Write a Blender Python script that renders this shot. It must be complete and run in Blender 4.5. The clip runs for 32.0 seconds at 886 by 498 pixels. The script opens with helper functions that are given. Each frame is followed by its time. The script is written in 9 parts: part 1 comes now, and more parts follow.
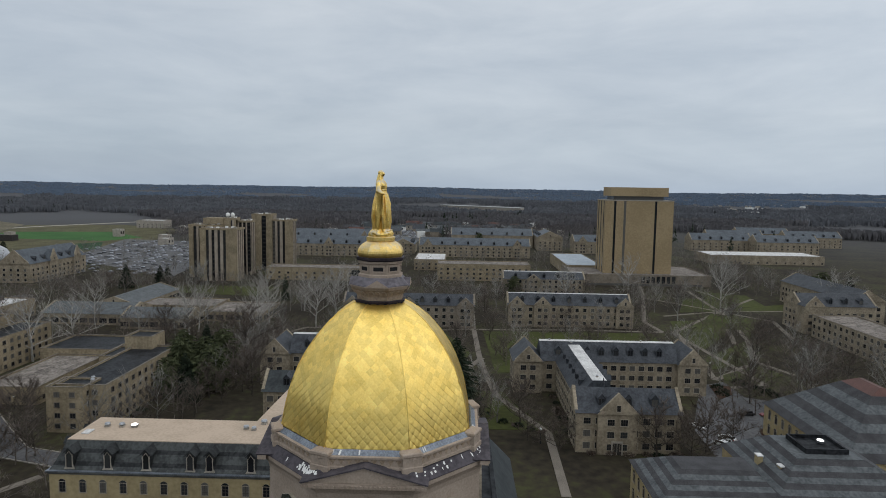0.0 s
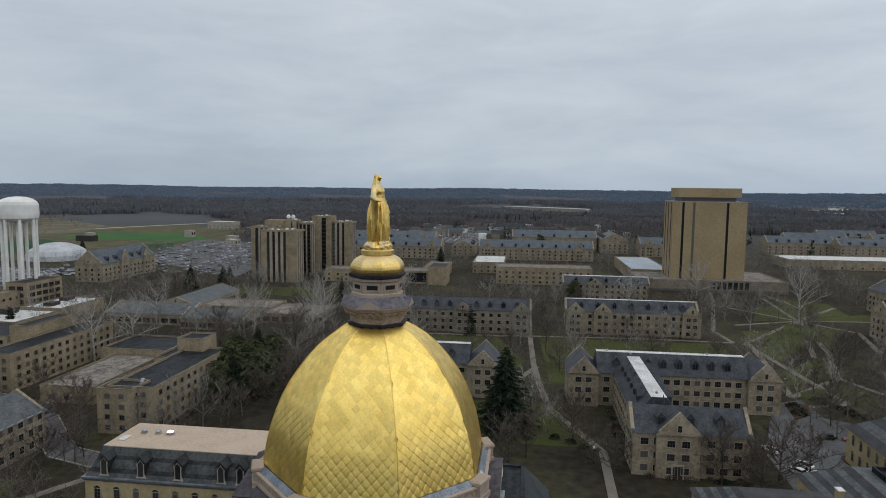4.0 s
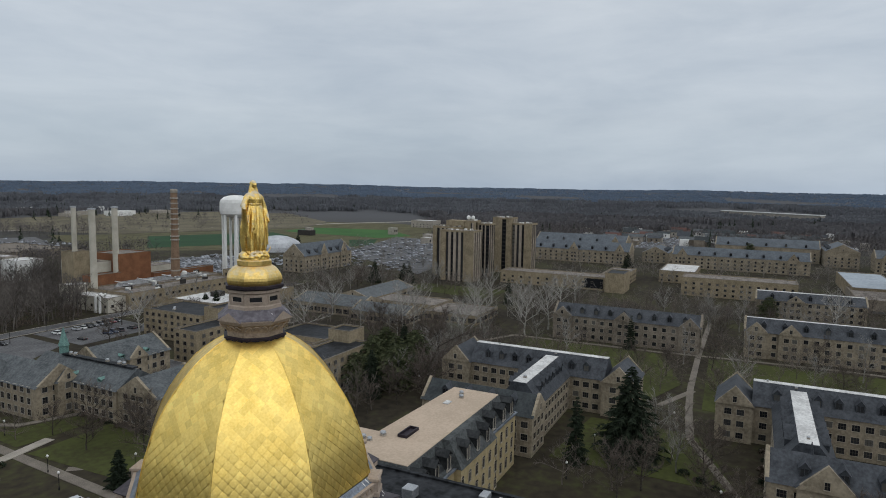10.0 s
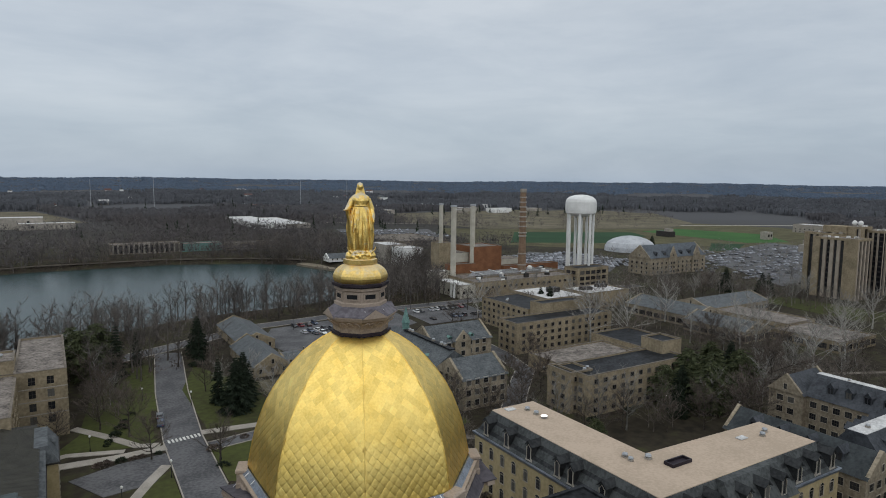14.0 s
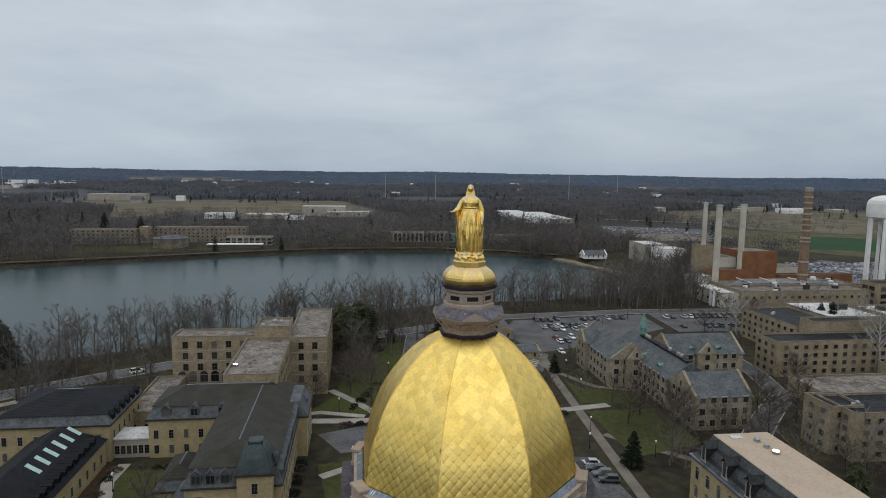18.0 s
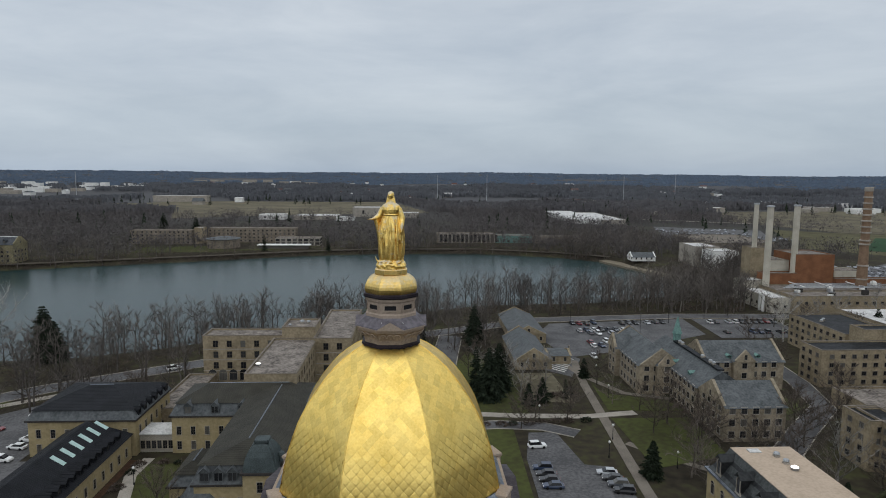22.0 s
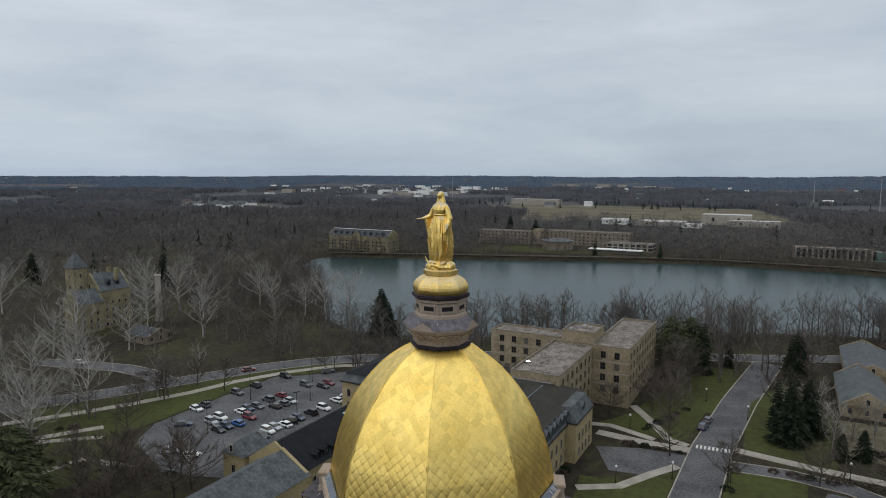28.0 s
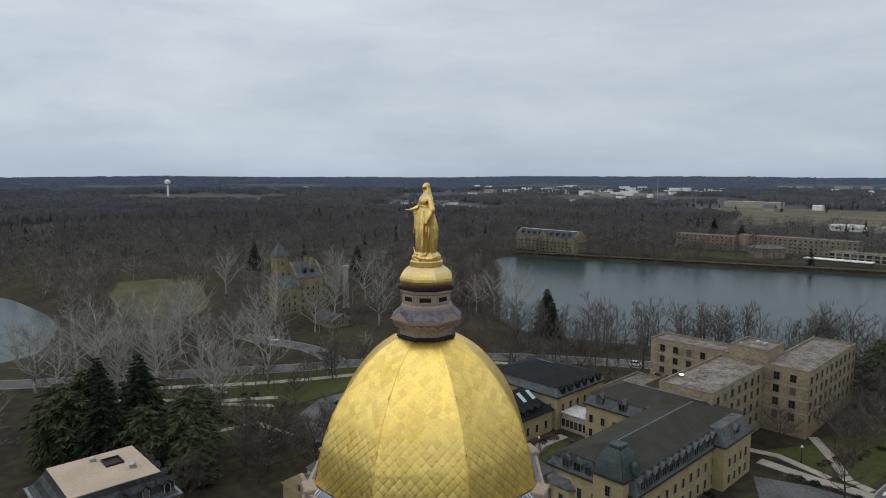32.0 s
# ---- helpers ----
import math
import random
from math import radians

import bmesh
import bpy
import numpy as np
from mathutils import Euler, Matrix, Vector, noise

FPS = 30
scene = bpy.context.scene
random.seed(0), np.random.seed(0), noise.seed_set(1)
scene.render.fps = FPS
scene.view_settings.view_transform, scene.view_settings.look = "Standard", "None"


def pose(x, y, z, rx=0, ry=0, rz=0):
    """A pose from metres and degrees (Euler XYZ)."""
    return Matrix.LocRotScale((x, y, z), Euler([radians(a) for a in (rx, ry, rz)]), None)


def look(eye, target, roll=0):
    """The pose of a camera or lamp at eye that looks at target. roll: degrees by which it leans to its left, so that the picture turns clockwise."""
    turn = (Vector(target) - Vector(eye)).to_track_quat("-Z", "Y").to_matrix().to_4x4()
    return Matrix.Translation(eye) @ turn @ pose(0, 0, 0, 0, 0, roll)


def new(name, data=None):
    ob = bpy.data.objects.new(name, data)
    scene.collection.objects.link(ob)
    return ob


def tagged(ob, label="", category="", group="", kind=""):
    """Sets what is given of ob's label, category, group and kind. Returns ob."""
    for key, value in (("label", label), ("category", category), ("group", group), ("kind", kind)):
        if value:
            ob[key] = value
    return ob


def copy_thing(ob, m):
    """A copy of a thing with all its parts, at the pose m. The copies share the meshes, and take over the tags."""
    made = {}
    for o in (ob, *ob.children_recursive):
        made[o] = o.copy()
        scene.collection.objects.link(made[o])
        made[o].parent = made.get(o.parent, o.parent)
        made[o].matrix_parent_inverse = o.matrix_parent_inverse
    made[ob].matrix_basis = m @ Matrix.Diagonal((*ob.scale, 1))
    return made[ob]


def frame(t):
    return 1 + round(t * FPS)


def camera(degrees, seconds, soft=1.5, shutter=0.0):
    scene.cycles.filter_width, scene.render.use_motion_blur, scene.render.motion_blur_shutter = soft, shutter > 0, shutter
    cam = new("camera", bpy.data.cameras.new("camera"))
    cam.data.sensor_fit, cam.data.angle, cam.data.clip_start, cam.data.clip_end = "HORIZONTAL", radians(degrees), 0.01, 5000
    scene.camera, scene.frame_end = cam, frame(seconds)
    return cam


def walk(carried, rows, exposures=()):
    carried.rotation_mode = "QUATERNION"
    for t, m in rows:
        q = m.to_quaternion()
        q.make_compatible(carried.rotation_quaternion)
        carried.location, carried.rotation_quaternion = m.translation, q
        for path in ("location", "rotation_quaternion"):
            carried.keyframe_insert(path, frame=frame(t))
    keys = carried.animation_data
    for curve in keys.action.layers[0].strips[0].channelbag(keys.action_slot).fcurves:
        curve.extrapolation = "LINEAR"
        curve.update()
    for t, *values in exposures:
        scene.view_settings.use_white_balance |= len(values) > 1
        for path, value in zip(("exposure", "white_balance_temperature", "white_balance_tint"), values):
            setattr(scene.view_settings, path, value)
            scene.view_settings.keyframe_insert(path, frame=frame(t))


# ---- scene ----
cam = camera(69.2, 32.0, 0.95)

PATH = [
    (0, (-52.752, -6.442, 64.452), (-50.762, -6.393, 64.259), 0.9),
    (0.5, (-51.509, -7.22, 64.503), (-49.519, -7.148, 64.31), 0.9),
    (1, (-50.289, -7.917, 64.545), (-48.301, -7.814, 64.353), 0.8),
    (1.5, (-48.954, -8.479, 64.613), (-46.968, -8.341, 64.42), 0.8),
    (2, (-47.618, -8.828, 64.663), (-45.632, -8.677, 64.472), 0.7),
    (2.5, (-46.795, -9.159, 64.712), (-44.814, -8.968, 64.521), 0.7),
    (4.5, (-44.318, -11.159, 64.824), (-42.35, -10.856, 64.631), 0.7),
    (5, (-43.622, -12.179, 64.829), (-41.669, -11.791, 64.635), 0.8),
    (5.5, (-43.034, -13.542, 64.872), (-41.092, -13.107, 64.679), 0.8),
    (6, (-42.162, -15.145, 64.937), (-40.223, -14.697, 64.744), 0.8),
    (6.5, (-41.391, -16.904, 65.018), (-39.468, -16.392, 64.824), 0.8),
    (7, (-40.33, -18.868, 65.074), (-38.42, -18.306, 64.881), 0.9),
    (7.5, (-39.348, -20.986, 65.298), (-37.441, -20.413, 65.103), 0.9),
    (8, (-38.551, -22.941, 65.386), (-36.648, -22.356, 65.191), 0.9),
    (8.5, (-37.502, -24.995, 65.284), (-35.607, -24.386, 65.09), 0.9),
    (9, (-36.28, -26.927, 65.361), (-34.423, -26.209, 65.165), 1.0),
    (9.5, (-35.345, -29.052, 65.334), (-33.517, -28.264, 65.139), 1.0),
    (10, (-33.971, -30.947, 65.623), (-32.18, -30.079, 65.425), 1.0),
    (10.5, (-32.45, -32.928, 65.843), (-30.72, -31.943, 65.642), 1.0),
    (11, (-31.175, -34.859, 66.057), (-29.517, -33.759, 65.855), 1.1),
    (11.5, (-29.626, -36.517, 66.103), (-28.052, -35.3, 65.898), 1.1),
    (12, (-27.646, -37.846, 66.039), (-26.166, -36.516, 65.833), 1.0),
    (12.5, (-25.657, -38.915, 65.894), (-24.251, -37.508, 65.687), 1.0),
    (13, (-23.686, -40.332, 65.937), (-22.37, -38.841, 65.728), 0.9),
    (13.5, (-21.45, -41.416, 65.97), (-20.256, -39.826, 65.758), 0.7),
    (14, (-19.047, -42.182, 66.017), (-18.003, -40.49, 65.801), 0.6),
    (14.5, (-16.642, -42.483, 66.064), (-15.734, -40.714, 65.845), 0.6),
    (16.5, (-9.78, -44.88, 66.571), (-9.209, -42.977, 66.339), 1.0),
    (17, (-9.309, -45.199, 66.582), (-8.89, -43.258, 66.345), 0.9),
    (17.5, (-8.681, -45.221, 66.617), (-8.369, -43.26, 66.378), 0.9),
    (18, (-8.043, -45.235, 66.652), (-7.777, -43.268, 66.411), 0.8),
    (18.5, (-7.303, -45.072, 66.663), (-7.092, -43.098, 66.42), 0.8),
    (19, (-6.43, -45.066, 66.656), (-6.262, -43.088, 66.413), 0.7),
    (19.5, (-5.214, -45.033, 66.812), (-5.063, -43.054, 66.568), 0.7),
    (20, (-3.994, -44.997, 66.931), (-3.847, -43.018, 66.687), 0.7),
    (20.5, (-2.777, -45.057, 66.973), (-2.631, -43.077, 66.73), 0.6),
    (21, (-1.328, -45.114, 67.063), (-1.198, -43.133, 66.82), 0.6),
    (21.5, (0.082, -45.142, 67.085), (0.187, -43.16, 66.843), 0.5),
    (22, (1.556, -45.168, 67.156), (1.649, -43.185, 66.915), 0.4),
    (22.5, (3.112, -45.181, 67.196), (3.162, -43.197, 66.957), 0.3),
    (23, (4.723, -45.07, 67.286), (4.679, -43.084, 67.047), 0.3),
    (23.5, (6.431, -45.053, 67.271), (6.29, -43.072, 67.033), 0.1),
    (24, (8.105, -44.89, 67.218), (7.881, -42.917, 66.983), 0.1),
    (24.5, (9.818, -44.68, 67.24), (9.505, -42.719, 67.005), 0.0),
    (25, (11.6, -44.476, 67.201), (11.19, -42.532, 66.968), 0.0),
    (25.5, (13.243, -43.919, 67.225), (12.735, -41.998, 66.995), 0.0),
    (27.5, (20.081, -39.962, 66.793), (19.226, -38.169, 66.564), -0.0),
    (28, (21.408, -39.081, 66.88), (20.46, -37.335, 66.649), 0.1),
    (28.5, (23.388, -37.793, 66.782), (22.348, -36.1, 66.553), -0.0),
    (29, (24.917, -36.811, 66.59), (23.81, -35.161, 66.361), -0.0),
    (29.5, (26.575, -35.848, 66.396), (25.402, -34.244, 66.168), -0.0),
    (30, (28.085, -34.428, 66.315), (26.848, -32.872, 66.087), -0.0),
    (30.5, (29.594, -33.172, 66.271), (28.296, -31.668, 66.044), -0.0),
    (31, (31.12, -32.082, 66.24), (29.774, -30.621, 66.013), -0.1),
    (31.5, (32.303, -30.967, 66.264), (30.903, -29.557, 66.036), -0.1),
    (32, (33.303, -29.878, 66.249), (31.859, -28.513, 66.02), -0.0),
]
walk(cam, [(t, look(e, g, r)) for t, e, g, r in PATH])

# ---- light ----
world = bpy.data.worlds.new("overcast_sky")
scene.world = world
world.use_nodes = True
wn, wl = world.node_tree.nodes, world.node_tree.links
wn.clear()
w_out = wn.new("ShaderNodeOutputWorld")
w_bg = wn.new("ShaderNodeBackground")
w_tc = wn.new("ShaderNodeTexCoord")
w_map = wn.new("ShaderNodeMapping")
w_map.inputs["Scale"].default_value = (1.0, 1.0, 4.2)
w_n1 = wn.new("ShaderNodeTexNoise")
w_n1.inputs["Scale"].default_value = 3.1
w_n1.inputs["Detail"].default_value = 6.0
w_n1.inputs["Roughness"].default_value = 0.58
w_n1.inputs["Distortion"].default_value = 0.25
w_ramp = wn.new("ShaderNodeValToRGB")
w_ramp.color_ramp.elements[0].position = 0.33
w_ramp.color_ramp.elements[0].color = (0.468, 0.518, 0.578, 1)
w_ramp.color_ramp.elements[1].position = 0.68
w_ramp.color_ramp.elements[1].color = (0.605, 0.645, 0.688, 1)
w_sep = wn.new("ShaderNodeSeparateXYZ")
w_grad = wn.new("ShaderNodeValToRGB")
cr = w_grad.color_ramp
cr.elements[0].position, cr.elements[0].color = 0.0, (0.72, 0.80, 0.90, 1)
cr.elements[1].position, cr.elements[1].color = 1.0, (1.75, 1.72, 1.66, 1)
e_ = cr.elements.new(0.10)
e_.color = (0.92, 0.945, 0.975, 1)
e_ = cr.elements.new(0.36)
e_.color = (1.10, 1.10, 1.09, 1)
w_mul = wn.new("ShaderNodeMixRGB")
w_mul.blend_type = "MULTIPLY"
w_mul.inputs[0].default_value = 1.0
w_sky = wn.new("ShaderNodeTexSky")
w_sky.sky_type = "NISHITA"
w_sky.sun_disc = False
w_sky.sun_elevation, w_sky.sun_rotation = radians(42), radians(200)
w_add = wn.new("ShaderNodeMixRGB")
w_add.blend_type = "ADD"
w_add.inputs[0].default_value = 0.012
wl.new(w_tc.outputs["Generated"], w_map.inputs["Vector"])
wl.new(w_map.outputs["Vector"], w_n1.inputs["Vector"])
wl.new(w_n1.outputs["Fac"], w_ramp.inputs["Fac"])
wl.new(w_tc.outputs["Generated"], w_sep.inputs["Vector"])
wl.new(w_sep.outputs["Z"], w_grad.inputs["Fac"])
wl.new(w_ramp.outputs["Color"], w_mul.inputs[1])
wl.new(w_grad.outputs["Color"], w_mul.inputs[2])
w_dx, w_dy = wn.new("ShaderNodeMath"), wn.new("ShaderNodeMath")
w_dx.operation = w_dy.operation = "MULTIPLY_ADD"
w_dx.inputs[1].default_value, w_dx.inputs[2].default_value = -0.07, 1.0
w_dy.inputs[1].default_value = -0.09
w_side = wn.new("ShaderNodeMixRGB")
w_side.blend_type = "MULTIPLY"
w_side.inputs[0].default_value = 1.0
wl.new(w_sep.outputs["X"], w_dx.inputs[0])
wl.new(w_sep.outputs["Y"], w_dy.inputs[0])
wl.new(w_dx.outputs[0], w_dy.inputs[2])
wl.new(w_mul.outputs["Color"], w_side.inputs[1])
wl.new(w_dy.outputs[0], w_side.inputs[2])
wl.new(w_side.outputs["Color"], w_add.inputs[1])
wl.new(w_sky.outputs["Color"], w_add.inputs[2])
wl.new(w_add.outputs["Color"], w_bg.inputs["Color"])
w_bg.inputs["Strength"].default_value = 1.0
wl.new(w_bg.outputs["Background"], w_out.inputs["Surface"])

sun = new("sun", bpy.data.lights.new("sun", "SUN"))
sun.data.energy, sun.data.angle, sun.data.color = 0.5, radians(100), (1.0, 0.98, 0.95)
sun.matrix_world = look((-20, -60, 80), (0, 0, 0))

# ---- materials ----
def mat(name, base, base2=None, rough=0.8, metal=0.0, scale=0.6, fine=6.0, bump=0.15, spec=0.12, contrast=0.5):
    """A surface with colour varied at two scales and a fine relief, in metres of the world."""
    m = bpy.data.materials.new(name)
    m.use_nodes = True
    nt = m.node_tree
    b = nt.nodes["Principled BSDF"]
    b.inputs["Roughness"].default_value, b.inputs["Metallic"].default_value = rough, metal
    b.inputs["Specular IOR Level"].default_value = spec
    base2 = base2 or tuple(c * 0.72 for c in base)
    g = nt.nodes.new("ShaderNodeNewGeometry")
    n1, n2 = nt.nodes.new("ShaderNodeTexNoise"), nt.nodes.new("ShaderNodeTexNoise")
    n1.inputs["Scale"].default_value, n2.inputs["Scale"].default_value = scale, fine
    n1.inputs["Detail"].default_value, n2.inputs["Detail"].default_value = 4.0, 3.0
    add = nt.nodes.new("ShaderNodeMath")
    add.operation = "MULTIPLY_ADD"
    add.inputs[1].default_value = 0.5
    half = nt.nodes.new("ShaderNodeMath")
    half.operation = "MULTIPLY"
    half.inputs[1].default_value = 0.5
    ramp = nt.nodes.new("ShaderNodeValToRGB")
    ramp.color_ramp.elements[0].position, ramp.color_ramp.elements[1].position = 0.5 - contrast * 0.17, 0.5 + contrast * 0.17
    ramp.color_ramp.elements[0].color, ramp.color_ramp.elements[1].color = (*base2, 1), (*base, 1)
    bp = nt.nodes.new("ShaderNodeBump")
    bp.inputs["Strength"].default_value, bp.inputs["Distance"].default_value = bump, 0.05
    L = nt.links.new
    L(g.outputs["Position"], n1.inputs["Vector"])
    L(g.outputs["Position"], n2.inputs["Vector"])
    L(n2.outputs["Fac"], half.inputs[0])
    L(n1.outputs["Fac"], add.inputs[0])
    L(half.outputs[0], add.inputs[2])
    L(add.outputs[0], ramp.inputs["Fac"])
    L(ramp.outputs["Color"], b.inputs["Base Color"])
    L(n2.outputs["Fac"], bp.inputs["Height"])
    L(bp.outputs["Normal"], b.inputs["Normal"])
    return m


def varied(m, amount=0.25):
    """Adds a brightness of its own to each object of the material."""
    nt = m.node_tree
    b = nt.nodes["Principled BSDF"]
    src = b.inputs["Base Color"].links[0].from_socket
    oi = nt.nodes.new("ShaderNodeObjectInfo")
    mr = nt.nodes.new("ShaderNodeMapRange")
    mr.inputs["To Min"].default_value, mr.inputs["To Max"].default_value = 1 - amount, 1 + amount
    hsv = nt.nodes.new("ShaderNodeHueSaturation")
    nt.links.new(oi.outputs["Random"], mr.inputs["Value"])
    nt.links.new(mr.outputs["Result"], hsv.inputs["Value"])
    nt.links.new(src, hsv.inputs["Color"])
    nt.links.new(hsv.outputs["Color"], b.inputs["Base Color"])
    return m


def island(m, amount=0.3):
    """Adds a brightness of its own to each loose piece of a mesh of the material."""
    nt = m.node_tree
    b = nt.nodes["Principled BSDF"]
    src = b.inputs["Base Color"].links[0].from_socket
    oi = nt.nodes.new("ShaderNodeNewGeometry")
    mr = nt.nodes.new("ShaderNodeMapRange")
    mr.inputs["To Min"].default_value, mr.inputs["To Max"].default_value = 1 - amount, 1 + amount
    hsv = nt.nodes.new("ShaderNodeHueSaturation")
    nt.links.new(oi.outputs["Random Per Island"], mr.inputs["Value"])
    nt.links.new(mr.outputs["Result"], hsv.inputs["Value"])
    nt.links.new(src, hsv.inputs["Color"])
    nt.links.new(hsv.outputs["Color"], b.inputs["Base Color"])
    return m


GOLD = island(mat("gold_leaf", (0.97, 0.715, 0.225), (0.82, 0.565, 0.14), 0.37, 1.0, 0.5, 7, 0.14, contrast=0.75), 0.11)
GOLD_P = varied(mat("gold_leaf_plate", (0.97, 0.715, 0.225), (0.82, 0.565, 0.14), 0.37, 1.0, 0.5, 7, 0.14, contrast=0.75), 0.11)
GOLD_S = mat("gold_leaf_statue", (0.98, 0.72, 0.24), (0.70, 0.44, 0.10), 0.38, 1.0, 1.6, 9, 0.3, contrast=0.8)
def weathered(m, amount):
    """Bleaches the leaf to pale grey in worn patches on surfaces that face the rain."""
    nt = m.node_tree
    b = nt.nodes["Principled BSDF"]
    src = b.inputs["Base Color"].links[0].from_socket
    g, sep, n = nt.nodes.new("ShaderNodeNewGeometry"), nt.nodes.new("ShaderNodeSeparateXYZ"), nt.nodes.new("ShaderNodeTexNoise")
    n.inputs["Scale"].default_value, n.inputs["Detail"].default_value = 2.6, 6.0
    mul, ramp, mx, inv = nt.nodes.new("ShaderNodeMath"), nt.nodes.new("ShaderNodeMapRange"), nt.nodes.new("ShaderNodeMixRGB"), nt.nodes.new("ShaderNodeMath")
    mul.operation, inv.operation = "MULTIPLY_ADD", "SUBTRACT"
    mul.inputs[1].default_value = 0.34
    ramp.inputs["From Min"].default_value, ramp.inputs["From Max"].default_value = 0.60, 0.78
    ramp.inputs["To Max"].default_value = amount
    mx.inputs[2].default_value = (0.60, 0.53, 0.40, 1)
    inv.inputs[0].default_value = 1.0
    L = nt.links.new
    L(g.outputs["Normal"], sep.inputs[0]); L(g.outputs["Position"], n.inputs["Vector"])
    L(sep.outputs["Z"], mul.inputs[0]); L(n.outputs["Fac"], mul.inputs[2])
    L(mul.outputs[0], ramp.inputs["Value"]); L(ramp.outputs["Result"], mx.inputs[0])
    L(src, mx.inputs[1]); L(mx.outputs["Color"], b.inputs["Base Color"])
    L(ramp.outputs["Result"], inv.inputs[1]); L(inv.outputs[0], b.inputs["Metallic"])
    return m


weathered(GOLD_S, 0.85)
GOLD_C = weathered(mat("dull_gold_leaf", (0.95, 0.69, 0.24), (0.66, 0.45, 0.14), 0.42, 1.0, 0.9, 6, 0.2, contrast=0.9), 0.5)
SKIRT_D = mat("dark_purple_slate", (0.088, 0.078, 0.086), (0.05, 0.044, 0.05), 0.6, scale=0.5, fine=3)
STONE = mat("buff_stone", (0.40, 0.325, 0.262), (0.26, 0.205, 0.16), 0.85, scale=0.5, contrast=1.0)
FRIEZE = mat("brown_painted_frieze", (0.36, 0.275, 0.195), (0.24, 0.18, 0.125), 0.75, scale=1.0)
LEAD = mat("lead_flashing", (0.24, 0.265, 0.30), (0.13, 0.145, 0.17), 0.45, 0.6, 0.7)
SKIRT = mat("weathered_purple_slate", (0.165, 0.150, 0.165), (0.095, 0.085, 0.095), 0.55, scale=0.5, fine=3)
DARKCOR = mat("dark_painted_cornice", (0.035, 0.028, 0.035), (0.02, 0.016, 0.02), 0.5)
SLATE = mat("grey_slate", (0.072, 0.077, 0.086), (0.030, 0.033, 0.038), 0.55, scale=0.35, fine=1.6, bump=0.3, contrast=0.8)
SLATE_G = mat("green_grey_slate", (0.055, 0.062, 0.064), (0.026, 0.03, 0.032), 0.55, scale=0.35, fine=1.6, bump=0.3, contrast=0.8)
SLATE_P = mat("purple_slate", (0.060, 0.059, 0.062), (0.034, 0.033, 0.035), 0.6, scale=0.4)
SLATE_L = mat("pale_slate_band", (0.118, 0.126, 0.130), (0.05, 0.055, 0.058), 0.55, scale=0.4, contrast=0.9, fine=1.6)
MANS = mat("green_black_slate", (0.078, 0.083, 0.082), (0.040, 0.043, 0.043), 0.6, scale=0.4, fine=1.8)
MANS_D = mat("dark_slate_band", (0.040, 0.042, 0.043), (0.018, 0.019, 0.020), 0.6, scale=0.4, fine=1.8)
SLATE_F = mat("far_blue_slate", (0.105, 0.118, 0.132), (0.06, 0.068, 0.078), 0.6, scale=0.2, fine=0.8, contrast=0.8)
METAL_D = mat("dark_metal_roof", (0.018, 0.019, 0.023), (0.010, 0.011, 0.013), 0.65, 0.0, 0.3)
METAL_B = mat("brown_metal_roof", (0.050, 0.047, 0.037), (0.032, 0.030, 0.024), 0.65, 0.0, 0.3)
def seamed(m, axis, spacing):
    """Adds the raised standing seams of sheet metal, across one axis of the ground."""
    nt = m.node_tree
    b = nt.nodes["Principled BSDF"]
    g, w = nt.nodes.new("ShaderNodeNewGeometry"), nt.nodes.new("ShaderNodeTexWave")
    w.bands_direction, w.inputs["Scale"].default_value = axis, 0.314 / spacing
    r, bp = nt.nodes.new("ShaderNodeValToRGB"), nt.nodes.new("ShaderNodeBump")
    r.color_ramp.elements[0].position, r.color_ramp.elements[1].position = 0.80, 0.97
    bp.inputs["Strength"].default_value, bp.inputs["Distance"].default_value = 1.0, 0.09
    nt.links.new(g.outputs["Position"], w.inputs["Vector"])
    nt.links.new(w.outputs["Color"], r.inputs["Fac"])
    nt.links.new(r.outputs["Color"], bp.inputs["Height"])
    nt.links.new(bp.outputs["Normal"], b.inputs["Normal"])
    return m


METAL_BX = seamed(mat("brown_metal_roof_across", (0.050, 0.047, 0.037), (0.032, 0.030, 0.024), 0.55, 0.0, 0.3), "X", 0.55)
seamed(METAL_B, "Y", 0.55)
seamed(METAL_D, "Y", 0.55)
METAL_R = mat("red_brown_metal_roof", (0.12, 0.06, 0.05), (0.08, 0.042, 0.035), 0.5, 0.1, 0.3)
BRICK = mat("buff_brick", (0.345, 0.29, 0.212), (0.16, 0.132, 0.095), 0.9, scale=0.25, fine=1.4, bump=0.25, contrast=0.85)
BRICK_T = mat("tan_brick", (0.33, 0.268, 0.18), (0.18, 0.145, 0.095), 0.9, scale=0.25, fine=1.4, bump=0.25, contrast=0.8)
BRICK_Y = mat("yellow_brick", (0.39, 0.315, 0.18), (0.27, 0.216, 0.12), 0.9, scale=0.25, fine=1.4, bump=0.25, contrast=0.8)
BRICK_G = mat("grey_buff_brick", (0.27, 0.228, 0.18), (0.12, 0.10, 0.078), 0.9, scale=0.25, fine=1.4, bump=0.25, contrast=0.85)
BRICK_O = mat("orange_brick", (0.24, 0.112, 0.058), (0.16, 0.072, 0.038), 0.9, scale=0.25, fine=3)
LIBSTONE = mat("library_ochre_stone", (0.345, 0.262, 0.155), (0.27, 0.204, 0.118), 0.85, scale=0.05, fine=1.2)
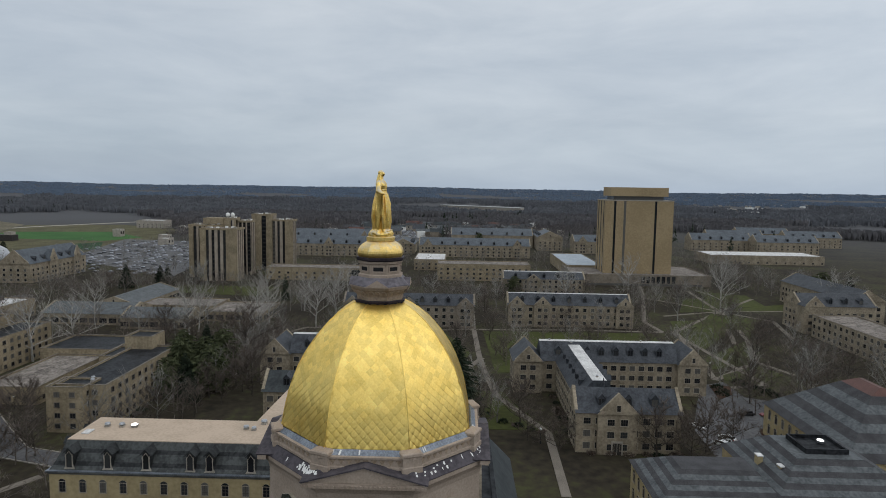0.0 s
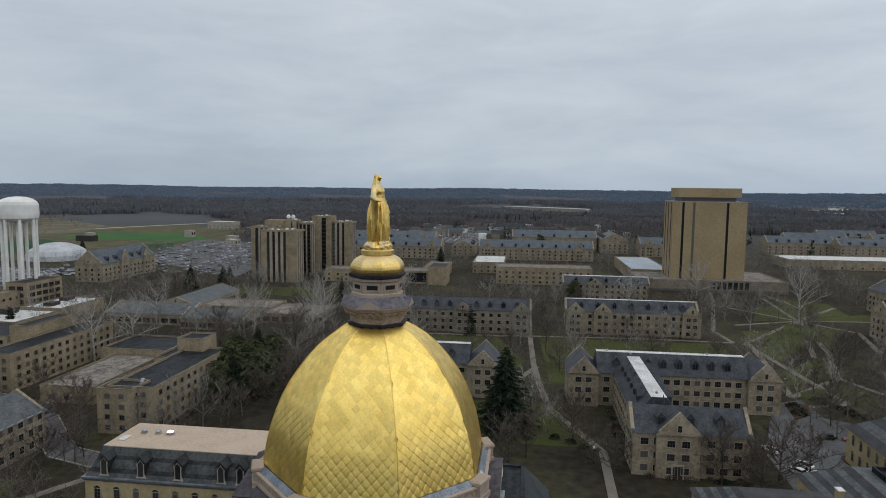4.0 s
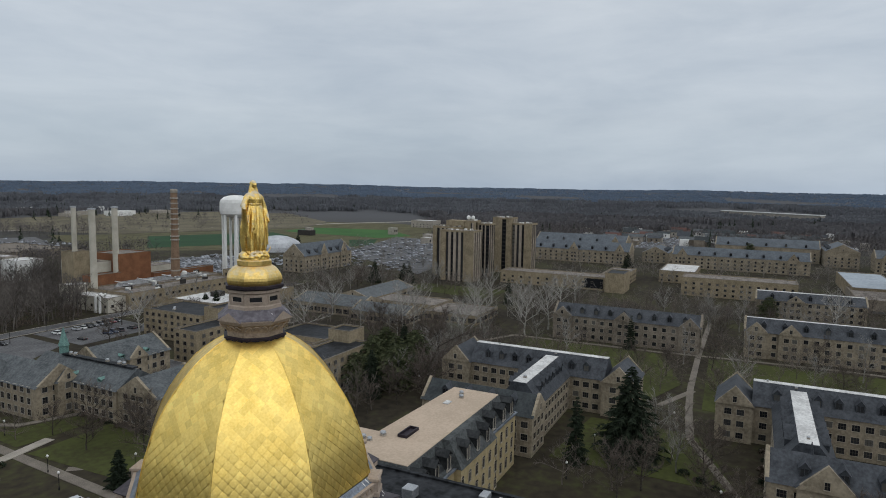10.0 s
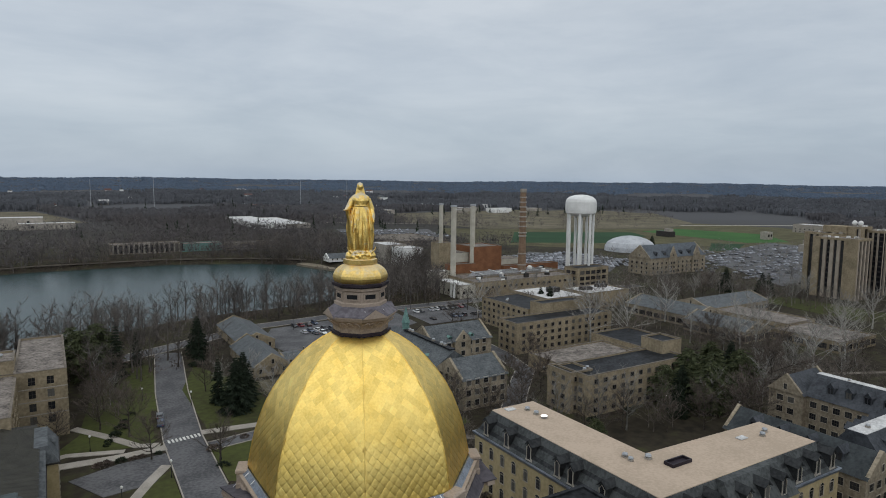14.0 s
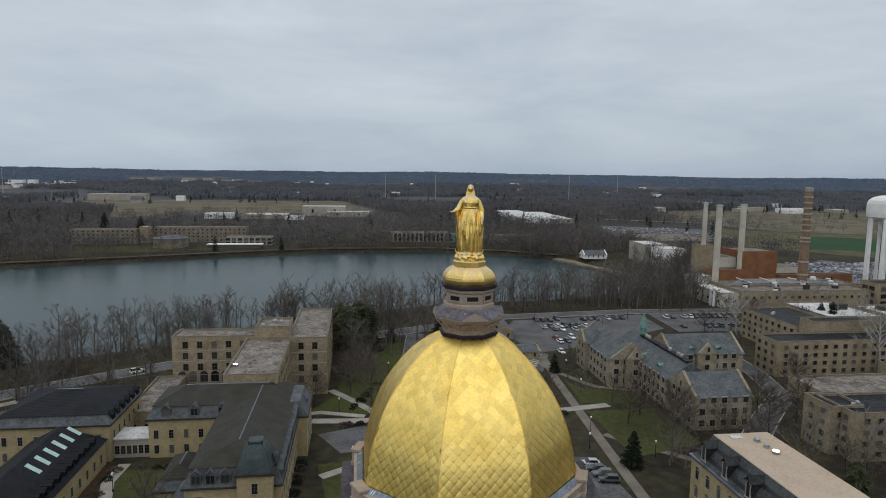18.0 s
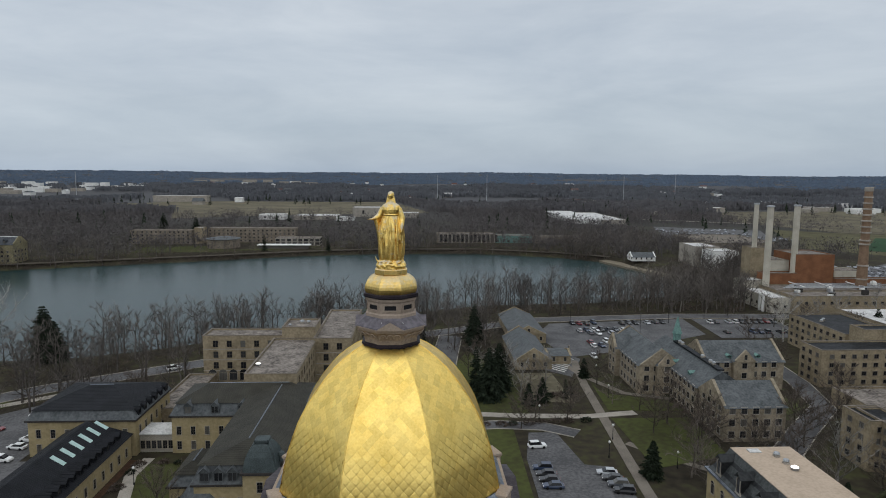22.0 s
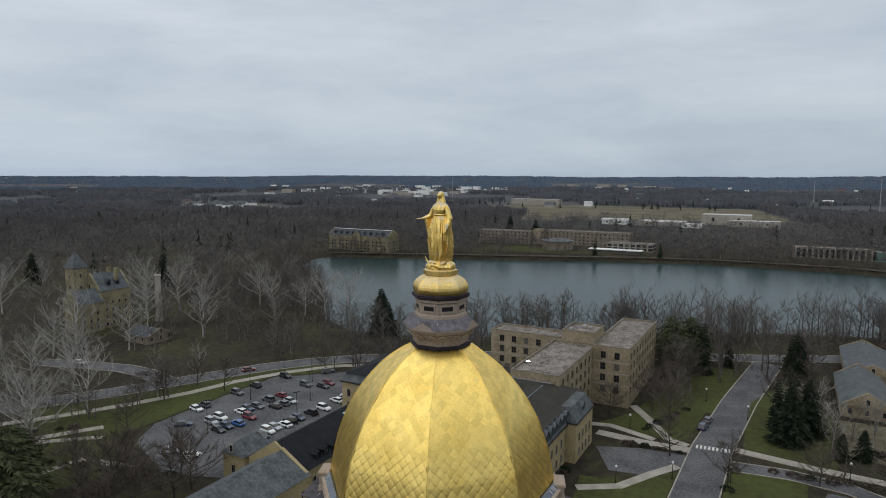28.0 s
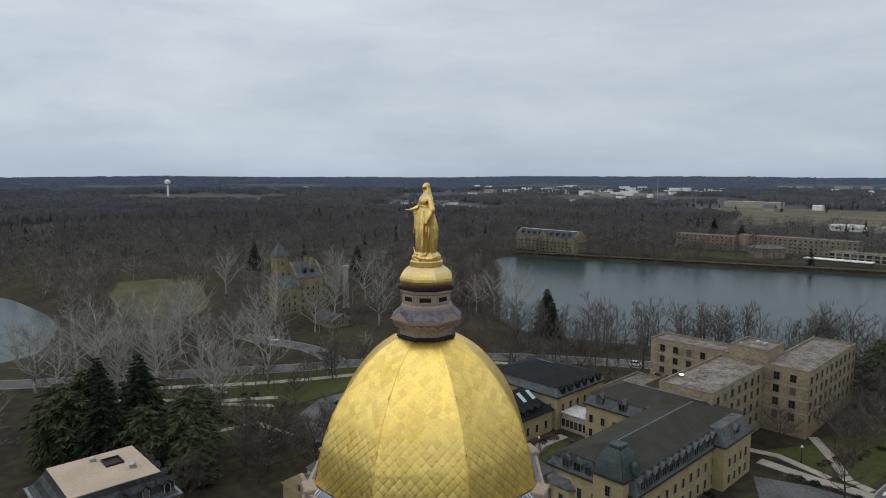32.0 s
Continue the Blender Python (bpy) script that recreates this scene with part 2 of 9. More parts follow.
BEIGE_ROOF = mat("beige_membrane_roof", (0.46, 0.36, 0.275), (0.38, 0.30, 0.225), 0.9, scale=0.15, fine=2)
GRAVEL_ROOF = mat("weathered_flat_roof", (0.27, 0.235, 0.205), (0.07, 0.06, 0.053), 0.8, scale=0.35, fine=1.3, contrast=0.75)
BLACK_ROOF = mat("dark_wet_flat_roof", (0.04, 0.042, 0.046), (0.004, 0.0045, 0.005), 0.5, scale=0.3, fine=1.2, contrast=0.9, spec=0.05)
WHITE_ROOF = mat("white_membrane", (0.62, 0.61, 0.59), (0.40, 0.39, 0.38), 0.7, scale=0.3, fine=2)
WHITE = mat("white_paint", (0.75, 0.74, 0.71), (0.62, 0.61, 0.58), 0.5, scale=0.2)
CONC = mat("pale_concrete", (0.36, 0.325, 0.28), (0.26, 0.235, 0.2), 0.9, scale=0.3)
PATHM = mat("path_concrete", (0.195, 0.170, 0.142), (0.125, 0.108, 0.09), 0.9, scale=0.15)
ASPH = mat("grey_asphalt", (0.125, 0.122, 0.124), (0.066, 0.065, 0.067), 0.75, scale=0.12, fine=1.4, contrast=0.5)
LINE = mat("road_paint", (0.65, 0.64, 0.6), (0.45, 0.44, 0.4), 0.7)
LAWN = mat("winter_lawn", (0.066, 0.076, 0.022), (0.040, 0.040, 0.017), 0.95, scale=0.05, fine=0.6, bump=0.4, contrast=0.8)
GREENF = mat("bright_green_turf", (0.045, 0.115, 0.03), (0.032, 0.085, 0.024), 0.9, scale=0.02, fine=0.5)
TURF = mat("green_turf", (0.026, 0.064, 0.028), (0.018, 0.044, 0.02), 0.9, scale=0.02, fine=0.5)
FIELD = mat("pale_dry_field", (0.150, 0.130, 0.088), (0.085, 0.074, 0.050), 0.95, scale=0.02, fine=0.3)
SAND = mat("pale_shore_sand", (0.22, 0.185, 0.135), (0.14, 0.118, 0.086), 0.95, scale=0.1, fine=0.8)
MULCH = mat("brown_mulch", (0.075, 0.042, 0.026), (0.045, 0.026, 0.017), 0.95, scale=0.8)
GLASS = mat("dark_window_glass", (0.012, 0.013, 0.016), (0.006, 0.007, 0.009), 0.12, 0.0, 0.5, bump=0.0, spec=0.5)
def blinds(m):
    """Dark rooms, dim rooms and drawn blinds, window by window."""
    nt = m.node_tree
    oi, r = nt.nodes.new("ShaderNodeObjectInfo"), nt.nodes.new("ShaderNodeValToRGB")
    r.color_ramp.interpolation = "CONSTANT"
    r.color_ramp.elements[0].color = (0.014, 0.015, 0.018, 1)
    r.color_ramp.elements[1].position, r.color_ramp.elements[1].color = 0.5, (0.035, 0.036, 0.038, 1)
    e = r.color_ramp.elements.new(0.82)
    e.color = (0.11, 0.105, 0.095, 1)
    nt.links.new(oi.outputs["Random"], r.inputs["Fac"])
    nt.links.new(r.outputs["Color"], nt.nodes["Principled BSDF"].inputs["Base Color"])
    return m


blinds(GLASS)
TEAL = mat("patinated_copper", (0.16, 0.27, 0.24), (0.09, 0.16, 0.145), 0.7, scale=1.5)
TEALGLASS = mat("teal_skylight", (0.10, 0.32, 0.36), (0.06, 0.2, 0.24), 0.2, scale=1.0)
GREYMETAL = mat("galvanised_metal", (0.42, 0.43, 0.44), (0.3, 0.31, 0.32), 0.4, 0.7, 1.0)
BLACK = mat("black_iron", (0.02, 0.02, 0.022), None, 0.5)
RUBBER = mat("tyre_rubber", (0.02, 0.02, 0.02), None, 0.8)
BARK = mat("grey_brown_bark", (0.075, 0.064, 0.054), (0.038, 0.032, 0.027), 0.95, scale=2)
BARK_W = mat("pale_sycamore_bark", (0.46, 0.44, 0.40), (0.22, 0.205, 0.185), 0.9, scale=1.2, contrast=0.8)
TWIG = mat("bare_twigs", (0.135, 0.11, 0.092), (0.075, 0.06, 0.05), 0.95, scale=0.2)
TWIG_W = mat("pale_bare_twigs", (0.33, 0.31, 0.28), (0.17, 0.158, 0.142), 0.95, scale=0.2)
NEEDLE = mat("conifer_needles", (0.030, 0.040, 0.024), (0.014, 0.020, 0.013), 0.9, scale=1.0)
PINE = mat("pine_needles", (0.085, 0.094, 0.046), (0.040, 0.048, 0.025), 0.9, scale=0.8)
# far woods: haze is put into the base colours, bluer with distance
FARWOODS = island(mat("faintly_hazed_woodland", (0.130, 0.125, 0.129), (0.096, 0.092, 0.096), 0.95, scale=0.006, fine=0.03), 0.07)
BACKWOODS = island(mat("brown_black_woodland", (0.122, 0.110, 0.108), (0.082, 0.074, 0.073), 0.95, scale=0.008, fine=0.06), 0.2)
HAZEWOODS = island(mat("hazed_far_woodland", (0.132, 0.170, 0.228), (0.116, 0.150, 0.202), 0.95, scale=0.002, fine=0.012), 0.04)
MIDWOODS = island(mat("half_hazed_woodland", (0.134, 0.138, 0.150), (0.104, 0.107, 0.117), 0.95, scale=0.004, fine=0.02), 0.05)
MEADOW = mat("dull_meadow", (0.108, 0.099, 0.052), (0.060, 0.054, 0.030), 0.95, scale=0.05, fine=0.6)
BRUSH = island(mat("brown_brush", (0.125, 0.097, 0.078), (0.07, 0.055, 0.046), 0.95, scale=0.05, fine=0.5), 0.35)
WOODS = island(mat("bare_woodland", (0.145, 0.127, 0.113), (0.078, 0.068, 0.061), 0.95, scale=0.012, fine=0.12), 0.35)
GROVE = island(mat("grove_twigs", (0.178, 0.150, 0.130), (0.098, 0.082, 0.071), 0.95, scale=0.05, fine=0.3), 0.3)
GROVE_T = island(mat("tan_grove_twigs", (0.225, 0.205, 0.182), (0.12, 0.108, 0.096), 0.95, scale=0.05, fine=0.3), 0.35)
GROVE_W = island(mat("pale_grove_twigs", (0.29, 0.275, 0.25), (0.155, 0.145, 0.13), 0.95, scale=0.05, fine=0.3), 0.3)
WATER = bpy.data.materials.new("lake_water")
WATER.use_nodes = True
_b = WATER.node_tree.nodes["Principled BSDF"]
_b.inputs["Base Color"].default_value = (0.012, 0.033, 0.033, 1)
_b.inputs["Roughness"].default_value = 0.24
_b.inputs["Specular IOR Level"].default_value = 0.14
_n = WATER.node_tree.nodes.new("ShaderNodeTexNoise")
_n.inputs["Scale"].default_value = 0.9
_n.inputs["Detail"].default_value = 5
_g = WATER.node_tree.nodes.new("ShaderNodeNewGeometry")
_bp = WATER.node_tree.nodes.new("ShaderNodeBump")
_bp.inputs["Strength"].default_value, _bp.inputs["Distance"].default_value = 0.22, 0.12
WATER.node_tree.links.new(_g.outputs["Position"], _n.inputs["Vector"])
WATER.node_tree.links.new(_n.outputs["Fac"], _bp.inputs["Height"])
WATER.node_tree.links.new(_bp.outputs["Normal"], _b.inputs["Normal"])

# ---- building helpers ----
def origin(ob):
    p = Vector((0, 0, 0))
    while ob:
        p += ob.location
        ob = ob.parent
    return p


def thing(name, x, y, z=0.0, label="", category="", group="", kind=""):
    ob = new(name)
    ob.location = (x, y, z)
    ob.empty_display_size = 0.5
    return tagged(ob, label, category, group, kind)


def part(name, bm, material, parent=None, label=""):
    """Links a bmesh, made in world metres, as one mesh object under a thing or a part."""
    me = bpy.data.meshes.new(name)
    mats = material if isinstance(material, (list, tuple)) else [material]
    for m in mats:
        me.materials.append(m)
    if parent:
        o = origin(parent)
        bmesh.ops.translate(bm, verts=bm.verts, vec=-o)
    bmesh.ops.recalc_face_normals(bm, faces=bm.faces)
    bm.to_mesh(me)
    bm.free()
    ob = new(name, me)
    ob.parent = parent
    if label:
        ob["label"] = label
    return ob


def put(name, me, parent, x, y, z, rz=0.0, sx=1.0, sz=1.0, sy=1.0):
    """One more object on a shared mesh, at a place of the world, under its parent."""
    ob = new(name, me)
    ob.parent = parent
    o = origin(parent) if parent else Vector((0, 0, 0))
    ob.location = (x - o.x, y - o.y, z - o.z)
    ob.rotation_euler = (0, 0, rz)
    ob.scale = (sx, sy, sz)
    return ob


def box(bm, x0, y0, z0, x1, y1, z1, mi=0):
    vs = [bm.verts.new((x, y, z)) for z in (z0, z1) for x, y in ((x0, y0), (x1, y0), (x1, y1), (x0, y1))]
    for q in ((3, 2, 1, 0), (4, 5, 6, 7), (0, 1, 5, 4), (1, 2, 6, 5), (2, 3, 7, 6), (3, 0, 4, 7)):
        f = bm.faces.new([vs[i] for i in q])
        f.material_index = mi
    return vs


def prism(bm, poly, z0, z1, mi=0, top=None):
    """A solid over a polygon; top: the polygon of its upper face, where it differs."""
    n = len(poly)
    a = [bm.verts.new((x, y, z0)) for x, y in poly]
    b = [bm.verts.new((x, y, z1)) for x, y in (top or poly)]
    for i in range(n):
        f = bm.faces.new((a[i], a[(i + 1) % n], b[(i + 1) % n], b[i]))
        f.material_index = mi
    bm.faces.new(a[::-1]).material_index = mi
    bm.faces.new(b).material_index = mi


def frustum(bm, x0, y0, x1, y1, z0, X0, Y0, X1, Y1, z1, mi=0):
    prism(bm, [(x0, y0), (x1, y0), (x1, y1), (x0, y1)], z0, z1, mi, [(X0, Y0), (X1, Y0), (X1, Y1), (X0, Y1)])


def tube(bm, p0, p1, r0, r1, n=8, mi=0, caps=True):
    p0, p1 = Vector(p0), Vector(p1)
    d = (p1 - p0).normalized()
    u = d.orthogonal().normalized()
    v = d.cross(u)
    ra = [bm.verts.new(p0 + (u * math.cos(6.28319 * i / n) + v * math.sin(6.28319 * i / n)) * r0) for i in range(n)]
    rb = [bm.verts.new(p1 + (u * math.cos(6.28319 * i / n) + v * math.sin(6.28319 * i / n)) * r1) for i in range(n)]
    for i in range(n):
        bm.faces.new((ra[i], ra[(i + 1) % n], rb[(i + 1) % n], rb[i])).material_index = mi
    if caps:
        bm.faces.new(ra[::-1]).material_index = mi
        bm.faces.new(rb).material_index = mi


def lathe(bm, prof, n=8, turn=0.0, mi=0, cx=0.0, cy=0.0):
    """Rings of n sides through (radius, height) pairs, closed at both ends."""
    rings = []
    for r, z in prof:
        rings.append([bm.verts.new((cx + r * math.cos(turn + 6.283185 * i / n), cy + r * math.sin(turn + 6.283185 * i / n), z)) for i in range(n)])
    for a, b in zip(rings, rings[1:]):
        for i in range(n):
            bm.faces.new((a[i], a[(i + 1) % n], b[(i + 1) % n], b[i])).material_index = mi
    bm.faces.new(rings[0][::-1]).material_index = mi
    bm.faces.new(rings[-1]).material_index = mi
    return rings


def roof_gable(bm, x0, y0, x1, y1, z0, z1, axis="y", deck=0.0, over=0.35, hip0=0.0, hip1=0.0, mi=0):
    """A pitched roof solid; deck: width of a flat top; hip0, hip1: how far the ridge ends draw in."""
    x0, y0, x1, y1 = x0 - over, y0 - over, x1 + over, y1 + over
    if axis == "y":
        c = (x0 + x1) / 2
        frustum(bm, x0, y0, x1, y1, z0, c - deck / 2 - 0.05, y0 + hip0, c + deck / 2 + 0.05, y1 - hip1, z1, mi)
    else:
        c = (y0 + y1) / 2
        frustum(bm, x0, y0, x1, y1, z0, x0 + hip0, c - deck / 2 - 0.05, x1 - hip1, c + deck / 2 + 0.05, z1, mi)
    

def relief(bm, xs, zs, depth, mats, back=0.06):
    """A connected sheet of cells in x and z, each at its own depth towards -y, stepped where they differ."""
    nx, nz = len(xs) - 1, len(zs) - 1
    def q(a, mi):
        bm.faces.new([bm.verts.new(p) for p in a]).material_index = mi
    for i in range(nx):
        for k in range(nz):
            d = depth(i, k)
            x0, x1, z0, z1 = xs[i], xs[i + 1], zs[k], zs[k + 1]
            q(((x0, -d, z0), (x1, -d, z0), (x1, -d, z1), (x0, -d, z1)), mats(i, k))
            for di, dk, a, c in ((-1, 0, (x0, z0), (x0, z1)), (1, 0, (x1, z1), (x1, z0)), (0, -1, (x1, z0), (x0, z0)), (0, 1, (x0, z1), (x1, z1))):
                ii, kk = i + di, k + dk
                e = depth(ii, kk) if 0 <= ii < nx and 0 <= kk < nz else -back
                if e < d:
                    q(((a[0], -d, a[1]), (c[0], -d, c[1]), (c[0], -e, c[1]), (a[0], -e, a[1])), mats(i, k))
    bmesh.ops.remove_doubles(bm, verts=bm.verts, dist=0.0005)


def finish(name, bm, mats):
    me = bpy.data.meshes.new(name)
    for m in mats:
        me.materials.append(m)
    bmesh.ops.recalc_face_normals(bm, faces=bm.faces)
    bm.to_mesh(me)
    bm.free()
    return me


def cuts(lo, hi, n, bar):
    """Cell borders of n panes with bars between."""
    out, w = [lo], (hi - lo - bar * (n - 1)) / n
    for i in range(n):
        a = lo + i * (w + bar)
        if i:
            out.append(a)
        out.append(a + w)
    return out


BARS = mat("brown_window_bars", (0.075, 0.065, 0.055), (0.05, 0.043, 0.037), 0.6)


def window_mesh(name, w, h, frame_mat, cols=2, rows=2, arch=False, proud=0.12):
    """A window facing -y with its sill's middle at the origin: surround, sill, bars and panes set back."""
    bm = bmesh.new()
    t = 0.12
    xs = [-w / 2 - t] + cuts(-w / 2, w / 2, cols, 0.08) + [w / 2 + t]
    zs = [-t] + cuts(0, h, rows, 0.06) + [h + t]
    nx, nz = len(xs) - 1, len(zs) - 1
    def kind(i, k):
        if i in (0, nx - 1) or k in (0, nz - 1):
            return 2
        return 0 if i % 2 == 1 and k % 2 == 1 else 1
    relief(bm, xs, zs, lambda i, k: (0.004, 0.05, proud)[kind(i, k)] if k else proud + 0.06, lambda i, k: (1, 2, 0)[kind(i, k)])
    if arch:
        pts = [(w / 2 + t, h + t), (w / 3, h + w * 0.4), (0, h + w * 0.52), (-w / 3, h + w * 0.4), (-w / 2 - t, h + t)]
        a = [bm.verts.new((x, -proud, z)) for x, z in pts]
        c = [bm.verts.new((x, 0.06, z)) for x, z in pts]
        bm.faces.new(a).material_index = 1
        for i in range(4):
            bm.faces.new((a[i], a[i + 1], c[i + 1], c[i]))
        bmesh.ops.remove_doubles(bm, verts=bm.verts, dist=0.0005)
    return finish(name, bm, (frame_mat, GLASS, BARS))


FRAME_W = mat("stone_window_frame", (0.36, 0.315, 0.25), (0.26, 0.225, 0.175), 0.8)
FRAME_D = mat("dark_window_frame", (0.05, 0.045, 0.042), None, 0.6)
COPING = mat("weathered_coping", (0.20, 0.172, 0.142), (0.12, 0.102, 0.085), 0.9)
WIN_FAR = window_mesh("window", 1.5, 1.6, FRAME_W, 1, 1)
WIN_HALL = window_mesh("window", 1.7, 1.55, FRAME_W, 3, 2)
WIN_SMALL = window_mesh("window", 0.9, 1.5, FRAME_W, 2, 2)
WIN_SQ = window_mesh("window", 1.35, 1.25, COPING, 2, 1)
WIN_TALL = window_mesh("window", 1.0, 2.0, FRAME_W, 2, 3)
WIN_ARCH = window_mesh("window", 1.15, 1.9, FRAME_W, 2, 3, True)
WIN_BIG = window_mesh("window", 3.0, 4.2, FRAME_W, 3, 4, True, 0.3)
SKYL = mat("pale_green_glass", (0.42, 0.55, 0.52), (0.34, 0.47, 0.44), 0.2)
WIN_MOD = window_mesh("window", 1.5, 2.0, BRICK_T, 2, 2)
CUPOLA = mat("grey_green_metal", (0.068, 0.085, 0.086), (0.04, 0.05, 0.051), 0.5, scale=0.6)
BRICK_M = mat("muted_yellow_brick", (0.27, 0.235, 0.145), (0.16, 0.138, 0.085), 0.9, scale=0.25, fine=1.4)
WIN_WIDE = window_mesh("window", 3.2, 1.9, FRAME_D, 4, 2)


def turned_away(xa, ya, xb, yb):
    """True for walls that face away from the middle of the place."""
    L = math.hypot(xb - xa, yb - ya)
    nx, ny = (yb - ya) / L, -(xb - xa) / L
    return nx * (xa + xb) / 2 + ny * (ya + yb) / 2 > 52


def wall_windows(parent, me, xa, ya, xb, yb, zs, gap, inset=1.6, skip=()):
    """Rows of windows along a wall from a to b; the outside lies to the right of that way."""
    L = math.hypot(xb - xa, yb - ya)
    if turned_away(xa, ya, xb, yb):
        return
    n = max(1, int((L - 2 * inset) / gap + 1.001))
    ux, uy = (xb - xa) / L, (yb - ya) / L
    rz = math.atan2(uy, ux)
    st = (L - (n - 1) * gap) / 2
    for z in zs:
        for i in range(n):
            if i in skip:
                continue
            d = st + gap * i
            put("window", me, parent, xa + ux * d, ya + uy * d, z, rz)


def dormer_mesh(w=1.5, h=1.7, depth=2.2, roofm=SLATE, facem=BRICK, peak=0.8):
    """A gabled dormer facing -y, its sill's middle at the origin, running back into the roof."""
    bm = bmesh.new()
    xs = [-w / 2, -w / 2 + 0.22, -0.04, 0.04, w / 2 - 0.22, w / 2]
    zs = [0, 0.25, h - 0.12, h]
    relief(bm, xs, zs, lambda i, k: 0.0 if not (k == 1 and i in (1, 3)) else -0.12, lambda i, k: 2 if k == 1 and i in (1, 3) else 1, back=depth)
    o = 0.22
    a = [bm.verts.new((x, y, z)) for y in (-o, depth + 0.7) for x, z in ((-w / 2 - o, h - 0.1), (0, h + peak), (w / 2 + o, h - 0.1), (w / 2, h), (0, h + peak - 0.2), (-w / 2, h))]
    for i in range(6):
        bm.faces.new((a[i], a[(i + 1) % 6], a[6 + (i + 1) % 6], a[6 + i]))
    bm.faces.new(a[:6])
    f = [bm.verts.new((x, 0.0, z)) for x, z in ((-w / 2, h), (0, h + peak - 0.2), (w / 2, h))]
    bm.faces.new(f).material_index = 1
    bmesh.ops.remove_doubles(bm, verts=bm.verts, dist=0.0005)
    return finish("dormer", bm, (roofm, facem, GLASS))


DORM = dormer_mesh(1.8, 2.0, 2.6, SLATE, SLATE, 1.25)
def mansard_dormer():
    """A tall narrow arched dormer facing -y: pale scrolled consoles, dark glass, a pointed slate hood."""
    bm = bmesh.new()
    arch = lambda w, h, k: [(-w, 0)] + [(-w * math.cos(a), h + k * math.sin(a)) for a in (i * math.pi / 6 for i in range(7))] + [(w, 0)]
    def slab(poly, y0, y1, mi):
        a, c = [[bm.verts.new((x, y, z)) for x, z in poly] for y in (y0, y1)]
        for i in range(len(poly)):
            bm.faces.new((a[i], a[(i + 1) % len(poly)], c[(i + 1) % len(poly)], c[i])).material_index = mi
        bm.faces.new(a).material_index = mi
        bm.faces.new(c[::-1]).material_index = mi
    slab(arch(0.62, 1.7, 0.62), 0.0, 2.6, 0)
    slab(arch(0.42, 1.65, 0.42), -0.05, 0.0, 2)
    for s in (-1, 1):
        slab([(s * x, z) for x, z in ((0.46, -0.1), (0.84, -0.32), (0.88, -0.18), (0.64, 0.15), (0.56, 0.6), (0.54, 1.2), (0.62, 1.55), (0.56, 1.78), (0.46, 1.7))], -0.16, 0.1, 1)
        slab([(s * x, z) for x, z in ((0.02, 2.75), (0.02, 2.45), (0.72, 1.95), (0.98, 1.95))], -0.35, 2.9, 0)
    slab([(-0.46, 1.72), (0, 2.28), (0.46, 1.72), (0.40, 1.72), (0, 2.16), (-0.40, 1.72)], -0.14, 0.02, 1)
    slab([(-0.5, -0.12), (0.5, -0.12), (0.5, 0.04), (-0.5, 0.04)], -0.2, 0.0, 1)
    return finish("dormer", bm, (MANS_D, CONC, GLASS))


DORM_Y = mansard_dormer()
DORM_D = dormer_mesh(1.5, 1.3, 1.8, METAL_D, METAL_D, 0.7)
DORM_S = dormer_mesh(1.9, 1.9, 2.0, SLATE_L, SLATE_L, 1.1)


def dormers(parent, me, xa, ya, xb, yb, z, n, margin=3.0, name="dormer"):
    L = math.hypot(xb - xa, yb - ya)
    ux, uy = (xb - xa) / L, (yb - ya) / L
    rz = math.atan2(uy, ux)
    if turned_away(xa, ya, xb, yb):
        return
    for i in range(n):
        d = margin + (L - 2 * margin) * (i + 0.5) / n
        put(name, me, parent, xa + ux * d, ya + uy * d, z, rz)


def storeys(n, first=1.1, step=3.1):
    return [first + step * i for i in range(n)]


